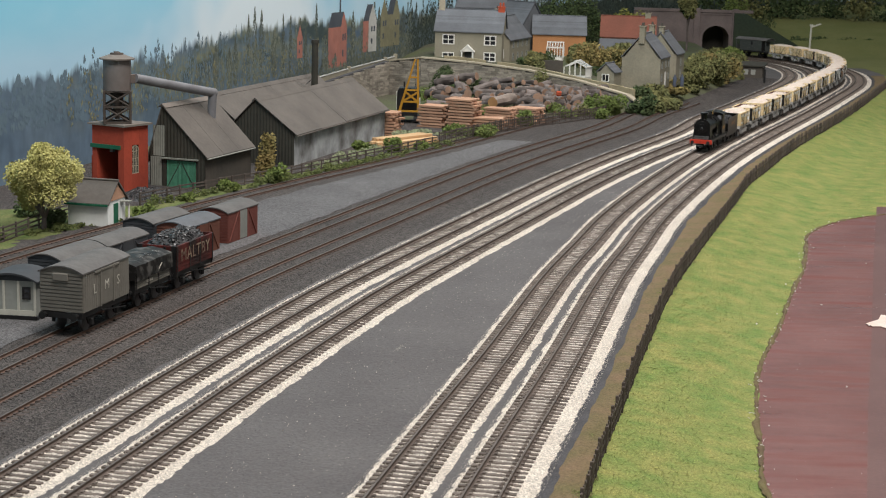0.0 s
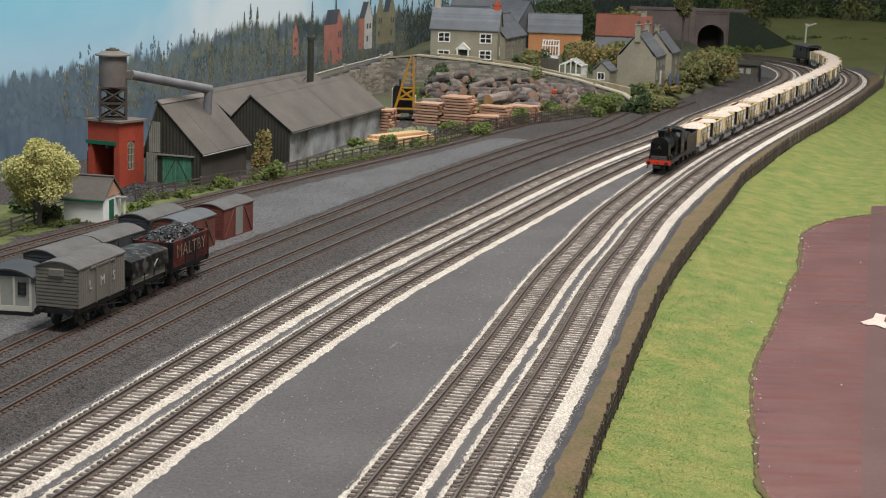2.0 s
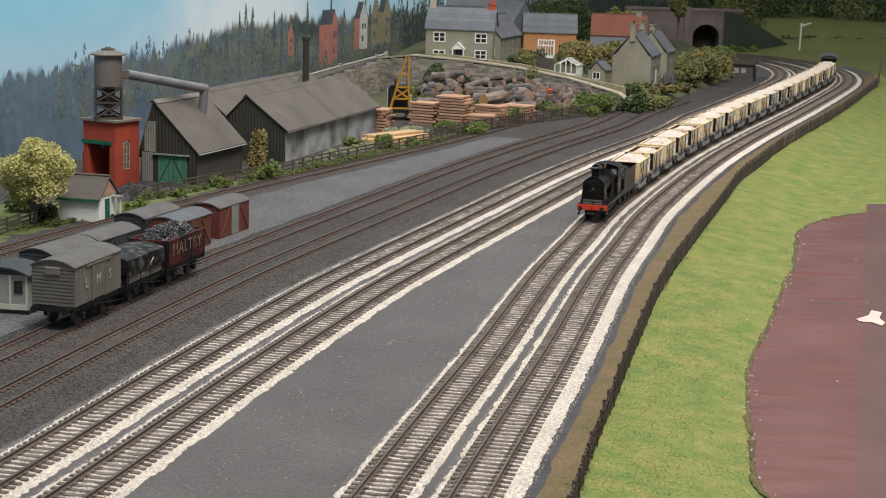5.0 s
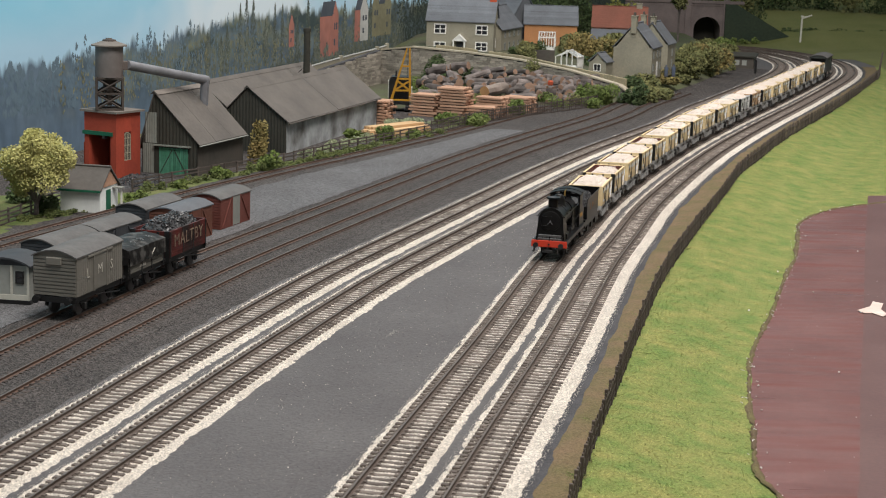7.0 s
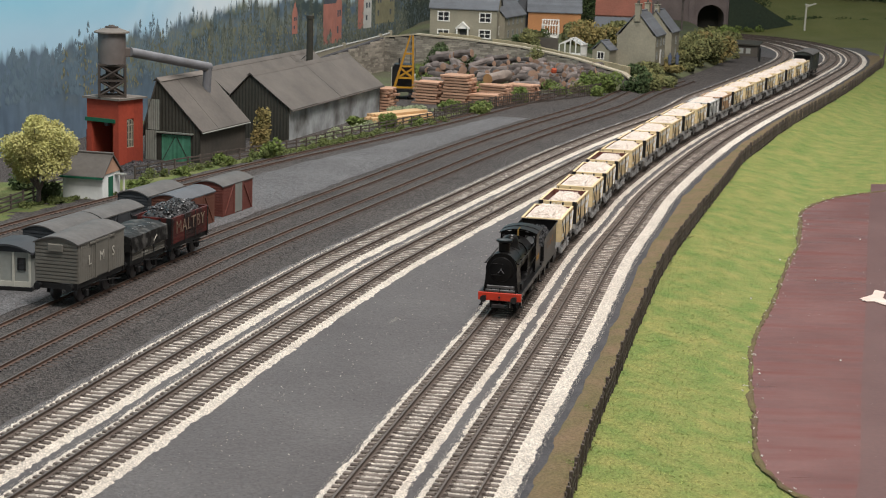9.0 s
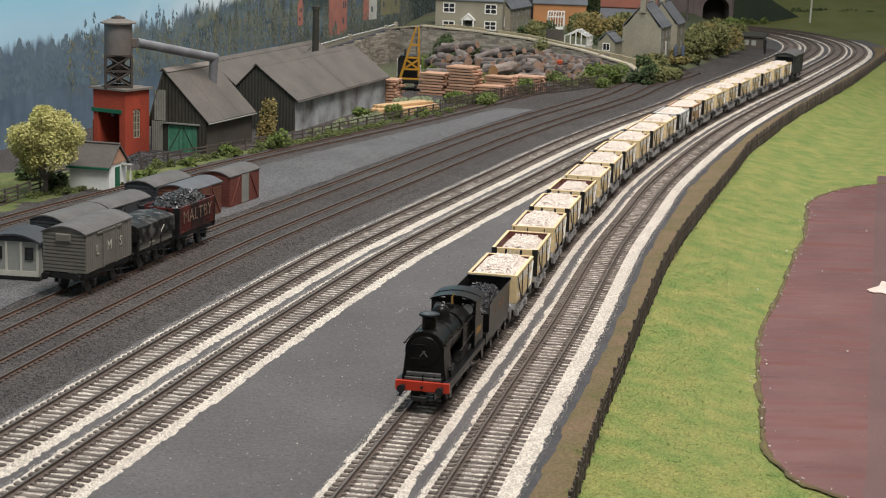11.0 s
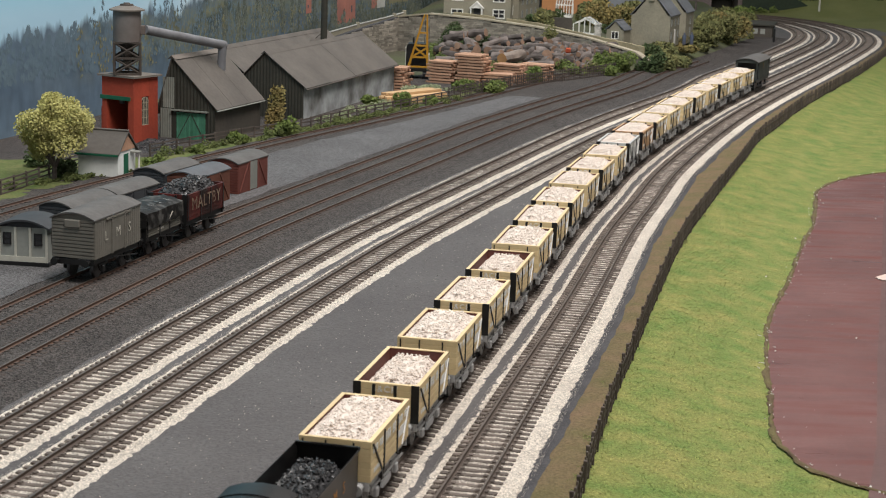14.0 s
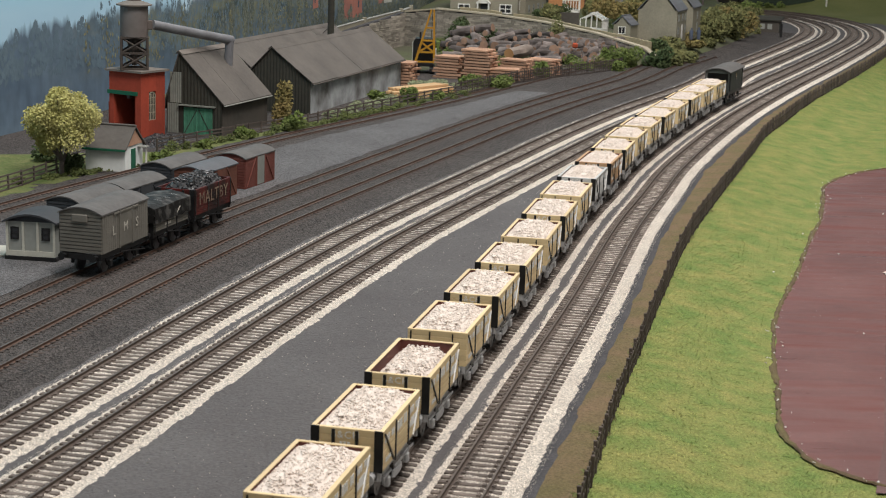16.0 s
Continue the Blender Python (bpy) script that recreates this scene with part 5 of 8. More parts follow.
for i in range(34):
    t_ = i / 33
    k = int(t_ * (len(YF) - 1))
    bush("weed_clump", YF[k][0] + 0.7 + 0.3 * rng.random(), YF[k][1] - 0.5 * rng.random(), ZG, 0.7, 0.7, 0.45 + 0.5 * rng.random(), 260, M["leaf_weed"], "low green weeds along the fence foot", 0.09, 50 + i, "weeds", "weeds along the fence", 4)

for i in range(22):
    f_ = rng.random()
    bush("weed_clump", -29.4 + 8.6 * f_ + rng.uniform(-0.5, 0.2), 106.6 + 12.8 * f_ + rng.uniform(-0.3, 1.0), ZG + 0.12, 0.6, 0.6, 0.2 + 0.35 * rng.random(), 160, M["leaf_weed"], "low green weeds on the grass verge", 0.09, 150 + i, "weeds", "weeds on the verge", 4)
M["leaf_scrub"] = mat("scrub_grass", (0.15, 0.195, 0.065), 0.9, (0.22, 0.20, 0.09), 0.25, 300, 60, 0.0, per=0.4, island=True)
for i in range(110):
    y_ = 50 + 100 * rng.random() ** 1.3
    bush("weed_clump", np.interp(y_, FENCE_R[:, 1], FENCE_R[:, 0]) - 0.1 - 0.7 * rng.random() ** 1.8, y_, ZG + 0.05, rng.uniform(0.2, 0.4), rng.uniform(0.4, 1.0), 0.06 + 0.08 * rng.random(), 190, M["leaf_scrub"], "thin dry grass on the scrub along the paling fence", 0.035, 300 + i, "weeds", "weeds along the paling fence", 5)
M["leaf_sage"] = mat("pale_sage_growth", (0.27, 0.30, 0.19), 0.95, (0.19, 0.22, 0.12), 0.25, 300, 60, 0.0, per=0.35, island=True)
for i in range(26):
    f_ = i / 25
    bush("weed_clump", -12.6 + 6.9 * f_ + rng.uniform(0.2, 1.2), 146.2 + 20.5 * f_ + rng.uniform(-0.6, 0.4), ZG, 0.9, 0.9, 0.35 + 0.5 * rng.random(), 240, M["leaf_sage"], "pale sage green growth at the shed foot", 0.11, 90 + i, "weeds", "weeds at the shed foot", 4)

# ---- buildings ----


def corrugated(bm, x0, x1, z0, z1, y, pitch=0.16, depth=0.03, top=None):
    """A ribbed sheet in the xz plane at y, facing -y; top(x) may set its upper edge."""
    n = int((x1 - x0) / pitch * 2)
    lo, hi = [], []
    for k in range(n + 1):
        x = x0 + (x1 - x0) * k / n
        d = depth if k % 2 else 0.0
        lo.append(bm.verts.new((x, y - d, z0)))
        hi.append(bm.verts.new((x, y - d, top(x) if top else z1)))
    for k in range(n):
        bm.faces.new((lo[k], lo[k + 1], hi[k + 1], hi[k]))


def window(parent, m, w, h, bars=(1, 1), frame_mat="white", name="window", depth=0.05):
    """A window in its own plane (x across, z up, facing -y): frame, glazing bars, panes."""
    bm = bmesh.new()
    t = 0.09 * max(0.7, min(1.4, w))
    rings = []
    for y_ in (-depth, 0.02):
        for k in (0.0, t):
            rings.append([bm.verts.new(p) for p in ((-w / 2 + k, y_, k), (w / 2 - k, y_, k), (w / 2 - k, y_, h - k), (-w / 2 + k, y_, h - k))])
    for a, b in ((0, 1), (2, 3), (0, 2), (1, 3)):
        for k in range(4):
            bm.faces.new((rings[a][k], rings[a][(k + 1) % 4], rings[b][(k + 1) % 4], rings[b][k]))
    me = fin(bm)
    ob = part(name, me, M[frame_mat], parent)
    mm = m.copy()
    mm.translation *= S
    ob.matrix_basis = mm
    for k in range(1, bars[0] + 1):
        x = -w / 2 + w * k / (bars[0] + 1)
        part("glazing_bar", newbox(x - t * 0.4, x + t * 0.4, -depth * 0.8, -0.016, t, h - t), M[frame_mat], ob)
    for k in range(1, bars[1] + 1):
        z = h * k / (bars[1] + 1)
        part("glazing_bar", newbox(-w / 2 + t, w / 2 - t, -depth * 0.7, -0.016, z - t * 0.35, z + t * 0.35), M[frame_mat], ob)
    part("pane", newbox(-w / 2 + t * 0.5, w / 2 - t * 0.5, -0.015, -0.005, t * 0.5, h - t * 0.5), M["glass"], ob)
    return ob


def chimney(parent, x, y, z0, z1, w, material, pots=2):
    dark = material is M["render_grey"]
    c = part("chimney", newbox(x - w / 2, x + w / 2, y - w * 0.35, y + w * 0.35, z0, z1, 0.03), material, parent)
    part("chimney_cap", newbox(x - w / 2 - 0.08, x + w / 2 + 0.08, y - w * 0.35 - 0.08, y + w * 0.35 + 0.08, z1 - 0.12, z1, 0.02), material, c)
    for k in range(pots):
        px = x + (k - (pots - 1) / 2) * w * 0.45
        part("chimney_pot", newcyl((px, y, z1), (px, y, z1 + (0.4 if dark else 0.55)), 0.15, 0.12, seg=8), M["tin_wall"] if dark else M["pot"], c)


def gable_house(name, x, y, z, rz, w, d, h, rise, wall, roof, label, over=0.25, windows=(), chimneys=(), slates=True, category="house"):
    """A house: width w along x, depth d along y, ridge along x, front at y = 0 facing -y."""
    b = thing(name, x, y, z, rz, label, category)
    t = 0.3
    part("wall", newbox(-w / 2, w / 2, 0, t, -0.6, h), wall, b)
    part("wall", newbox(-w / 2, w / 2, d - t, d, -0.6, h), wall, b)
    for sx in (-1, 1):
        g = newprism([(t + 0.003, -0.6), (d - t - 0.003, -0.6), (d - t - 0.003, h), (d / 2, h + rise * 0.97), (t + 0.003, h)], sx * w / 2 - sx * t, sx * w / 2, "yz")
        part("gable_wall", g, wall, b)
    sl = math.hypot(d / 2, rise)
    for sy in (-1, 1):
        bm = bmesh.new()
        e = over / sl
        y0, z0 = d / 2 + sy * (d / 2) * (1 + e), h - rise * e
        prism(bm, [(y0, z0 + 0.02), (d / 2, h + rise + 0.02), (d / 2, h + rise + 0.14), (y0, z0 + 0.12)], -w / 2 - over * 0.6, w / 2 + over * 0.6, "yz")
        rf = part("roof", bm, roof, b)
        if slates:
            rows = max(4, int(sl / 0.45))
            for k in range(rows):
                a0, a1 = k / rows, (k + 1) / rows
                q = bmesh.new()
                yy0, zz0 = y0 + (d / 2 - y0) * a0, z0 + (h + rise - z0) * a0
                yy1, zz1 = y0 + (d / 2 - y0) * a1, z0 + (h + rise - z0) * a1
                prism(q, [(yy0, zz0 + 0.12), (yy1, zz1 + 0.12), (yy1, zz1 + 0.13), (yy0, zz0 + 0.138)], -w / 2 - over * 0.6, w / 2 + over * 0.6, "yz")
                part("slate_course", q, roof, rf)
    part("ridge", newbox(-w / 2 - over * 0.6, w / 2 + over * 0.6, d / 2 - 0.12, d / 2 + 0.12, h + rise + 0.08, h + rise + 0.2, 0.03), roof, b)
    for face, u, zz, ww, hh, bars, fm in windows:
        if face == "front":
            m = Matrix.Translation((u, -0.005, zz))
        elif face == "right":
            m = Matrix.Translation((w / 2 + 0.005, u, zz)) @ Euler((0, 0, math.pi / 2)).to_matrix().to_4x4()
        else:
            m = Matrix.Translation((-w / 2 - 0.005, u, zz)) @ Euler((0, 0, -math.pi / 2)).to_matrix().to_4x4()
        window(b, m, ww, hh, bars, fm)
    for cx, cy, zz, cw, mt, pots in chimneys:
        chimney(b, cx, cy, h + rise * 0.6, zz, cw, mt, pots)
    return b


def boiler_house():
    """Red brick engine house with an open front, flat roof and arched window, carrying the cyclone tower."""
    b = thing("boiler_house", -25.45, 129.4, ZG, 0, "red brick boiler house with open front and flat roof", "boiler house")
    # corner at the origin: the front runs to -x and back, the side runs to +x and back
    br = M["redbrick"]
    H = 5.2
    fd = Vector((-2.75, 1.5)).normalized()
    sd = Vector((1.45, 2.4)).normalized()
    fl, sl = 3.15, 2.8

    def at(u, v):
        return fd * u + sd * v

    def slab(u0, u1, v0, v1, z0, z1, m, name):
        bm = bmesh.new()
        prism(bm, [tuple(at(u0, v0)), tuple(at(u1, v0)), tuple(at(u1, v1)), tuple(at(u0, v1))], z0, z1, "xy")
        return part(name, bm, m, b)

    slab(0, 0.55, 0, 0.3, -0.2, H, br, "front_pier"), slab(fl - 0.45, fl, 0, 0.3, -0.2, H, br, "front_pier")
    slab(0.55, fl - 0.45, 0, 0.3, 3.55, H, br, "front_wall")
    slab(0, 0.3, 0.3, 0.95, -0.2, H, br, "side_wall"), slab(0, 0.3, 1.75, sl, -0.2, H, br, "side_wall")
    slab(0, 0.3, 0.95, 1.75, -0.2, 1.45, br, "side_wall"), slab(0, 0.3, 0.95, 1.75, 3.7, H, br, "side_wall")
    slab(0.3, fl, sl - 0.3, sl, -0.2, H, br, "back_wall"), slab(fl - 0.3, fl, 0.3, sl - 0.3, -0.2, H, br, "far_wall")
    slab(-0.25, fl + 0.25, -0.25, sl + 0.25, H, H + 0.16, M["dull_roof"], "roof")
    slab(0.3, fl + 0.1, -0.12, -0.005, 3.42, 3.72, M["green_trim"], "lintel")
    bm = bmesh.new()
    prism(bm, [tuple(at(1.9, 0.9)), tuple(at(2.2, 0.9)), tuple(at(2.2, 1.2)), tuple(at(1.9, 1.2))], 3.0, 3.45, "xy")
    part("lamp_hood", bm, M["pipe"], b)
    # arched window of iron bars in the side
    ang = math.atan2(sd.y, sd.x)
    bm = bmesh.new()
    for k in range(5):
        x = -0.36 + k * 0.18
        box(bm, x - 0.02, x + 0.02, -0.03, 0.02, 0, 1.75 + 0.4 * math.sqrt(max(0, 1 - (x / 0.42) ** 2)))
    for z in (0.02, 0.6, 1.2, 1.75):
        box(bm, -0.4, 0.4, -0.03, 0.02, z - 0.025, z + 0.025)
    for k in range(8):
        a, c = k * math.pi / 8, (k + 1) * math.pi / 8
        cyl(bm, (0.4 * math.cos(a), 0, 1.8 + 0.4 * math.sin(a)), (0.4 * math.cos(c), 0, 1.8 + 0.4 * math.sin(c)), 0.045, seg=5)
    w = part("arched_window", bm, M["coping"], b)
    p = at(0.06, 1.35)
    w.matrix_basis = pose(p.x * S, p.y * S, 1.45 * S, 0, 0, math.degrees(ang))
    part("pane", newbox(-0.4, 0.4, 0.03, 0.05, 0, 2.2), M["glass"], w)
    slab(fl - 0.1, fl + 0.9, 0.9, 2.0, -0.2, 2.6, br, "lean_to")
    return b


boiler_house()


def cyclone_tower():
    """Sheet-iron dust cyclone on a braced frame, with the slanting pipe to the saw mill shed."""
    c = thing("cyclone_tower", -26.25, 131.0, ZG + 5.36, 12, "rusty grey dust cyclone on a braced iron frame", "cyclone tower")
    for sx in (-1, 1):
        for sy in (-1, 1):
            part("leg", newbox(sx * 1.0 - 0.09, sx * 1.0 + 0.09, sy * 0.9 - 0.09, sy * 0.9 + 0.09, 0, 2.55, 0.02), M["tower_iron"], c)
    for z in (0.08, 1.3, 2.5):
        for sy in (-1, 1):
            part("girt", newbox(-0.9, 0.9, sy * 0.9 - 0.07, sy * 0.9 + 0.07, z - 0.08, z + 0.08), M["tower_iron"], c)
        for sx in (-1, 1):
            part("girt", newbox(sx * 1.0 - 0.07, sx * 1.0 + 0.07, -0.8, 0.8, z - 0.08, z + 0.08), M["tower_iron"], c)
    for z0, z1 in ((0.15, 1.25), (1.35, 2.45)):
        for sy in (-1, 1):
            part("brace", newcyl((-0.95, sy * 0.9, z0), (0.95, sy * 0.9, z1), 0.085, seg=6), M["tower_iron"], c)
            part("brace", newcyl((0.95, sy * 0.86, z0), (-0.95, sy * 0.86, z1), 0.085, seg=6), M["tower_iron"], c)
        for sx in (-1, 1):
            part("brace", newcyl((sx * 1.0, -0.85, z0), (sx * 1.0, 0.85, z1), 0.085, seg=6), M["tower_iron"], c)
            part("brace", newcyl((sx * 0.96, 0.85, z0), (sx * 0.96, -0.85, z1), 0.085, seg=6), M["tower_iron"], c)
    part("hopper", newcyl((0, 0, 0.3), (0, 0, 2.5), 0.18, 0.6, seg=16), M["tower_iron"], c)
    part("drum", newcyl((0, 0, 2.55), (0, 0, 4.95), 1.08, 1.08, seg=28), M["tank"], c, "stained sheet-iron drum")
    bm = newcyl((0, 0, 4.95), (0, 0, 5.05), 1.38, 1.38, seg=28)
    cyl(bm, (0, 0, 5.05), (0, 0, 5.32), 1.38, 0.6, seg=28)
    part("cap", bm, M["dull_roof"], c)
    bm = newcyl((0, 0, 5.3), (0, 0, 5.45), 0.55, 0.5, seg=14)
    cyl(bm, (0, 0, 5.45), (0, 0, 5.55), 0.3, 0.2, seg=10)
    part("vent", bm, M["tower_iron"], c)
    part("inlet_box", newbox(0.95, 1.4, -0.3, 0.3, 3.1, 3.8, 0.04), M["tank"], c)
    return c


cyclone_tower()
pp = thing("extraction_pipe", 0, 0, 0, 0, "grey metal extraction pipe from cyclone to shed roof", "pipe")
part("slanting_pipe", newcyl((-24.9, 131.2, 8.55), (-20.0, 138.3, 6.95), 0.37, seg=18), M["pipe"], pp, smooth=False)
part("elbow", newcyl((-20.3, 137.9, 7.05), (-19.75, 138.65, 6.85), 0.38, 0.40, seg=18), M["pipe"], pp)
part("down_pipe", newcyl((-19.85, 138.45, 7.0), (-19.95, 138.4, 4.6), 0.36, 0.35, seg=18), M["pipe"], pp)


def shed(name, x, y, rz, w, d, h, rise, label, over=0.35, doors=False, side=None, split=0.5):
    """A sheet-iron shed: gable end at y = 0 facing -y, ridge along y; its origin is the near right corner."""
    b = thing(name, x, y, ZG, rz, label, "shed")
    rx = -w * (1 - split)
    pk = h + rise

    def top(q):
        return h + rise * (q + w) / (rx + w) if q < rx else h + rise * (-q) / (-rx)

    bm = bmesh.new()
    corrugated(bm, -w, 0, -0.1, h, 0.0, 0.30, 0.05, top)
    part("gable_sheet", bm, M["tin_dark"], b)
    part("gable_frame", newprism([(-w + 0.05, -0.1), (-0.05, -0.1), (-0.05, h - 0.05), (rx, pk - 0.08), (-w + 0.05, h - 0.05)], 0.03, 0.12), M["tin_dark"], b)
    part("gable_frame", newprism([(-w, -0.1), (0, -0.1), (0, h), (rx, pk), (-w, h)], d - 0.1, d), M["tin_dark"], b)
    part("side_wall", newbox(-0.12, 0, 0.13, d - 0.1, -0.1, h), side or M["tin_wall"], b)
    part("side_wall", newbox(-w, -w + 0.12, 0.13, d - 0.1, -0.1, h), M["tin_wall"], b)
    for s_, xe in ((1, 0.0), (-1, -w)):
        run = xe - rx
        e = over / abs(run)
        x0, z0 = xe + run * e, h - rise * e
        ny = max(3, int(d / 6))
        rg = random.Random(int(d * 10))
        for k in range(ny):
            ya, yb = -over * 0.7 + (d + over * 1.4) * k / ny, -over * 0.7 + (d + over * 1.4) * (k + 1) / ny - 0.015
            dz = rg.uniform(-0.025, 0.025)
            part("roof_sheet", newprism([(x0, z0 + 0.04 + dz), (rx, pk + 0.04), (rx, pk + 0.12), (x0, z0 + 0.12 + dz)], ya, yb), M["roof_felt"], b)
        if s_ > 0:
            part("gutter", newbox(x0 - 0.04, x0 + 0.09, -over * 0.7, d + over * 0.7, z0 - 0.05, z0 + 0.035, 0.02), M["hut_grey"] if doors else M["roof_felt"], b)
    part("ridge_cap", newprism([(rx - 0.35, pk - 0.12), (rx, pk + 0.13), (rx + 0.35, pk - 0.12), (rx, pk + 0.2)], -over * 0.75, d + over * 0.75), M["dull_roof"] if doors else M["roof_felt"], b)
    if doors:
        for k in range(2):
            x0 = -3.35 + k * 1.28
            dr = part("door", newbox(x0, x0 + 1.26, -0.1, -0.06, 0.0, 2.25), M["green_door"], b, "faded green double door")
            for q in range(7):
                part("board", newbox(x0 + q * 0.18, x0 + q * 0.18 + 0.165, -0.135, -0.101, 0.0, 2.25), M["green_door"], dr)
            sgn = 1 if k == 0 else -1
            part("brace", newcyl((x0 + 0.08 if sgn > 0 else x0 + 1.18, -0.15, 0.15), (x0 + 1.18 if sgn > 0 else x0 + 0.08, -0.15, 2.1), 0.035, seg=4), M["tin_dark"], dr)
        part("door_lintel", newbox(-3.8, -0.55, -0.35, -0.02, 2.36, 2.46), M["grey_door"], b)
        part("door_jamb", newbox(-3.75, -3.4, -0.12, -0.05, -0.1, 2.36), M["tin_dark"], b)
        bm = bmesh.new()
        corrugated(bm, -4.62, -3.55, 2.55, 5.0, -0.09, 0.16, 0.03)
        part("loose_sheet", bm, M["grey_door"], b, "pale corrugated patch")
        bm = bmesh.new()
        corrugated(bm, -4.85, -3.8, -0.05, 2.5, -0.09, 0.16, 0.03)
        part("loose_sheet", bm, M["grey_door"], b, "pale corrugated patch")
    return b


shed("saw_mill_shed", -19.5, 132.0, -19, 4.95, 8.2, 2.85, 3.7, "dark corrugated saw mill shed with green double doors", 0.3, True, split=0.24)
shed("timber_shed", -13.9, 147.0, -16, 6.3, 25.2, 3.05, 2.75, "long dark timber shed with whitewashed side", 0.35, False, M["wash"], 0.42)
shed("timber_shed", -19.0, 151.0, -16, 6.5, 27.0, 3.1, 2.6, "long dark timber shed behind the saw mill", 0.35, False)
ch = thing("boiler_chimney", -14.25, 172.0, ZG, 0, "tall thin black iron boiler chimney", "chimney")
part("flue", newcyl((0, 0, 0), (0, 0, 9.6), 0.36, 0.33, seg=18), M["tin_dark"], ch)
part("band", newcyl((0, 0, 9.35), (0, 0, 9.7), 0.40, seg=18), M["tin_dark"], ch)
part("stay", newcyl((0, 0, 6), (-3, 3, 3), 0.03, seg=5), M["tin_dark"], ch)

bm = bmesh.new()
heap(bm, -25.4, -21.5, 124.5, 131.2, ZG + 0.02, ZG + 0.4, 0.085, 900, 44)
solo("coal_heap", bm, M["coal"], "low heap of black coal beside the boiler house", "coal heap", "", "stuff")

# the white hut
wh = gable_house("lineside_hut", -24.9, 113.9, ZG + 0.1, -13, 2.95, 2.9, 1.7, 1.25, M["white_wall"], M["roof_felt"], "small white lineside hut with green trim and grey roof", 0.28, slates=False, category="hut")
part("eaves_board", newbox(-1.62, 1.62, -0.33, -0.27, 1.48, 1.62), M["green_trim"], wh)
part("boarded_gable", newprism([(0.1, 1.75), (2.8, 1.75), (1.45, 2.85)], 1.48, 1.53, "yz"), M["plank"], wh)
part("door", newbox(1.478, 1.52, 0.95, 1.65, 0, 1.5), M["green_trim"], wh, "dark green door")
part("porch_post", newbox(1.95, 2.05, 2.3, 2.4, -0.1, 1.5), M["white"], wh)
part("porch_roof", newbox(1.45, 2.15, 2.0, 2.55, 1.5, 1.58), M["hut_grey"], wh)

# ---- parked wagons and grounded van bodies ----


def van(name, x, y, rz, length, width, eave, apex, body, roof, label, z=ZG + 0.1, planks="h", door=True, floor=0.0, category="van body", group="", ribs=True, braces=None):
    """A van body: origin at the middle of its near end, length along +y, with planked sides and an arched roof."""
    v = thing(name, x, y, z, rz, label, category, group)
    w = width / 2
    for sx in (-1, 1):
        sd = part("side", newbox(sx * w - sx * 0.06, sx * w, 0, length, floor, eave), body, v)
        if planks == "h":
            n = 10
            for k in range(n):
                a, b = floor + (eave - floor) * k / n, floor + (eave - floor) * (k + 1) / n
                part("plank", newbox(sx * w, sx * (w + 0.02), 0.02, length - 0.02, a + 0.012, b - 0.012), body, sd)
        else:
            n = 22
            for k in range(n):
                a, b = length * k / n, length * (k + 1) / n
                part("plank", newbox(sx * w, sx * (w + 0.02), a + 0.012, b - 0.012, floor + 0.01, eave - 0.02), body, sd)
        if door:
            part("door", newbox(sx * (w + 0.02), sx * (w + 0.05), length * 0.36, length * 0.64, floor + 0.06, eave - 0.1), body if door is True else door, v)
            for yy in (length * 0.36, length * 0.64):
                part("door_post", newbox(sx * (w + 0.02), sx * (w + 0.08), yy - 0.06, yy + 0.06, floor, eave - 0.04), body, v)
        if ribs:
            for s0_, s1_ in ((0.05, 0.33), (0.95, 0.67)):
                part("brace", newcyl((sx * (w + 0.04), length * s0_, floor + 0.1), (sx * (w + 0.04), length * s1_, eave - 0.15), 0.05, seg=4), braces or body, v)
    arc = [(-w - 0.06 + (width + 0.12) * k / 10, eave + (apex - eave) * (1 - (2 * k / 10 - 1) ** 2)) for k in range(11)]
    for yy0, yy1 in ((0.0, 0.06), (length - 0.06, length)):
        e = part("end", newprism([(-w + 0.062, floor), (w - 0.062, floor)] + [(x_ * 0.93, z_ - 0.03) for x_, z_ in arc[::-1]], yy0, yy1), body, v)
        n = 11
        for k in range(n):
            a, b = floor + (eave - floor) * k / n, floor + (eave - floor) * (k + 1) / n
            yo = (-0.055, -0.001) if yy0 == 0.0 else (length + 0.001, length + 0.055)
            part("plank", newbox(-w + 0.03, w - 0.03, yo[0], yo[1], a + 0.03, b - 0.03), body, e)
    part("roof", newprism(arc + [(x_, z_ - 0.07) for x_, z_ in arc[::-1]], -0.12, length + 0.12), roof, v, smooth=False)
    return v


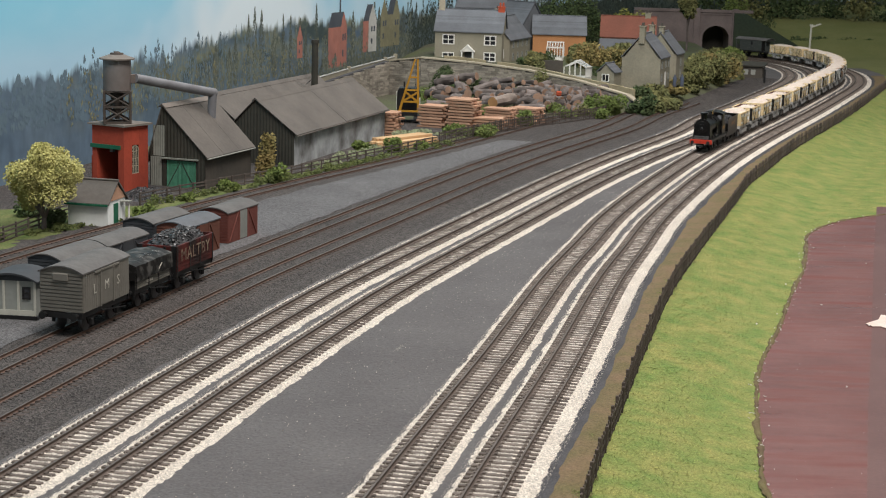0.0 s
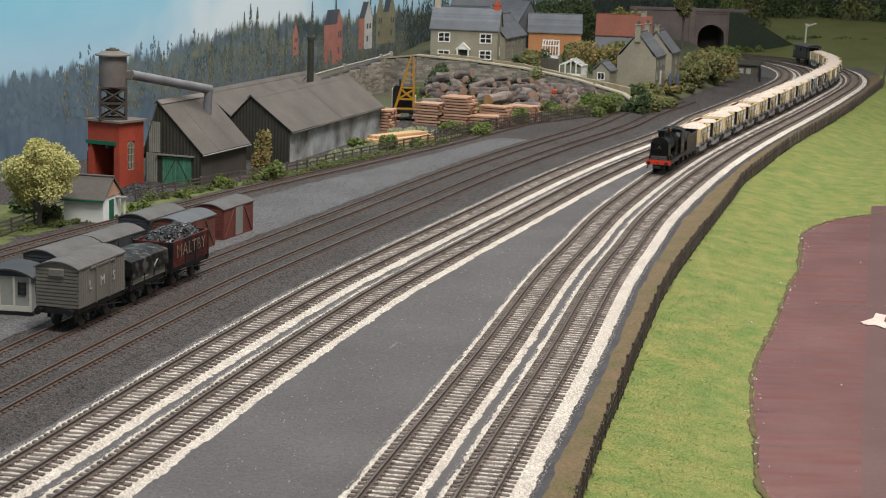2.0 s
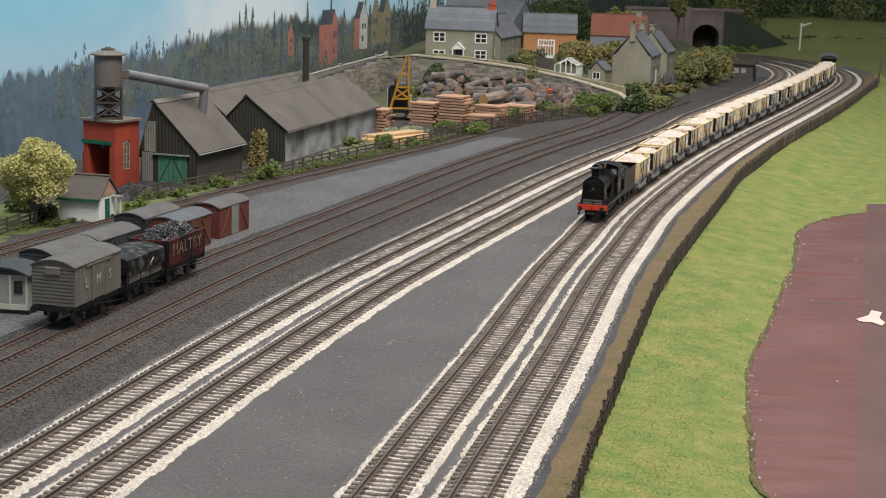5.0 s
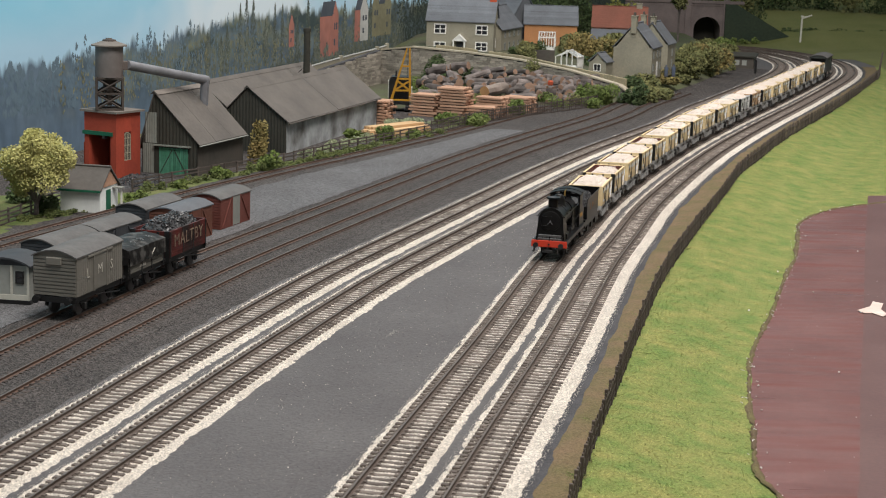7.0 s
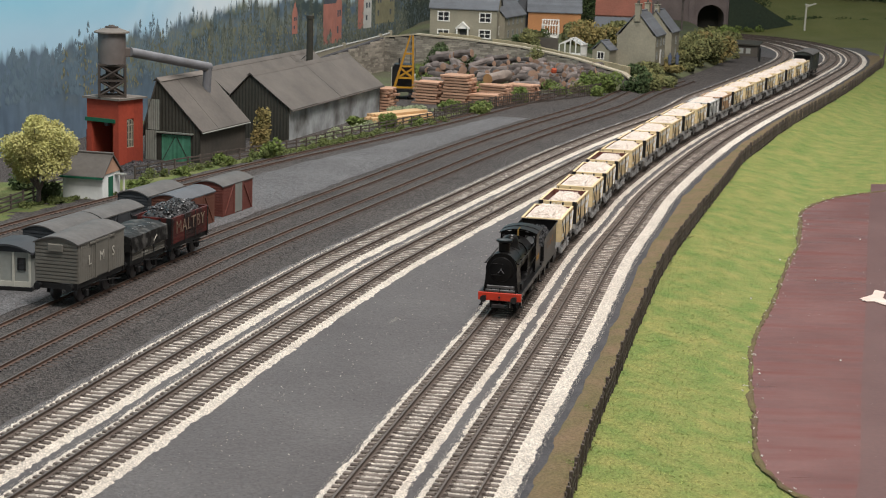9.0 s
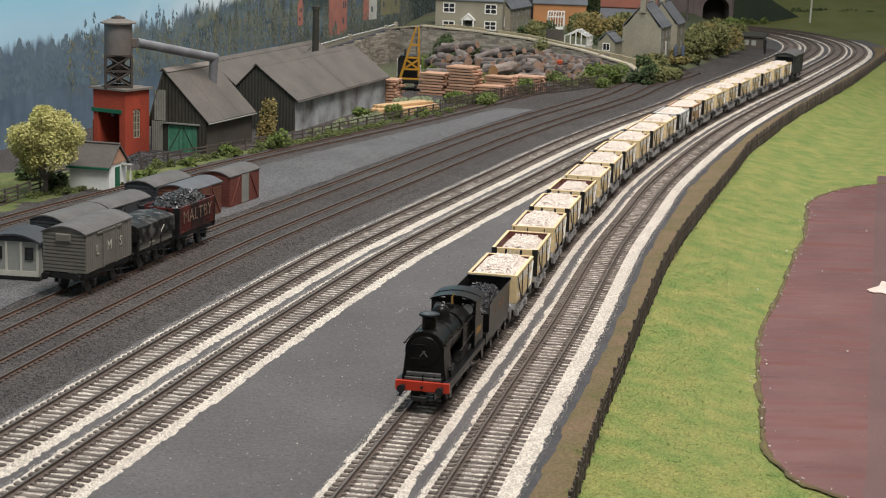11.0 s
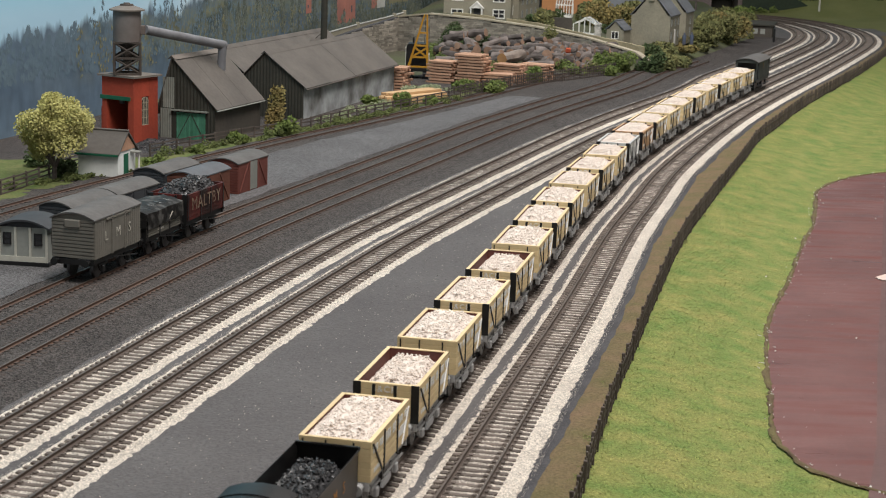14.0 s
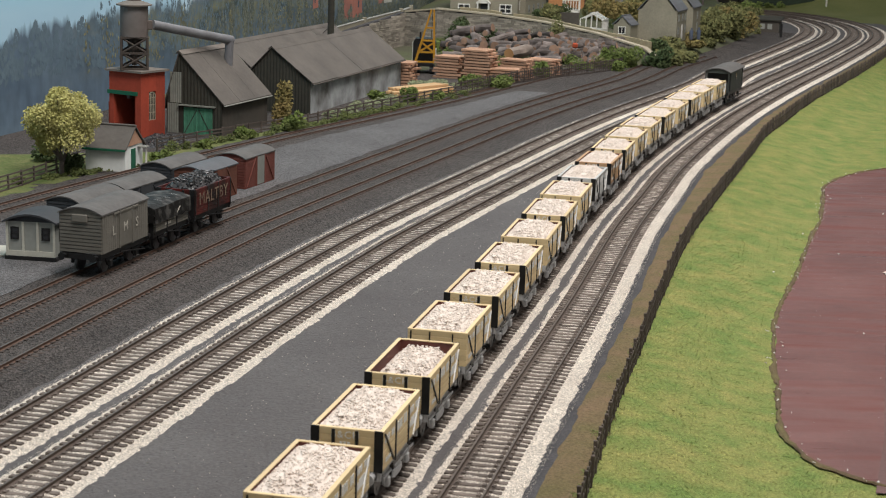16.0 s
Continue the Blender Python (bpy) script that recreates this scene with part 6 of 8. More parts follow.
def running_gear(v, length, width, mat_, wheel=0.46, floor=1.12, at=(1.15, None)):
    w = width / 2
    for sx in (-1, 1):
        part("solebar", newbox(sx * (w - 0.12) - 0.06, sx * (w - 0.12) + 0.06, 0, length, floor - 0.26, floor - 0.01), mat_, v)
        for yy in (1.15, length - 1.15):
            part("wheel", wheel_bm(sx * 0.66, yy, wheel), M["steel"], v)
            bm = bmesh.new()
            prism(bm, [(yy - 0.4, floor - 0.25), (yy + 0.4, floor - 0.25), (yy + 0.18, 0.4), (yy - 0.18, 0.4)], sx * 0.9, sx * 1.0, "yz")
            box(bm, sx * 1.02 - 0.1, sx * 1.02 + 0.1, yy - 0.13, yy + 0.13, 0.33, 0.66, 0.03)
            box(bm, sx * 1.02 - 0.04, sx * 1.02 + 0.04, yy - 0.48, yy + 0.48, 0.68, 0.76)
            part("axle_guard", bm, M["black"], v)
        part("brake_lever", newcyl((sx * (w - 0.02), length * 0.4, 0.9), (sx * (w + 0.02), length * 0.92, 0.55), 0.035, seg=5), M["black"], v)
        for yy, d in ((0.0, -1), (length, 1)):
            part("buffer", buffer_bm(sx * 0.86, yy, floor - 0.14, d, 0.4), M["black"], v)
    for yy in (0.0, length):
        part("headstock", newbox(-w + 0.02, w - 0.02, yy - 0.06, yy + 0.06, floor - 0.30, floor - 0.012), mat_, v)


def s1_at(y):
    i = np.argmin(np.abs(LINE_S1[:, 1] - y))
    t = LINE_S1[i + 2] - LINE_S1[i - 2]
    return LINE_S1[i][0], LINE_S1[i][1], math.degrees(math.atan2(t[1], t[0])) - 90


x, y, a = s1_at(81.6)
v = van("goods_van", x, y, a, 5.2, 2.34, 3.16, 3.50, M["van_lms"], M["van_roof"], "grey planked railway goods van on the siding", 0.0, "v", True, 1.14, "railway wagon", "parked wagons", False)
running_gear(v, 5.2, 2.34, M["black"])
for sx in (-1, 1):
    for k, ch_ in enumerate("LMS" if sx > 0 else "SML"):
        lettering("letter", ch_, 0.72, M["lettering"], v, Matrix.Translation((sx * (1.17 + 0.06), (1.2, 2.55, 3.85)[k] if sx > 0 else (1.35, 2.65, 4.0)[k], 2.15)) @ Euler((math.pi / 2, 0, sx * math.pi / 2)).to_matrix().to_4x4(), 1.0)
part("vent_hood", newbox(-0.42, 0.42, -0.16, -0.056, 2.72, 3.12, 0.04), M["van_lms"], v)
part("rain_strip", newbox(1.19, 1.25, 1.2, 4.0, 2.95, 3.06, 0.01), M["van_lms"], v)


def open_wagon(y, body, label, length=4.9, width=2.3, top=2.45):
    x_, y_, a_ = s1_at(y)
    w = thing("open_wagon", x_, y_, 0.0, a_, label, "railway wagon", "parked wagons")
    h = width / 2
    n = 7
    for sx in (-1, 1):
        sd = part("side", newbox(sx * h - sx * 0.08, sx * h, 0.06, length - 0.06, 1.14, top), body, w)
        for k in range(n):
            z0, z1 = 1.14 + (top - 1.14) * k / n, 1.14 + (top - 1.14) * (k + 1) / n
            part("plank", newbox(sx * h, sx * (h + 0.025), 0.0, length, z0 + 0.012, z1 - 0.012), body, sd)
        for yy in (0.06, length * 0.36, length * 0.64, length - 0.06):
            part("strap", newbox(sx * (h + 0.025), sx * (h + 0.05), yy - 0.06, yy + 0.06, 1.0, top), M["black"], w)
    for yy in (0.0, length):
        e = part("end", newbox(-h + 0.085, h - 0.085, yy - 0.04, yy + 0.04, 1.14, top), body, w)
        for x0 in (-0.5, 0.5):
            part("stanchion", newbox(x0 - 0.07, x0 + 0.07, yy - 0.1, yy + 0.1, 1.0, top - 0.04), M["black"], w)
        for x0 in (-h + 0.15, h - 0.15):
            part("corner_plate", newbox(x0 - 0.14, x0 + 0.14, yy - 0.055, yy + 0.055, 1.1, top + 0.01), M["black"] if yy == 0 else body, w)
    part("floor", newbox(-h + 0.09, h - 0.09, 0.05, length - 0.05, 1.08, 1.2), M["black"], w)
    running_gear(w, length, width, M["black"])
    return w


w1_ = open_wagon(87.5, M["van_lms"], "grey open wagon under a black tarpaulin", 4.4, 2.25, 2.0)
bm = bmesh.new()
rg = random.Random(8)
grid = {}
for i in range(9):
    for j in range(13):
        u, q = i / 8, j / 12
        zz = 2.42 + 0.22 * (1 - (2 * u - 1) ** 2) + 0.06 * noise.noise(Vector((u * 5, q * 6, 2)))
        xx, yy = (u - 0.5) * 2.42, -0.1 + q * 4.6
        grid[i + 1, j + 1] = bm.verts.new((xx, yy, zz))
for j in range(1, 14):
    for i, sx in ((0, -1), (10, 1)):
        p = grid[1 if i == 0 else 9, j].co
        grid[i, j] = bm.verts.new((p.x + sx * 0.05, p.y, 1.62 + 0.07 * noise.noise(Vector((sx, p.y * 2, 0)))))
for i in range(1, 10):
    for j, dy in ((0, -0.06), (14, 0.06)):
        p = grid[i, 1 if j == 0 else 13].co
        grid[i, j] = bm.verts.new((p.x, p.y + dy, 1.68 + 0.08 * noise.noise(Vector((p.x * 2, j, 0)))))
for i in range(10):
    for j in range(14):
        if all((a_, b_) in grid for a_, b_ in ((i, j), (i + 1, j), (i + 1, j + 1), (i, j + 1))):
            bm.faces.new([grid[k_] for k_ in ((i, j), (i + 1, j), (i + 1, j + 1), (i, j + 1))])
part("tarpaulin", bm, M["tarpaulin"], w1_, "creased black tarpaulin")
for k, ch_ in enumerate("LMS"):
    lettering("letter", ch_, 0.5, M["bright_letter"], w1_, Matrix.Translation((0.75, 1.3 + k * 1.0, 2.66)) @ Euler((0, math.radians(12), math.pi / 2)).to_matrix().to_4x4(), 1.0)
part("rope", newcyl((1.2, 2.4, 1.55), (1.27, 3.0, 2.1), 0.03, seg=5), M["lettering"], w1_)
bm = bmesh.new()
for k in range(5):
    box(bm, 1.151, 1.158, 1.3 + k * 0.16, 1.42 + k * 0.16, 1.32, 1.44)
part("number_bars", bm, M["lettering"], w1_)
w2_ = open_wagon(92.5, M["wagon_red"], "dark red private coal wagon loaded with coal", 5.0, 2.35, 2.62)
lettering("letters", "MALTBY", 1.0, M["faded_letter"], w2_, Matrix.Translation((1.175 + 0.054, 2.5, 1.98)) @ Euler((math.pi / 2, 0, math.pi / 2)).to_matrix().to_4x4(), 1.12)
bm = bmesh.new()
heap(bm, -1.06, 1.06, 0.12, 4.88, 2.3, 2.95, 0.12, 480, 21)
part("coal_load", bm, M["coal"], w2_, "heaped black coal")

for x, y, L_, m, rf, lab, pl, dm in ((-15.55, 108.9, 4.5, "van_red", "van_roof", "faded red grounded van body with grey roof", "h", "hut_grey"), (-17.25, 102.9, 4.4, "van_brown", "slate", "brown grounded van body with a pale roof", "h", None),
                                     (-19.6, 104.1, 4.7, "van_dark", "van_roof", "dark slate grounded van body in the yard", "h", None), (-20.8, 96.1, 4.7, "van_dark", "van_roof", "dark grounded van body with grey roof", "h", None), (-22.4, 91.4, 4.6, "van_dark", "van_roof", "dark grounded van body with dusty roof", "h", None)):
    van("van_body", x, y, -18.5, L_, 2.15, 2.03, 2.36, M[m], M[rf], lab, ZG + 0.145, pl, M[dm] if dm else True, 0.0, "van body", "grounded van bodies")


def yard_hut():
    h = thing("yard_hut", -21.35, 85.2, ZG + 0.145, -6, "cream and grey panelled yard hut with curved roof", "hut")
    w, d, e = 2.65, 2.2, 2.05
    part("base", newbox(-w - 0.08, 0.08, -0.08, d, 0, 0.22, 0.02), M["black"], h)
    part("wall", newbox(-w, 0, 0, 0.08, 0.22, e), M["hut_grey"], h)
    for x0 in (-0.08, -w):
        part("wall", newbox(x0, x0 + 0.08, 0.083, d, 0.22, e), M["hut_grey"], h)
    part("wall", newbox(-w + 0.083, -0.083, d - 0.08, d, 0.22, e), M["hut_grey"], h)
    for x0 in (-w, -w + 0.86, -1.0, -0.12):
        part("pilaster", newbox(x0, x0 + 0.12, -0.05, -0.001, 0.22, e), M["hut_cream"], h)
    part("sill_band", newbox(-w, 0, -0.045, -0.002, 0.222, 0.5), M["hut_cream"], h)
    for x0 in (-w + 0.48, -0.5):
        window(h, Matrix.Translation((x0, -0.005, 1.1)), 0.44, 0.66, (0, 1), "black")
    window(h, Matrix.Translation((0.005, 0.8, 1.1)) @ Euler((0, 0, math.pi / 2)).to_matrix().to_4x4(), 0.44, 0.66, (0, 1), "black")
    arc = [(-w - 0.15 + (w + 0.3) * k / 10, e + 0.02 + 0.42 * (1 - (2 * k / 10 - 1) ** 2)) for k in range(11)]
    part("roof", newprism(arc + [(a_, b_ - 0.1) for a_, b_ in arc[::-1]], -0.2, d + 0.2), M["van_dark"], h)
    part("gable", newprism([(-w + 0.01, e)] + [(a_ * 0.98 - 0.02, b_ - 0.09) for a_, b_ in arc] + [(-0.01, e)], 0.002, 0.07), M["van_dark"], h)
    return h


yard_hut()
sheet("wooden_platform", [(-27.5, 85.0), (-24.3, 86.0), (-23.6, 88.5), (-27, 88)], ZG + 0.25, M["hut_cream"], "pale boarded platform beside the yard hut", "platform", 0.18, "structure")

# ---- the retaining wall and the village above it ----
WALL = [(-19.5, 188, 1.6), (-13.5, 205, 3.0), (-8.4, 218, 4.1), (-4.3, 215.4, 4.75), (2.5, 213.6, 4.4), (8.9, 211.4, 3.85), (15.2, 207.6, 3.0), (20.9, 203, 1.75), (23.0, 201, 0.3)]


def coursed_wall():
    w = tagged(new("wall_retaining"), "curved retaining wall of coursed buff stone", "stone wall", "", "structure")
    wm = bmesh.new()
    for (xa, ya, za), (xb, yb, zb) in zip(WALL, WALL[1:]):
        d = Vector((xb - xa, yb - ya)).normalized()
        nrm = Vector((-d.y, d.x))
        for q0, q1 in (((xa, ya, za), (xb, yb, zb)),):
            p = [(q0[0] + nrm.x * 0.12, q0[1] + nrm.y * 0.12), (q1[0] + nrm.x * 0.12, q1[1] + nrm.y * 0.12), (q1[0] + nrm.x * 0.7, q1[1] + nrm.y * 0.7), (q0[0] + nrm.x * 0.7, q0[1] + nrm.y * 0.7)]
            lo = [wm.verts.new((a_, b_, ZG - 0.2)) for a_, b_ in p]
            hi = [wm.verts.new((a_, b_, z_)) for (a_, b_), z_ in zip(p, (za, zb, zb, za))]
            for k in range(4):
                wm.faces.new((lo[k], lo[(k + 1) % 4], hi[(k + 1) % 4], hi[k]))
            wm.faces.new(hi)
    part("core", wm, M["tar"], w)
    st = bmesh.new()
    rg = random.Random(12)
    for (xa, ya, za), (xb, yb, zb) in zip(WALL, WALL[1:]):
        L_ = math.hypot(xb - xa, yb - ya)
        ang = math.atan2(yb - ya, xb - xa)
        z = ZG
        while z < max(za, zb):
            hh = rg.uniform(0.20, 0.30)
            u = 0.0
            while u < L_:
                l_ = min(rg.uniform(0.4, 1.1), L_ - u)
                if z + hh < za + (zb - za) * (u + l_ / 2) / L_ and l_ > 0.1:
                    o = rg.uniform(0.0, 0.06)
                    box(st, u + 0.015, u + l_ - 0.015, -o, 0.14, z + 0.012, z + hh - 0.012, 0.0, Matrix.Translation((xa, ya, 0)) @ Matrix.Rotation(ang, 4, "Z"))
                u += l_
            z += hh
    tagged(part("stones", st, M["stonewall"], w), "", "", "", "stuff")
    cp = bmesh.new()
    for (xa, ya, za), (xb, yb, zb) in zip(WALL[2:], WALL[3:]):
        d = Vector((xb - xa, yb - ya))
        n = int(d.length / 0.9) + 1
        nn = Vector((-d.y, d.x)).normalized()
        for k in range(n):
            q0, q1 = (k + 0.02) / n, (k + 0.98) / n
            pts = []
            for q, s_ in ((q0, -0.15), (q1, -0.15), (q1, 0.75), (q0, 0.75)):
                pts.append((xa + d.x * q + nn.x * s_, ya + d.y * q + nn.y * s_, za + (zb - za) * q))
            lo = [cp.verts.new(p) for p in pts]
            hi = [cp.verts.new((p[0], p[1], p[2] + 0.2)) for p in pts]
            for j in range(4):
                cp.faces.new((lo[j], lo[(j + 1) % 4], hi[(j + 1) % 4], hi[j]))
            cp.faces.new(hi), cp.faces.new(lo[::-1])
    tagged(part("coping", cp, M["coping"], w, "pale cream coping stones"), "", "", "", "stuff")


coursed_wall()


def hill_z(x, y):
    """The raised ground of the village behind the wall."""
    return float(np.interp(x, [-20, -8, -4, 9, 21, 30, 40, 52], [0.4, 2.6, 4.2, 3.5, 2.3, 1.5, 0.6, -0.2])) + max(0.0, y - 235) * 0.012


verts, faces = [], []
GX, GY = 44, 34
xs = np.linspace(-22, 46, GX)
for j in range(GY):
    for i in range(GX):
        x = xs[i]
        yw = np.interp(x, [-22, -13.5, -8.4, -4.3, 8.9, 20.9, 24, 34, 46], [190, 206, 219, 216.3, 212, 204, 203, 228, 262])
        y = yw + (345 - yw) * j / (GY - 1)
        verts.append((x * S, y * S, (ZG - 0.2 + (hill_z(x, y) - ZG + 0.2 + 0.15 * noise.noise(Vector((x * 0.3, y * 0.3, 1)))) * (min(1.0, j / 1.0) if x < 21 else min(1.0, j / 3.5))) * S))
for j in range(GY - 1):
    for i in range(GX - 1):
        a = j * GX + i
        faces.append((a, a + 1, a + GX + 1, a + GX))
me = bpy.data.meshes.new("village_hill")
me.from_pydata(verts, [], faces)
solo("ground_village", me, M["earth"], "raised village ground behind the retaining wall", "ground", "", "structure", True)

M["paint_white"] = mat("offwhite_paint", (0.50, 0.505, 0.48), 0.8, (0.38, 0.39, 0.37), 0.2, 120, 20)
# upper roadside wall with white coping that climbs behind the sheds
up = tagged(new("wall_roadside"), "grey roadside wall with pale coping climbing the hill", "wall", "", "structure")
for (xa, ya, za), (xb, yb, zb) in zip([(-20.8, 196, 1.75), (-18.0, 203, 2.55), (-13.4, 214, 3.35), (-9.2, 224, 3.95)], [(-18.0, 203, 2.55), (-13.4, 214, 3.35), (-9.2, 224, 3.95), (-8.0, 227, 4.2)]):
    L_, a_ = math.hypot(xb - xa, yb - ya), math.atan2(yb - ya, xb - xa)
    for nm, m_, off, t_, z0, z1 in (("panel", "render_grey", 0, 0.15, -3.5, -0.12), ("coping", "paint_white", -0.05, 0.2, -0.12, -0.01)):
        bm = bmesh.new()
        vs = box(bm, 0, L_, off, off + t_, z0, z1)
        for q in vs:
            q.co.z += za + (zb - za) * q.co.x / L_
        bmesh.ops.transform(bm, matrix=Matrix.Translation((xa, ya, 0)) @ Matrix.Rotation(a_, 4, "Z"), verts=bm.verts)
        part(nm, bm, M[m_], up)
    part("pier", newbox(xb - 0.25, xb + 0.25, yb - 0.25, yb + 0.25, zb - 3, zb + 0.22, 0.04), M["render_grey"], up)

W2 = lambda u, z, w=1.5, h=1.25: ("front", u, z, w, h, (1, 1), "white")
hs = gable_house("stone_house", 1.75, 227.5, 3.7, -8, 9.1, 5.4, 4.0, 2.7, M["render_grey"], M["slate"], "grey stone double-fronted house with white sash windows", 0.3,
                 (W2(-2.7, 2.15, 1.65, 1.35), W2(2.95, 2.15, 1.65, 1.35), W2(-2.7, 0.0, 1.65, 1.1), W2(2.95, 0.0, 1.65, 1.25), ("right", 2.6, 0.4, 0.5, 1.2, (0, 0), "white")),
                 ((-4.05, 2.7, 8.3, 0.8, M["coping"], 1), (4.1, 2.7, 7.3, 0.9, M["pot"], 2)))
pr = part("porch", newprism([(-0.95, 1.35), (0, 2.25), (0.95, 1.35), (0.95, 1.22), (0, 2.05), (-0.95, 1.22)], -0.9, 0.05), M["white"], hs, "white pointed porch")
for sx in (-1, 1):
    part("post", newbox(sx * 0.75 - 0.09, sx * 0.75 + 0.09, -0.85, -0.67, -0.6, 1.3), M["white"], pr)
part("porch_gable", newprism([(-0.8, 1.3), (0.8, 1.3), (0, 2.06)], -0.8, -0.76), M["white"], pr)
part("door", newbox(-0.45, 0.45, -0.06, 0.02, -0.5, 1.3), M["van_dark"], hs, "dark panelled front door")
gable_house("house_wing", 9.0, 234.6, 3.4, 73, 11.0, 5.0, 3.2, 2.8, M["render_grey"], M["slate"], "stone side house with slate roof and blue windows", 0.3,
            tuple(("front", u, z, 0.75, 1.0, (1, 1), "hut_grey") for u in (-3.6, -1.2, 1.2, 3.6) for z in (0.3, 1.95)), ((-3.2, 2.5, 7.2, 0.7, M["render_grey"], 1),))
gable_house("background_house", 4.0, 262, 4.0, -3, 9, 6, 5.6, 3.6, M["slate"], M["slate"], "grey slate-roofed house behind the stone house", 0.3, (), ((-2.4, 2.5, 11.2, 0.8, M["pot"], 3), (1.8, 2.5, 11.2, 0.8, M["pot"], 2)))
gable_house("background_house", 8.0, 258, 3.6, -50, 6, 5, 3.6, 3.4, M["slate"], M["slate"], "tall slate-roofed house on the hill", 0.3, (), ())
gable_house("brick_house", 15.6, 254, 2.3, -2, 7.9, 6, 3.9, 2.5, M["brick_orange"], M["slate"], "orange brick house with slate roof", 0.3, (("front", 1.6, 0.6, 0.4, 1.4, (0, 0), "black"),), ())
gable_house("brick_house", 26.9, 264, 2.2, -6, 8.3, 6, 3.4, 2.9, M["pink_wall"], M["tile_red"], "pink house with a red tiled roof", 0.4, (), ((3.0, 3.0, 7.0, 0.9, M["render_grey"], 2),))
part("lean_to_roof", newprism([(-3.4, 0.0), (-3.4, 0.12), (-0.1, 1.5), (-0.1, 1.38)], -4.4, 1.5, "yz"), M["slate"], thing("lean_to", 26.9, 263.6, 3.7, -6, "grey slate lean-to roof against the pink house", "lean-to"))

cg = gable_house("cottage", 25.0, 213.0, 2.3, 67, 6.3, 5.0, 3.4, 2.9, M["render_grey"], M["slate"], "grey stone cottage with slate roof and blue windows", 0.2, (), ((-2.9, 2.5, 7.4, 1.0, M["render_grey"], 2), (2.9, 2.5, 7.3, 0.9, M["render_grey"], 1)))
cg.matrix_basis = pose(27.0 * S, 216.4 * S, 2.3 * S, 0, 0, 72)
for u, z, w_, h_ in ((-2.1, 2.0, 0.7, 0.95), (0.3, 2.0, 0.7, 0.95), (2.2, 2.0, 0.7, 0.95), (-2.1, 0.4, 0.7, 0.95), (2.2, 0.4, 0.7, 0.95)):
    window(cg, Matrix.Translation((u, -0.005, z)), w_, h_, (1, 1), "hut_grey")
part("door", newbox(-0.1, 0.7, -0.06, 0.01, -0.3, 1.5), M["white"], cg, "pale blue front door")
gable_house("cottage", 30.2, 226.2, 2.0, 72, 5.6, 4.6, 3.6, 2.7, M["render_grey"], M["slate"], "grey stone end cottage with slate roof", 0.2, (("front", 0.3, 1.9, 0.7, 1.0, (1, 1), "hut_grey"), ("front", 0.3, 0.2, 0.7, 1.3, (1, 1), "hut_grey")), ((-2.0, 2.3, 7.2, 0.9, M["render_grey"], 1),))


def greenhouse(x, y, z, rz, w, d, h, rise, label):
    g = thing("greenhouse", x, y, z, rz, label, "greenhouse")
    part("base_wall", newbox(-w / 2, w / 2, 0, d, -0.3, 0.25), M["white"], g)
    for k in range(7):
        u = -w / 2 + w * k / 6
        part("mullion", newbox(u - 0.05, u + 0.05, -0.04, 0.06, 0.25, h), M["white"], g)
        part("rafter", newcyl((u, 0, h), (u, d / 2, h + rise), 0.05, seg=4), M["white"], g)
        part("rafter", newcyl((u, d, h), (u, d / 2, h + rise), 0.05, seg=4), M["white"], g)
    for k in range(5):
        v_ = d * k / 4
        zt = h + rise * (1 - abs(2 * v_ / d - 1))
        for sx in (-1, 1):
            part("mullion", newbox(sx * w / 2 - 0.05, sx * w / 2 + 0.05, v_ - 0.05, v_ + 0.05, 0.25, zt), M["white"], g)
    part("sill", newbox(-w / 2 - 0.06, w / 2 + 0.06, -0.08, 0.08, h - 0.08, h + 0.08), M["white"], g)
    part("ridge", newbox(-w / 2 - 0.1, w / 2 + 0.1, d / 2 - 0.09, d / 2 + 0.09, h + rise - 0.08, h + rise + 0.08), M["white"], g)
    part("glazing", newbox(-w / 2 + 0.06, w / 2 - 0.06, 0.05, 0.07, 0.25, h), M["glass_clear"], g)
    part("roof_glazing", newprism([(-0.02, h), (d / 2, h + rise), (d / 2, h + rise + 0.02), (-0.02, h + 0.02)], -w / 2 + 0.06, w / 2 - 0.06, "yz"), M["glass_clear"], g)


greenhouse(17.0, 213.4, 2.9, 68, 2.4, 2.9, 1.45, 0.75, "small white greenhouse beside the road")
greenhouse(14.4, 244, 3.1, -8, 2.3, 2.4, 1.7, 0.7, "white framed conservatory beside the brick house")
gable_house("garden_shed", 20.6, 212.6, 2.55, 62, 2.3, 2.3, 1.35, 1.0, M["render_grey"], M["slate"], "small dark garden shed with a pale window", 0.2, (), (), category="shed")
window(bpy.data.objects["garden_shed"], Matrix.Translation((-1.16, 1.15, 0.15)) @ Euler((0, 0, -math.pi / 2)).to_matrix().to_4x4(), 1.0, 0.95, (1, 0))
HD = smooth_line([(-1.4, 219.5), (3.5, 218.0), (9.5, 215.6), (14.0, 211.2), (19.0, 207.2), (22.5, 204.6)], 14)
hz = lambda p: float(np.interp(p[0], [-1.5, 3.5, 9.5, 14, 19, 22.5], [4.65, 4.35, 3.85, 3.25, 2.6, 2.1]))
hw = tagged(new("wall_garden"), "pale dry garden wall along the village road", "wall", "", "structure")
he = even(HD, 0.8)
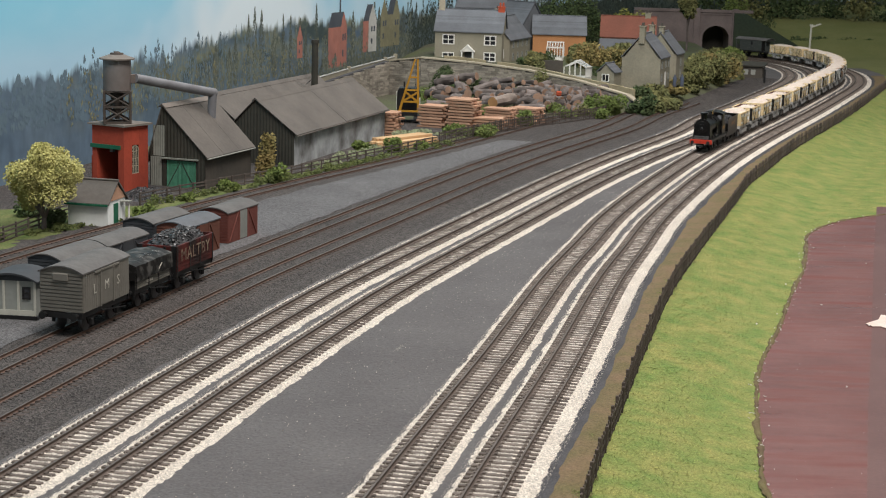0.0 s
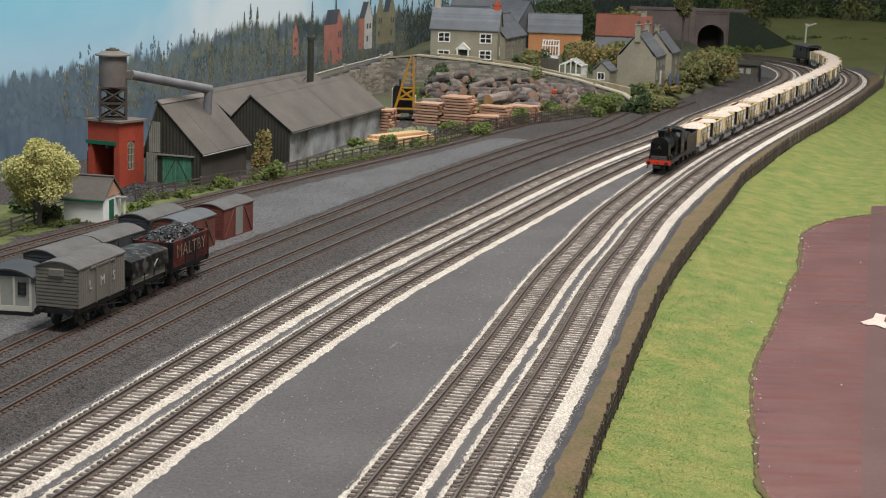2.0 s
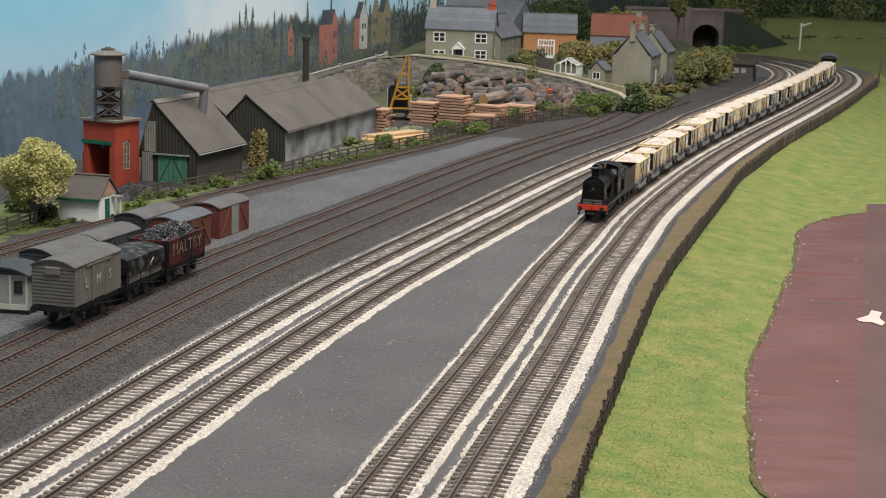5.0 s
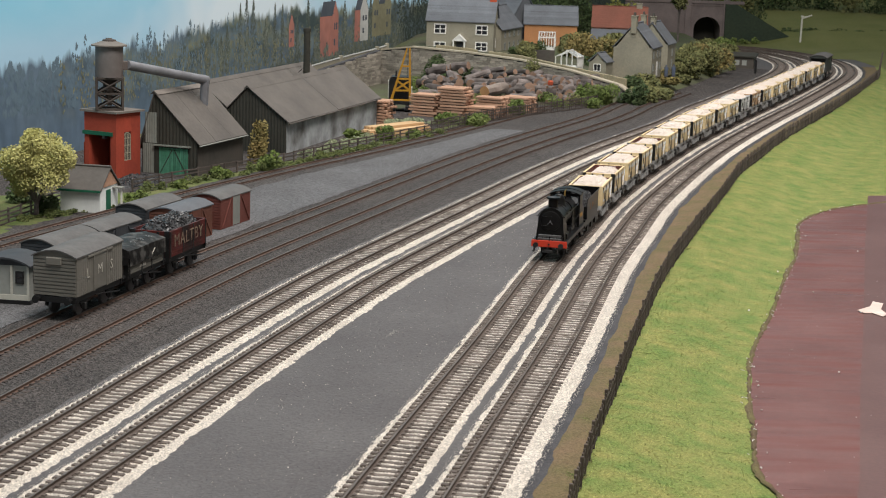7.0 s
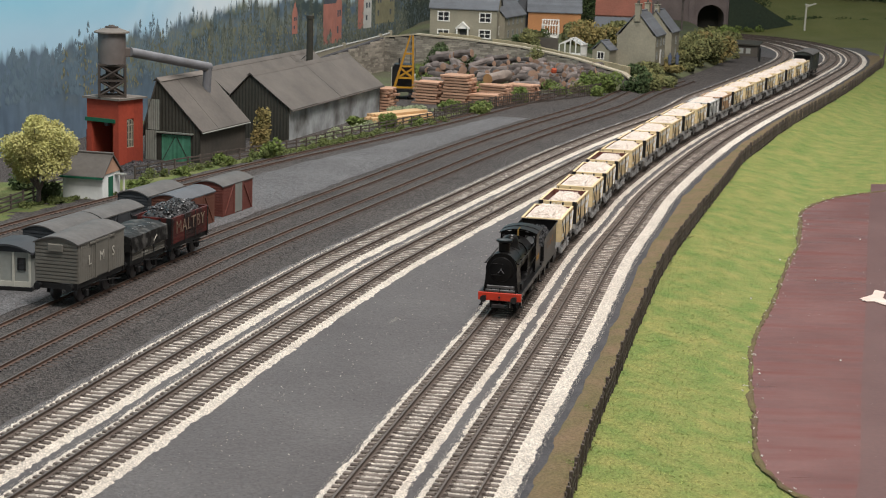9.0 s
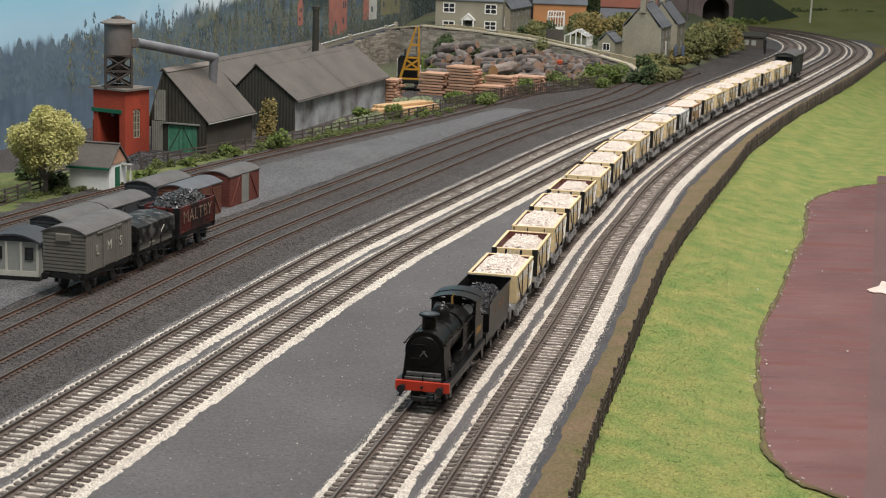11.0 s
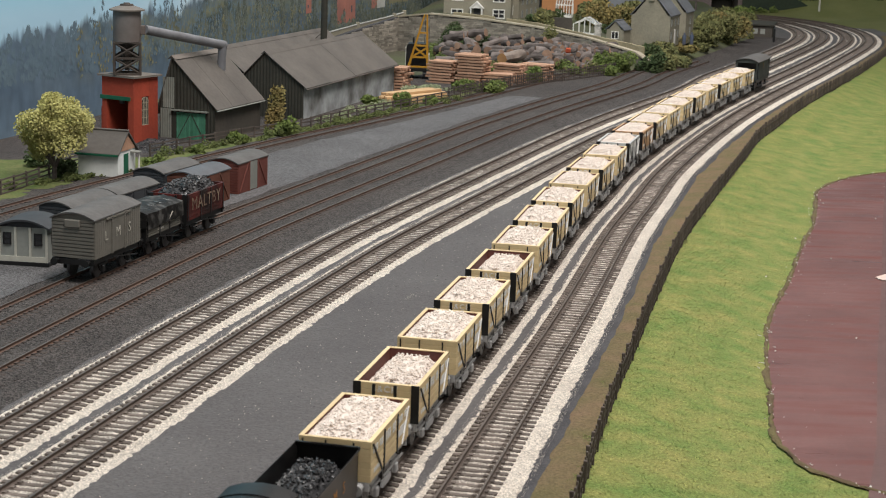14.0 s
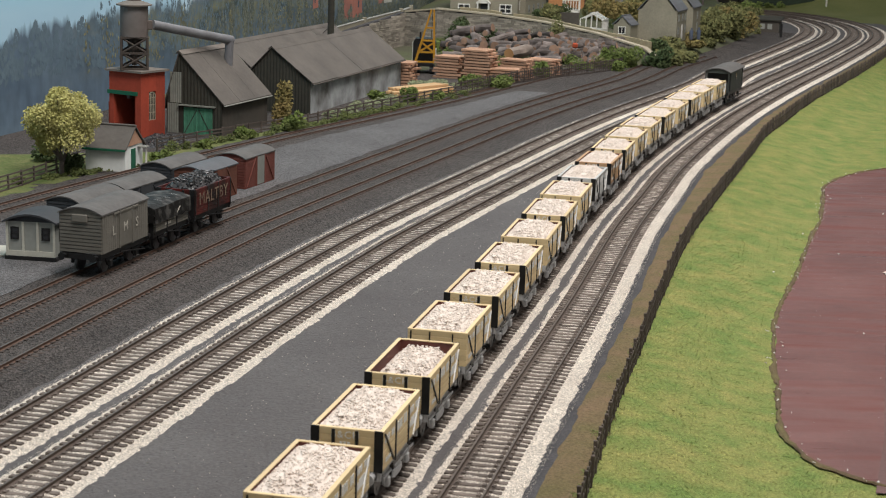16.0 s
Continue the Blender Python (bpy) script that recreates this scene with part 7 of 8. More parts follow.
for i in range(len(he) - 1):
    if i in (7, 8):
        continue
    bm = bmesh.new()
    p, q = he[i], he[i + 1]
    L_, a_ = math.hypot(*(q - p)), math.atan2(*(q - p)[::-1])
    vs = box(bm, 0.01, L_ - 0.01, 0, 0.35, -1.0, 0.25 + 0.02 * (i % 3), 0.03)
    for vv in bm.verts:
        vv.co.z += hz(p) + (hz(q) - hz(p)) * vv.co.x / L_
    bmesh.ops.transform(bm, matrix=Matrix.Translation((p[0], p[1], 0)) @ Matrix.Rotation(a_, 4, "Z"), verts=bm.verts)
    part("stone", bm, M["hedge_pale"], hw)

# ---- logs, stacks and the crane ----


def log_mesh(r, l_, seed):
    rg = random.Random(seed)
    bm = bmesh.new()
    rings = []
    for j in range(6):
        y_ = -l_ / 2 + l_ * j / 5
        o = Vector((rg.gauss(0, 0.03), 0, rg.gauss(0, 0.03)))
        rings.append([bm.verts.new(o + Vector((math.cos(k * math.tau / 10) * r * rg.uniform(0.9, 1.1), y_, math.sin(k * math.tau / 10) * r * rg.uniform(0.9, 1.1)))) for k in range(10)])
    for a_, b_ in zip(rings, rings[1:]):
        for k in range(10):
            bm.faces.new((a_[k], a_[(k + 1) % 10], b_[(k + 1) % 10], b_[k]))
    f0, f1 = bm.faces.new(rings[0][::-1]), bm.faces.new(rings[-1])
    f0.material_index = f1.material_index = 1
    me = fin(bm)
    me.materials.append(M["bark"]), me.materials.append(M["cutwood"])
    return me


LOGS = [log_mesh(r, l_, i) for i, (r, l_) in enumerate(((0.42, 2.6), (0.5, 2.2), (0.36, 3.2), (0.55, 2.0), (0.32, 2.4)))]
rg = random.Random(19)
for i in range(150):
    u = rg.random()
    x = -2.5 + 23.5 * u
    yb = np.interp(x, [-3, 3, 10, 17, 21], [196, 196, 196.5, 201, 205])
    k = rg.random()
    y = yb + k * 11 * (1 - 0.55 * u)
    z = ZG + 0.35 + (k * 3.0 + rg.uniform(0, 0.8)) * (1 - 0.45 * u)
    ob = new("log", LOGS[rg.randrange(5)])
    ob.matrix_basis = pose(x * S, y * S, z * S, rg.uniform(-22, 22), rg.uniform(0, 180), rg.choice((rg.uniform(-30, 40), rg.uniform(40, 110))))
    tagged(ob, "rough grey-brown felled log in the stack", "log", "logs in the timber yard")
M["bark_pale"] = mat("peeled_pale_bark", (0.27, 0.225, 0.195), 0.9, (0.17, 0.14, 0.12), 0.4, 500, 60, 0.6)
M["cut_orange"] = mat("fresh_cut_end", (0.46, 0.25, 0.11), 0.8, (0.38, 0.20, 0.09), 0.2, 500, 80)
big = log_mesh(0.66, 4.0, 40)
big.materials[0], big.materials[1] = M["bark_pale"], M["cut_orange"]
ob = new("log", big)
ob.matrix_basis = pose(5.6 * S, 190.5 * S, 2.0 * S, 6, 40, -32)
tagged(ob, "large pale log with a fresh cut orange end", "log", "logs in the timber yard")
# bank of earth under the logs
verts, faces = [], []
for j in range(8):
    for i in range(24):
        x = -6 + 29 * i / 23
        y0 = np.interp(x, [-6, 3, 10, 17, 23], [194, 194, 194.5, 199.5, 203.5])
        y1 = np.interp(x, [-6, -4.3, 8.9, 20.9, 23], [217, 215.4, 211.4, 203.8, 204.2])
        verts.append((x * S, (y0 + (y1 - y0) * j / 7) * S, (ZG + (j / 7) * 2.6 * np.interp(x, [-6, 5, 20, 23], [0.5, 1, 0.7, 0.3]) + 0.2 * noise.noise(Vector((x, j, 0)))) * S))
for j in range(7):
    for i in range(23):
        a = j * 24 + i
        faces.append((a, a + 1, a + 25, a + 24))
me = bpy.data.meshes.new("log_bank")
me.from_pydata(verts, [], faces)
solo("ground_log_bank", me, M["earth"], "rising earth bank under the felled logs", "ground", "", "structure", True)


def plank_stack(x, y, rz, length, width, layers, material, label, seed, th=0.24, stickers=True, across=5):
    s_ = thing("timber_stack", x, y, ZG + 0.08, rz, label, "timber stack", "timber stacks in the yard")
    rg = random.Random(seed)
    pw = width / across
    me = fin(newbox(-length / 2, length / 2, -pw / 2 + 0.015, pw / 2 - 0.015, 0, th - 0.02, 0.02))
    me.materials.append(material)
    for k in range(layers):
        for q in range(across):
            ob = new("plank", me)
            ob.parent = s_
            ob.matrix_basis = pose(rg.uniform(-0.28, 0.28) * S, (-width / 2 + (q + 0.5) * pw) * S, k * (th + (0.07 if stickers else 0)) * S, 0, 0, rg.uniform(-2.5, 2.5))
    return s_


plank_stack(-1.9, 181.6, -22, 2.9, 2.6, 8, M["plank"], "neat stack of reddish sawn planks", 1)
plank_stack(1.2, 180.2, -22, 3.0, 2.6, 11, M["plank"], "tall stack of reddish sawn planks", 2)
plank_stack(3.7, 179.6, -14, 3.4, 2.2, 5, M["plank"], "low loose stack of sawn planks", 3)
plank_stack(5.2, 183.4, -30, 3.2, 2.0, 7, M["plank"], "loose stack of weathered sawn boards", 8)
plank_stack(8.2, 188.0, -25, 3.4, 2.4, 6, M["plank"], "stack of brown sawn planks by the fence", 4)
plank_stack(-6.7, 173.4, -24, 2.2, 2.6, 8, M["plank"], "stack of sawn planks beside the shed", 5)
plank_stack(-4.6, 163.4, 52, 8.2, 2.0, 3, M["plank_pale"], "long stack of pale fresh sawn timber", 6, 0.26, False, 6)
plank_stack(-4.9, 164.0, 52, 7.2, 1.6, 4, M["plank_pale"], "long heap of pale sawn timber", 7, 0.26, False, 5)


def yard_crane():
    c = thing("yard_crane", -4.9, 185.6, ZG + 0.05, 0, "small tracked yard crane with a yellow lattice jib", "crane")
    for sx in (-1, 1):
        part("crawler", newprism([(-1.3, 0.25), (-1.05, 0), (1.05, 0), (1.3, 0.25), (1.3, 0.6), (1.05, 0.85), (-1.05, 0.85), (-1.3, 0.6)], sx * 0.55, sx * 1.15, "yz"), M["black"], c)
    part("turntable", newbox(-1.0, 1.0, -1.2, 1.2, 0.85, 1.15, 0.04), M["black"], c)
    part("cab", newprism([(-1.35, 1.15), (1.1, 1.15), (1.1, 3.4), (0.85, 3.75), (-1.1, 3.75), (-1.35, 3.4)], 0.2, 2.6), M["black"], c, "black curved cab")
    part("cab_panel", newbox(-1.45, -1.36, 0.3, 2.4, 1.4, 3.3), M["hut_cream"], c)
    part("cab_panel", newbox(1.11, 1.2, 0.3, 2.4, 1.4, 2.6), M["hut_cream"], c)
    tip = Vector((0.75, -1.6, 7.1))
    for sx in (-1, 1):
        f = Vector((sx * 1.05, -1.2, 1.25))
        d = tip + Vector((sx * 0.14, 0, 0))
        part("jib_leg", newcyl(f, d, 0.19, 0.12, seg=4), M["crane_yellow"], c, "yellow jib leg")
    L0, R0 = Vector((-1.05, -1.2, 1.25)), Vector((1.05, -1.2, 1.25))
    for a_, b_ in ((0.02, 0.02), (0.2, 0.38), (0.38, 0.2), (0.42, 0.42), (0.2, 0.2), (0.66, 0.66)):
        part("jib_brace", newcyl(L0.lerp(tip, a_), R0.lerp(tip, b_), 0.13, seg=4), M["crane_yellow"], c)
    part("hoist_rope", newcyl(tip, (0.6, 1.5, 3.7), 0.03, seg=4), M["black"], c)
    part("exhaust", newcyl((-0.6, 1.2, 3.7), (-0.6, 1.2, 4.4), 0.1, seg=8), M["black"], c)


yard_crane()
bm = newbox(-0.32, 0.32, -0.22, 0.22, 0, 0.6, 0.12)
solo("red_tarp_box", bm, M["pot"], "small red box among the logs", "box").matrix_basis = pose(12.4 * S, 199.0 * S, 1.9 * S, 6, 4, 20)

# ---- gardens, hedges and woods round the village ----
G = [(24.0, 219, 1.5, 2.4, 1.6, "leaf_olive"), (27.0, 225, 1.0, 3.0, 1.6, "leaf_brown"), (30, 229, 0.6, 3.2, 2.6, "leaf_olive"), (33.5, 236, 0.4, 3.5, 3.6, "leaf_olive"), (36.5, 243, 0.0, 3.2, 4.2, "leaf_olive"), (39.0, 250, 0.0, 3.4, 4.0, "leaf_brown"),
     (41.5, 259, 0.0, 3.0, 3.2, "leaf_olive"), (44.5, 269, 0.0, 3.0, 3.2, "leaf_olive"), (22.5, 209, 1.0, 2.4, 1.6, "leaf_dark"), (25.4, 211.5, 0.8, 2.6, 1.6, "leaf_olive"), (28.5, 221, 0.4, 2.4, 1.4, "leaf_brown"), (31.5, 229, 0.0, 2.4, 1.3, "leaf_olive"),
     (34.0, 238, -0.2, 2.2, 1.2, "leaf_yellow"), (37, 246, -0.2, 2.4, 1.2, "leaf_olive"), (20.5, 236, 2.6, 4.2, 3.6, "leaf_brown"), (25, 240, 2.6, 4.4, 3.4, "leaf_olive"), (17.5, 238, 2.8, 3.0, 3.2, "leaf_olive"), (28.5, 246, 2.0, 4.0, 3.2, "leaf_olive"),
     (22.4, 200.6, -0.2, 1.8, 2.2, "leaf_dark"), (24.2, 204.0, -0.2, 2.2, 2.0, "leaf_olive"), (26.5, 208.5, -0.2, 2.2, 1.6, "leaf_olive"), (38, 258, 0.4, 3.6, 3.6, "leaf_olive"), (30, 287, 1.5, 4.2, 7.6, "leaf_bright"), (22, 292, 2.0, 5.0, 9.0, "leaf_dark"), (17, 286, 3.0, 5.0, 9.0, "leaf_dark"), (46, 284, 0.0, 3.2, 3.0, "leaf")]
for i, (x, y, z, r, h, m) in enumerate(G):
    bush("shrub", x, y, z, r, r, h, int(420 + 190 * r * min(h, 6)), M[m], {"leaf_olive": "olive green garden shrub below the cottages", "leaf_brown": "straw-brown overgrown garden shrub", "leaf_dark": "dark green shrub on the hillside", "leaf_yellow": "yellow-green shrub in the gardens", "leaf_bright": "yellow-green tree foliage behind the houses", "leaf": "bright green shrub near the bridge"}[m], 0.24, 200 + i, "shrub", "", 9)
solo("yard_wall", newbox(11.3, 14.2, 221.0, 221.25, 2.6, 4.55, 0.03), M["tin_wall"], "dark boarded yard wall beside the greenhouse", "wall")
for i in range(16):
    bush("weed_clump", -7.2 + 6.4 * rng.random(), 166.5 + 7.5 * rng.random(), ZG + 0.05, 1.1, 1.1, 0.3 + 0.5 * rng.random(), 260, M["leaf_sage"], "pale sage growth beside the timber stacks", 0.12, 520 + i, "weeds", "weeds by the timber stacks", 4)
for i in range(18):
    f_ = rng.random()
    bush("bush", -2.0 + 20 * f_, 191.5 + 4 * f_ + rng.uniform(-1, 4), ZG + 0.1, 1.1, 1.1, 0.8 + 0.8 * rng.random(), 420, M["leaf" if i % 3 else "leaf_olive"], "small green bush among the felled logs", 0.15, 560 + i)
for i, (x, y, z) in enumerate(((9.6, 226, 3.2), (11.5, 232, 3.2), (12.5, 238, 3.0), (10.4, 221, 3.3), (19.5, 224, 2.4), (21.5, 219, 2.3))):
    bush("shrub", x, y, z, 1.6, 1.6, 1.7, 600, M["leaf_olive" if i % 2 else "leaf_dark"], "low garden shrub between the houses", 0.2, 600 + i, "shrub")
tree(41.0, 300, 0.5, 11.0, 2.0, 6.2, M["leaf_olive"], "tall olive pine with a bare trunk near the bridge", 9, 3200, 0.26)
# small standing figures in the lane, plain shapes
for x, y, h in ((28.4, 217.0, 1.5), (29.4, 217.4, 1.55)):
    bm = bmesh.new()
    cyl(bm, (0, 0, 0), (0, 0, h * 0.8), 0.22, 0.28, seg=8)
    cyl(bm, (0, 0, h * 0.8), (0, 0, h), 0.13, 0.11, seg=8)
    solo("figurine", bm, M["figure"], "tiny plain model figure standing in the lane", "figurine", "model figures").matrix_basis = pose(x * S, y * S, 1.9 * S)
fh = thing("platelayers_hut", 45.5, 262.5, -0.2, -18, "low dark lineside hut by the curve", "hut")
part("wall", newbox(-2.4, 2.4, 0, 3, 0, 1.9), M["tin_wall"], fh)
part("roof", newprism([(-0.3, 1.75), (-0.3, 1.95), (3.3, 2.35), (3.3, 2.1)], -2.7, 2.7, "yz"), M["tin_dark"], fh)
for k in range(3):
    part("window", newbox(-1.6 + k * 1.1, -0.9 + k * 1.1, -0.04, -0.005, 0.5, 1.3), M["hut_grey"], fh)
part("post", newbox(-0.15, 0.15, -0.15, 0.15, 0, 2.0), M["black"], thing("buffer_post", 46.6, 253.5, -0.2, 0, "short dark timber post beside the line", "post"))

# ---- the bridge, the field and the signal beyond the curve ----


def road_bridge():
    b = thing("road_bridge", 50.3, 327.5, -0.3, 0, "dark brick road bridge with an arch over the line", "bridge")
    arch = [(2.55 * math.cos(math.radians(a_)), 2.6 + 2.3 * math.sin(math.radians(a_))) for a_ in range(180, -1, -12)]
    front = [(-5.5, 0), (-2.55, 0)] + arch + [(2.55, 0), (3.4, 0), (3.4, 7.4), (-5.5, 7.4)]
    part("abutment", newprism(front, 0, 7), M["bridge"], b)
    part("wing_wall", newbox(-16, -5.5, 0.0, 0.6, 0, 7.4), M["bridge"], b)
    part("parapet", newbox(-16, 7.0, -0.2, 0.3, 7.4, 8.0, 0.05), M["bridge"], b)
    part("string_course", newbox(-5.7, 3.6, -0.15, 0.0, 7.0, 7.25), M["bridge"], b)
    part("pilaster", newbox(3.0, 4.2, -0.35, 0.0, 0, 8.2, 0.05), M["bridge"], b)
    part("pilaster", newbox(-4.4, -3.2, -0.35, 0.0, 0, 8.2, 0.05), M["bridge"], b)
    # added dark plate closes the arch and stands for the shade inside
    part("tunnel_back", newbox(-2.7, 2.7, 7.0, 7.2, 0, 6), M["tin_dark"], b)


road_bridge()
verts, faces = [], []
for j in range(26):
    for i in range(30):
        x, y = (70.5 if j < 5 else 50) + 160 * i / 29, 268 + 142 * j / 25
        e = min(1, max(0, (y - 318 - max(0, 68 - x) * 0.9) / 60))
        k = min(1, max(0, (x - 53.5) / 9))
        verts.append((x * S, y * S, (ZG + 0.02 + (9.0 * (e ** 0.8) * (0.35 + 0.65 * k) if y > 318 else 0)) * S))
for j in range(25):
    for i in range(29):
        a = j * 30 + i
        faces.append((a, a + 1, a + 31, a + 30))
me = bpy.data.meshes.new("field")
me.from_pydata(verts, [], faces)
M["field"] = mat("dull_green_field", (0.110, 0.124, 0.036), 0.95, (0.14, 0.145, 0.05), 0.3, 300, 12, 0.6)
M["embankment"] = mat("dark_green_bank", (0.022, 0.034, 0.024), 0.95, (0.03, 0.042, 0.026), 0.4, 200, 15, 0.5)
solo("ground_field", me, M["field"], "dull green field rising behind the curve", "field", "", "structure", True)
bm = bmesh.new()
prism(bm, [(53.6, 7.2), (56.0, 7.0), (68.5, 0.0), (53.6, 0.0)], 326.5, 334)
solo("ground_bridge_bank", bm, M["embankment"], "dark grassy embankment beside the bridge", "embankment", "", "structure")
for i in range(16):
    bush("hedge", 66.5 + i * 5.0, 331.0 + 0.5 * i, 1.3 + 0.02 * i, 3.0, 1.2, 1.5, 420, M["leaf_dark"], "dark green hedge across the field", 0.28, 400 + i, "hedge", "hedges of the field", 6)
for i in range(20):
    bush("hedge", 54 + i * 6.0, 352 + rng.uniform(-2, 2), 4.6 + rng.uniform(0, 1), 5.0, 3, 5.5 + rng.uniform(0, 3.0), 700, M["leaf_olive" if i % 4 == 1 else "leaf_dark"], "dark tree belt at the top of the field", 0.42, 450 + i, "tree belt", "trees above the field", 8)
bush("bush", 61.5, 334, 1.2, 1.9, 1.9, 4.4, 700, M["leaf_dark"], "dark green tree at the field edge", 0.25, 480)
bush("bush", 54.5, 333, 6.0, 3.2, 3.0, 4.2, 900, M["leaf"], "bright green tree beside the bridge", 0.25, 481)
for i, (x, y) in enumerate(((52.3, 322), (54.6, 323), (57, 324), (59.5, 324.6))):
    bush("bush", x, y, ZG, 1.2, 1.2, 1.2, 300, M["leaf"], "small green bush beside the line", 0.2, 485 + i)
sg = thing("lamp_post", 67.5, 322.5, ZG, 0, "pale grey post with a short angled arm", "post")
part("pole", newcyl((0, 0, 0), (0.1, 0, 5.7), 0.2, 0.17, seg=10), M["hut_cream"], sg)
part("arm", newcyl((0.1, 0, 5.4), (1.9, 0, 6.0), 0.17, 0.15, seg=8), M["hut_cream"], sg)
part("finial", newbox(-0.2, 0.4, -0.2, 0.2, 5.6, 5.9, 0.05), M["hut_cream"], sg)
sg2 = thing("line_post", 63.9, 249.0, ZG, 0, "dark leaning timber post by the fence", "post")
part("pole", newcyl((0, 0, 0), (0.5, 0, 4.2), 0.14, 0.12, seg=8), M["fence"], sg2)

# ---- the painted backscene ----
BACK = even(smooth_line([(-66, 30), (-48, 88), (-39, 118), (-33.0, 140), (-28.5, 160), (-24, 185), (-17.5, 212), (-9, 238), (2, 268), (14, 300), (30, 335), (55, 362), (95, 372), (170, 372), (300, 340), (330, 250), (330, 60), (280, -50)], 16), 2.0)
BL = lengths(BACK)


def back_at(s, z, lift=0.0):
    x, y = np.interp(s, BL, BACK[:, 0]), np.interp(s, BL, BACK[:, 1])
    x2, y2 = np.interp(s + 0.5, BL, BACK[:, 0]), np.interp(s + 0.5, BL, BACK[:, 1])
    nx, ny = (y2 - y) * 2, -(x2 - x) * 2
    return ((x + nx * lift) * S, (y + ny * lift) * S, z * S)


def back_s(x):
    """Length along the backscene where it passes this x, on its left half."""
    k = np.argmax(BACK[:, 0] > x)
    return BL[k]


me = bpy.data.meshes.new("backscene")
zs = [-6, 0, 6, 12, 20, 30, 45, 70]
verts = [back_at(s, z) for s in BL for z in zs]
faces = [(i * 8 + j, (i + 1) * 8 + j, (i + 1) * 8 + j + 1, i * 8 + j + 1) for i in range(len(BL) - 1) for j in range(7)]
me.from_pydata(verts, [], faces)


def backscene_paint():
    """Hand-painted sky, misty woods in dabs, dimmer and greener towards the village."""
    m = bpy.data.materials.new("painted_backscene")
    m.use_nodes = True
    nt = m.node_tree
    n, l = nt.nodes, nt.links
    b = n["Principled BSDF"]
    b.inputs["Roughness"].default_value = 0.7
    tc = n.new("ShaderNodeTexCoord")
    sp = n.new("ShaderNodeSeparateXYZ")
    l.new(tc.outputs["Object"], sp.inputs["Vector"])

    def tex(sx, sz, detail=5):
        mp = n.new("ShaderNodeMapping")
        mp.inputs["Scale"].default_value = (sx, sx, sz)
        l.new(tc.outputs["Object"], mp.inputs["Vector"])
        t = n.new("ShaderNodeTexNoise")
        t.inputs["Scale"].default_value, t.inputs["Detail"].default_value = 1.0, detail
        l.new(mp.outputs["Vector"], t.inputs["Vector"])
        return t.outputs["Fac"]

    def ramp(src, a, c, lo=0.0, hi=1.0):
        r = n.new("ShaderNodeMapRange")
        r.inputs["From Min"].default_value, r.inputs["From Max"].default_value = a, c
        r.inputs["To Min"].default_value, r.inputs["To Max"].default_value = lo, hi
        l.new(src, r.inputs["Value"])
        return r.outputs["Result"]

    def calc(op, a, c):
        q = n.new("ShaderNodeMath")
        q.operation = op
        for k, v_ in enumerate((a, c)):
            if isinstance(v_, float):
                q.inputs[k].default_value = v_
            else:
                l.new(v_, q.inputs[k])
        return q.outputs["Value"]

    def blend(f, a, c):
        q = n.new("ShaderNodeMix")
        q.data_type = "RGBA"
        if isinstance(f, float):
            q.inputs[0].default_value = f
        else:
            l.new(f, q.inputs[0])
        for k, v_ in ((6, a), (7, c)):
            if isinstance(v_, tuple):
                q.inputs[k].default_value = (*v_, 1)
            else:
                l.new(v_, q.inputs[k])
        return q.outputs[2]

    z, x = sp.outputs["Z"], sp.outputs["X"]
    # sky: pale bands with soft clouds
    sky = blend(ramp(z, 8 * S, 18 * S), (0.37, 0.58, 0.73), (0.27, 0.60, 0.77))
    sky = blend(calc("MULTIPLY", ramp(z, 9 * S, 17 * S), ramp(x, -22 * S, -34 * S)), sky, (0.15, 0.52, 0.70))
    sky = blend(ramp(tex(2.6, 3.4, 3), 0.42, 0.62, 0.0, 0.85), sky, (0.70, 0.78, 0.83))
    sky = blend(ramp(tex(9, 30, 5), 0.3, 0.7, 0.0, 0.12), sky, (0.62, 0.76, 0.86))
    # the wood's upper edge: broad rise and fall, then spires
    top = calc("ADD", calc("MULTIPLY", calc("SUBTRACT", tex(5, 0.1, 3), 0.5), 4.0 * S), calc("MULTIPLY", calc("SUBTRACT", tex(60, 14, 6), 0.5), 3.4 * S))
    top = calc("ADD", top, ramp(x, -36 * S, -22 * S, 7.4 * S, 9.0 * S))
    mask = ramp(calc("SUBTRACT", top, z), -0.5 * S, 0.35 * S)
    # mist below, foliage above
    depth = calc("SUBTRACT", top, z)
    mist = blend(ramp(tex(8, 20), 0.3, 0.7), (0.075, 0.12, 0.175), (0.115, 0.17, 0.225))
    leaf = blend(ramp(tex(15, 40, 6), 0.42, 0.58), (0.035, 0.058, 0.060), (0.15, 0.175, 0.13))
    leaf = blend(ramp(tex(11, 34, 6), 0.52, 0.62, 0.0, 0.4), leaf, (0.24, 0.215, 0.09))
    leafy = calc("MULTIPLY", ramp(depth, 6.0 * S, 2.0 * S), ramp(x, -34.5 * S, -28 * S))
    wood = blend(calc("MULTIPLY", leafy, ramp(tex(10, 24, 6), 0.34, 0.52)), mist, leaf)
    wood = blend(calc("MULTIPLY", ramp(x, -12 * S, 2 * S), 0.75), wood, (0.045, 0.060, 0.052))
    hs_ = n.new("ShaderNodeHueSaturation")
    l.new(wood, hs_.inputs["Color"]), l.new(ramp(tex(70, 40), 0.2, 0.8, 0.75, 1.25), hs_.inputs["Value"])
    l.new(blend(mask, sky, hs_.outputs["Color"]), b.inputs["Base Color"])
    return m


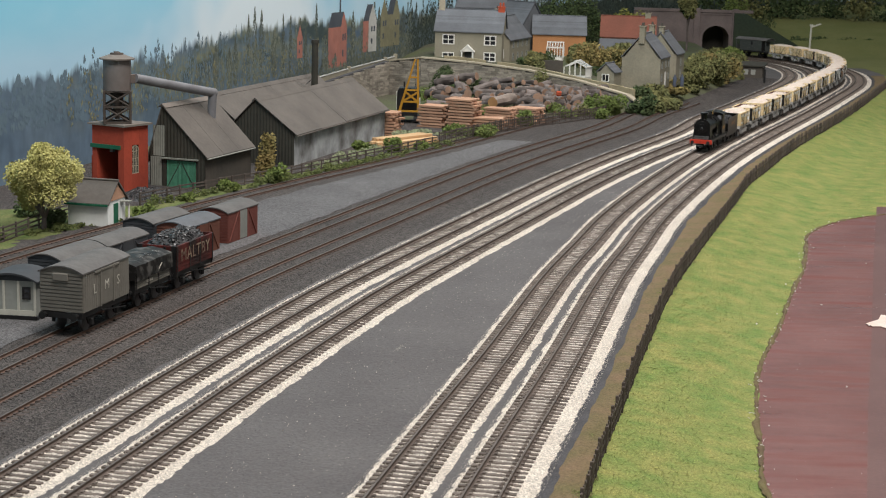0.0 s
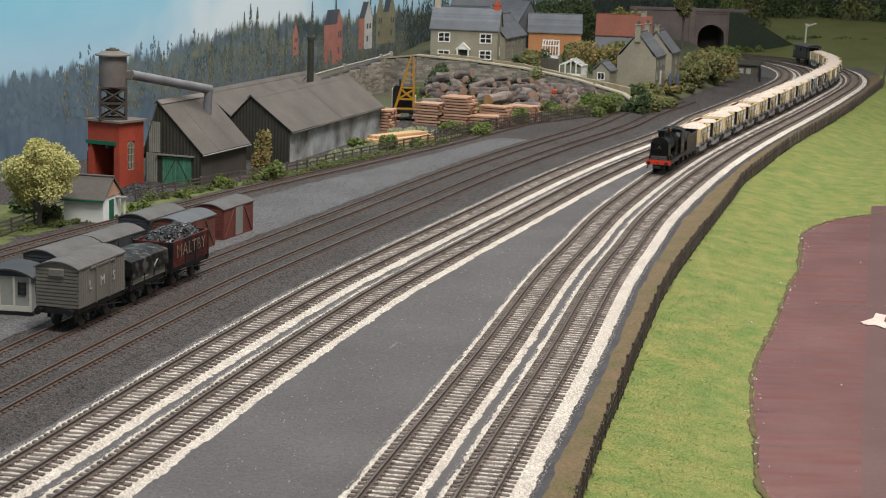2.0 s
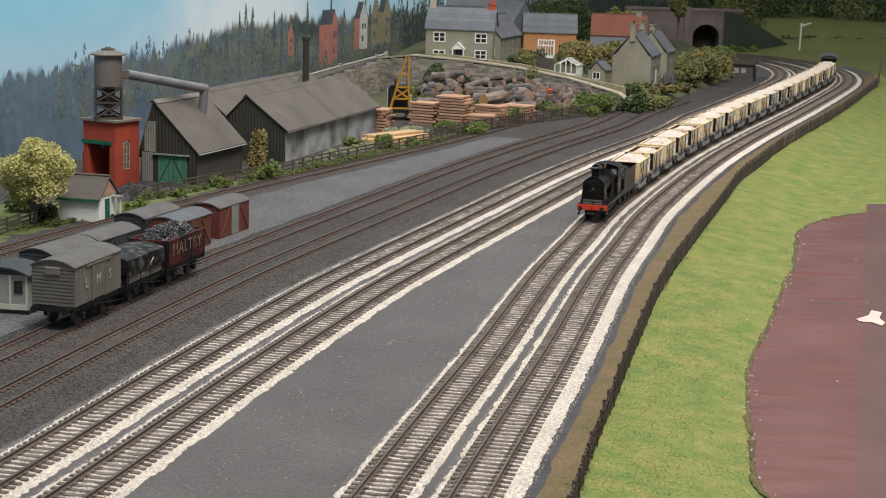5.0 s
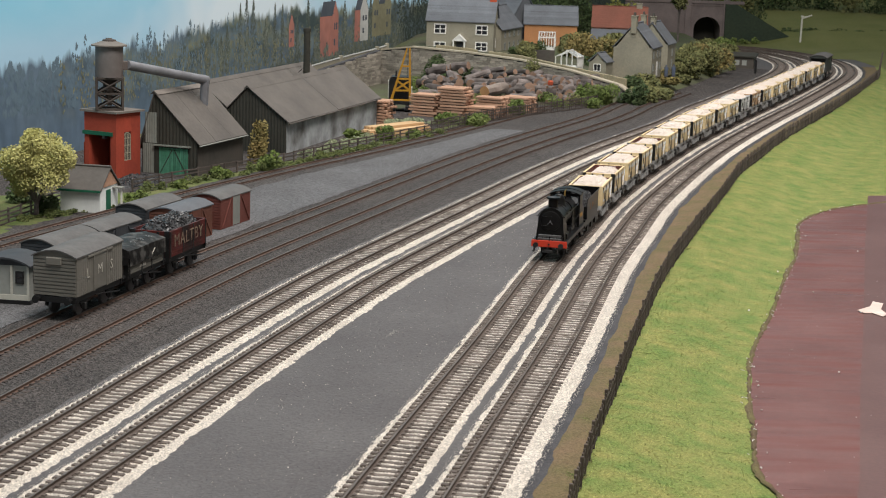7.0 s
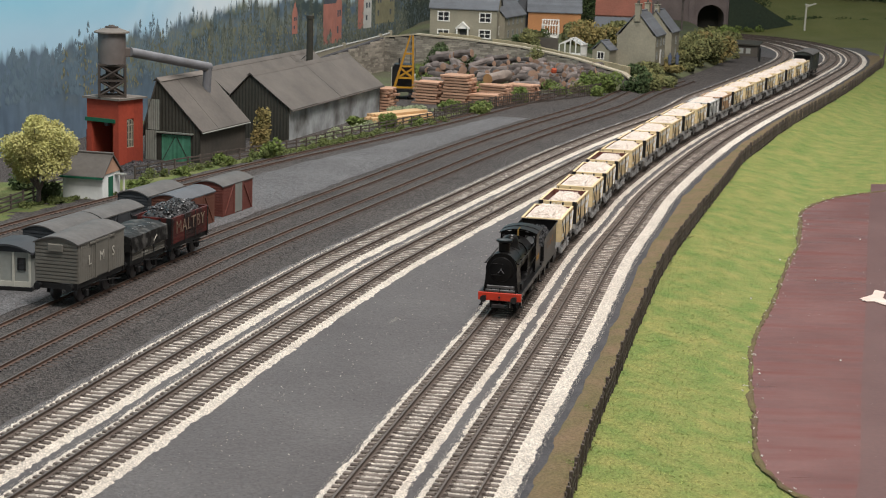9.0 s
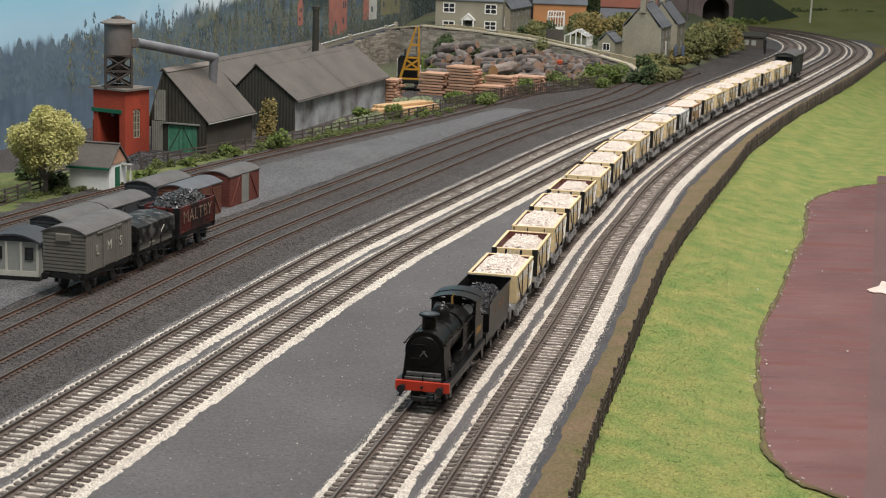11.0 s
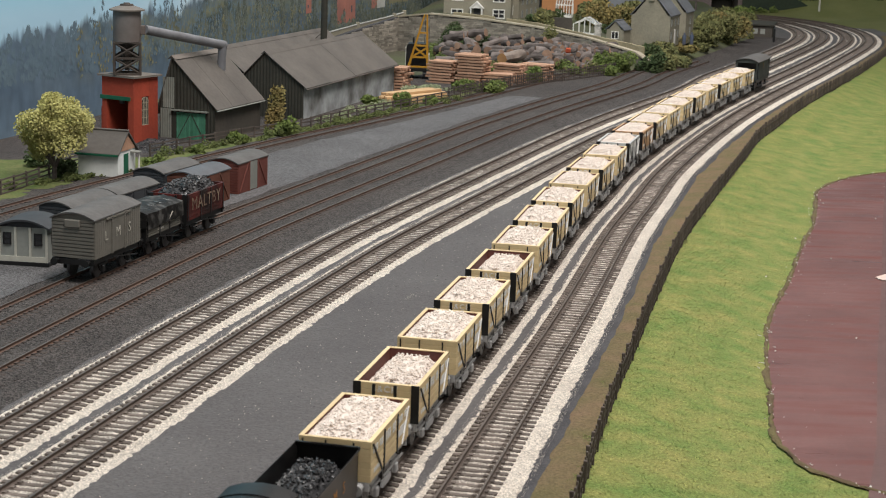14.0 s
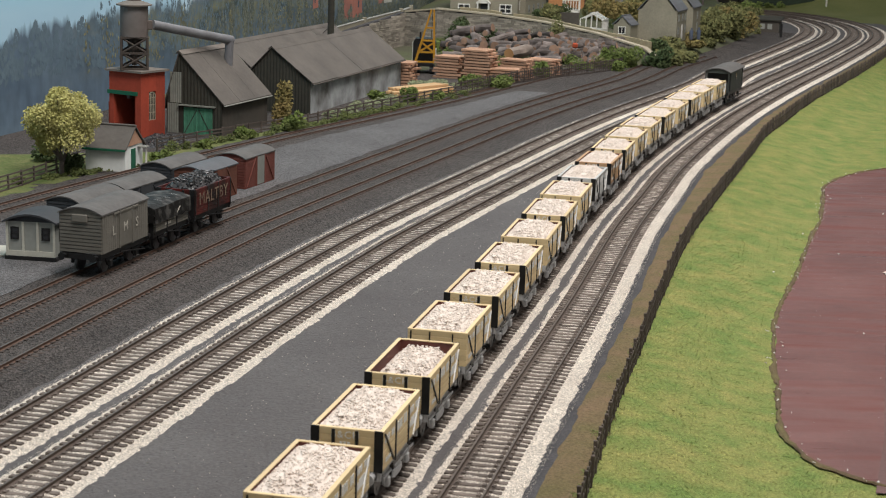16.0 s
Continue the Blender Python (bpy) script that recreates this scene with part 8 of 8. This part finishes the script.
solo("backdrop", me, backscene_paint(), "painted backscene of misty blue sky and woods", "backdrop", "", "structure", True)
M["paint_far"] = mat("painted_misty_trees", (0.105, 0.160, 0.205), 0.8, (0.135, 0.190, 0.225), 0.2, 60, 9, per=0.06, island=True)
M["paint_mid"] = mat("painted_wood", (0.115, 0.140, 0.135), 0.8, (0.165, 0.18, 0.135), 0.4, 60, 14, per=0.2, island=True)
M["paint_autumn"] = mat("painted_autumn_leaves", (0.21, 0.20, 0.11), 0.8, (0.13, 0.16, 0.13), 0.4, 60, 14, per=0.3, island=True)
M["paint_dark"] = mat("painted_dark_wood", (0.030, 0.044, 0.040), 0.8, (0.050, 0.066, 0.052), 0.4, 90, 14, per=0.45, island=True)


M["paint_green"] = mat("painted_dark_green_dabs", (0.072, 0.090, 0.080), 0.8, (0.115, 0.13, 0.105), 0.3, 90, 20, per=0.28, island=True)


def painted_trees(name, s0_, s1_, step, base, top, width, material, lift, seed, label, dabs=60, qs=(0.0, 1.0), fine=1.0):
    """Brush-stroke trees on the backscene: narrow ragged columns of small upright dabs."""
    rg = random.Random(seed)
    verts, faces = [], []
    s = s0_
    while s < s1_:
        f = (s - s0_) / (s1_ - s0_)
        z0 = base(f)
        h = top(f) * rg.uniform(0.55, 1.1)
        w = width * rg.uniform(0.6, 1.3)
        for _ in range(dabs):
            q = qs[0] + (qs[1] - qs[0]) * rg.random()
            env = w * min(1.0, (1.03 - q) * 2.8) * min(1.0, 0.55 + q)
            ds, zc = s + rg.uniform(-env, env), z0 + h * q
            a_, c_ = rg.uniform(0.08, 0.20) * fine, rg.uniform(0.12, 0.30) * fine
            sk = rg.uniform(-0.12, 0.12) * fine
            lv = lift * 0.25 + rg.uniform(0, 0.008)
            o = len(verts)
            verts += [back_at(ds - a_, zc, lv), back_at(ds - sk, zc - c_, lv), back_at(ds + a_, zc, lv), back_at(ds + sk, zc + c_, lv)]
            faces.append((o, o + 1, o + 2, o + 3))
        s += step * rg.uniform(0.5, 1.5)
    me_ = bpy.data.meshes.new(name)
    me_.from_pydata(verts, [], faces)
    tagged(solo(name, me_, material, label, "painted wood"), "", "", "", "stuff")


painted_trees("painted_misty_wood", 100, 122, 2.6, lambda f: 3.0, lambda f: 5.0, 1.3, M["paint_far"], 0.04, 11, "faint blue painted trees in the mist", 90, (0.2, 1.0), 1.3)
painted_trees("painted_misty_wood", 119, 172, 1.2, lambda f: 4.0, lambda f: 5.4, 0.8, M["paint_far"], 0.04, 12, "faint blue painted trees along the ridge", 44)
painted_trees("painted_tall_wood", 154, 224, 3.1, lambda f: 2.8, lambda f: 8.0 + 0.8 * f, 0.8, M["paint_green"], 0.06, 13, "tall dark painted poplars between the painted houses", 170, (0.1, 1.0))
painted_trees("painted_tall_wood", 148, 224, 2.6, lambda f: 2.2, lambda f: 6.6, 1.1, M["paint_mid"], 0.08, 14, "grey-green painted poplars between the painted houses", 70, (0.1, 0.95))
painted_trees("painted_autumn_wood", 117, 222, 2.4, lambda f: 2.8, lambda f: 5.2, 1.1, M["paint_autumn"], 0.10, 15, "yellow-green painted leaves in the misty wood", 26, (0.1, 0.9))
painted_trees("painted_low_wood", 176, 224, 1.3, lambda f: 1.6, lambda f: 2.6 + f, 0.9, M["paint_green"], 0.20, 16, "dark painted scrub below the painted houses", 50)
painted_trees("painted_low_wood", 176, 224, 1.6, lambda f: 1.6, lambda f: 2.4 + f, 0.9, M["paint_mid"], 0.23, 17, "grey-green painted scrub below the painted houses", 24)
painted_trees("painted_dark_wood", 222, 330, 0.9, lambda f: 3.0, lambda f: 8.6, 0.9, M["paint_dark"], 0.05, 5, "painted dark conifers behind the village", 130)
painted_trees("painted_dark_wood", 318, 470, 0.9, lambda f: 3.0, lambda f: 10.5, 1.4, M["paint_dark"], 0.08, 6, "painted dark woods beyond the field", 50, (0.0, 1.0), 1.8)
M["paint_brick"] = mat("painted_brick_red", (0.40, 0.165, 0.125), 0.8, (0.27, 0.125, 0.105), 0.3, 120, 30)
M["paint_stone"] = mat("painted_stone_buff", (0.22, 0.21, 0.13), 0.8, (0.16, 0.155, 0.10), 0.25, 120, 20)
M["paint_slate"] = mat("painted_slate_blue", (0.075, 0.09, 0.11), 0.8, (0.055, 0.065, 0.08), 0.25, 120, 20)


def painted_house(s, z0, w, h, gable, m_, roof_w, label):
    """A house painted flat on the backscene: gable front, shaded side, windows."""
    def poly(pts, mm, lift, parent, nm):
        me_ = bpy.data.meshes.new(nm)
        me_.from_pydata([back_at(s + a_, z0 + b_, lift) for a_, b_ in pts], [], [tuple(range(len(pts)))])
        if parent is None:
            return solo(nm, me_, mm, label, "painted house", "houses painted on the backscene")
        return part(nm, me_, mm, parent)
    f = poly([(0, 0), (w, 0), (w, h), (w / 2, h + gable), (0, h)], M[m_], 0.036, None, "painted_house")
    if roof_w > 0:
        poly([(-roof_w, 0), (0, 0), (0, h), (-roof_w, h)], M["paint_brick" if m_ == "paint_white" else m_], 0.030, f, "side_wall")
        poly([(-roof_w, h), (0, h), (w / 2, h + gable), (-roof_w + w / 2, h + gable)], M["paint_slate"], 0.033, f, "roof")
    for u, v_ in ((0.3, 0.25), (0.3, 0.65), (0.62, 0.65)):
        poly([(u * w, v_ * h), (u * w + w * 0.2, v_ * h), (u * w + w * 0.2, v_ * h + h * 0.17), (u * w, v_ * h + h * 0.17)], M["paint_slate"], 0.040, f, "window")


painted_house(181.8, 5.0, 1.9, 2.5, 1.5, "paint_brick", 0.0, "red brick gable painted on the backscene")
painted_house(197.2, 3.0, 2.2, 5.2, 1.9, "paint_brick", 4.3, "tall red brick house painted on the backscene")
painted_house(207.2, 4.4, 2.9, 4.2, 2.2, "paint_white", 2.0, "white gabled house painted on the backscene")
painted_house(211.6, 4.8, 2.6, 4.4, 2.4, "paint_stone", 0.0, "buff stone gable painted on the backscene")
painted_house(216.2, 4.8, 2.6, 4.4, 2.4, "paint_stone", 2.2, "buff stone house painted on the backscene")


spire = bpy.data.meshes.new("painted_spire")
spire.from_pydata([back_at(196.9 + a_, b_, 0.038) for a_, b_ in ((-0.6, 8.4), (0.7, 8.4), (0.35, 10.4), (0.28, 13.0), (-0.15, 13.0), (-0.2, 10.4))], [], [(0, 1, 2, 3, 4, 5)])
solo("painted_spire", spire, M["paint_slate"], "slender grey spire painted on the backscene", "painted spire")


def motions():
    """All that moves: the train runs at one speed along its line, the driving wheels and rods turn with it."""
    for i, (_, ob) in enumerate(TRAIN):
        run_vehicle(ob, i * PITCH + WL, 2.5)
    run_vehicle(TENDER, -3.45, 3.5)
    run_vehicle(LOCO, -10.6, 4.2)
    run_vehicle(BRAKE, len(TRAIN) * PITCH + 3.75, 4.0)
    for ob in [o for o in scene.objects if o.name.split(".")[0] == "wheelset"]:
        x, y, z = ob.matrix_basis.translation
        r = z / S * (LOCO_SCALE if ob.parent is TENDER else 1.0)
        walk(ob, [(k / 15, pose(x, y, z, math.degrees(SPEED * k / 15 / r))) for k in range(241)])
    for w, x, y, r in LOCO_WHEELS:
        walk(w, [(k * 0.1, pose(x * S, y * S, r * S, math.degrees(SPEED * k * 0.1 / (r * LOCO_SCALE)))) for k in range(161)])
    for rd in LOCO_RODS:
        rows = []
        for k in range(161):
            a = SPEED * k * 0.1 / (0.8 * LOCO_SCALE)
            rows.append((k * 0.1, pose(0, -0.32 * math.sin(a) * S, (0.8 + 0.32 * math.cos(a)) * S)))
        walk(rd, rows)


motions()
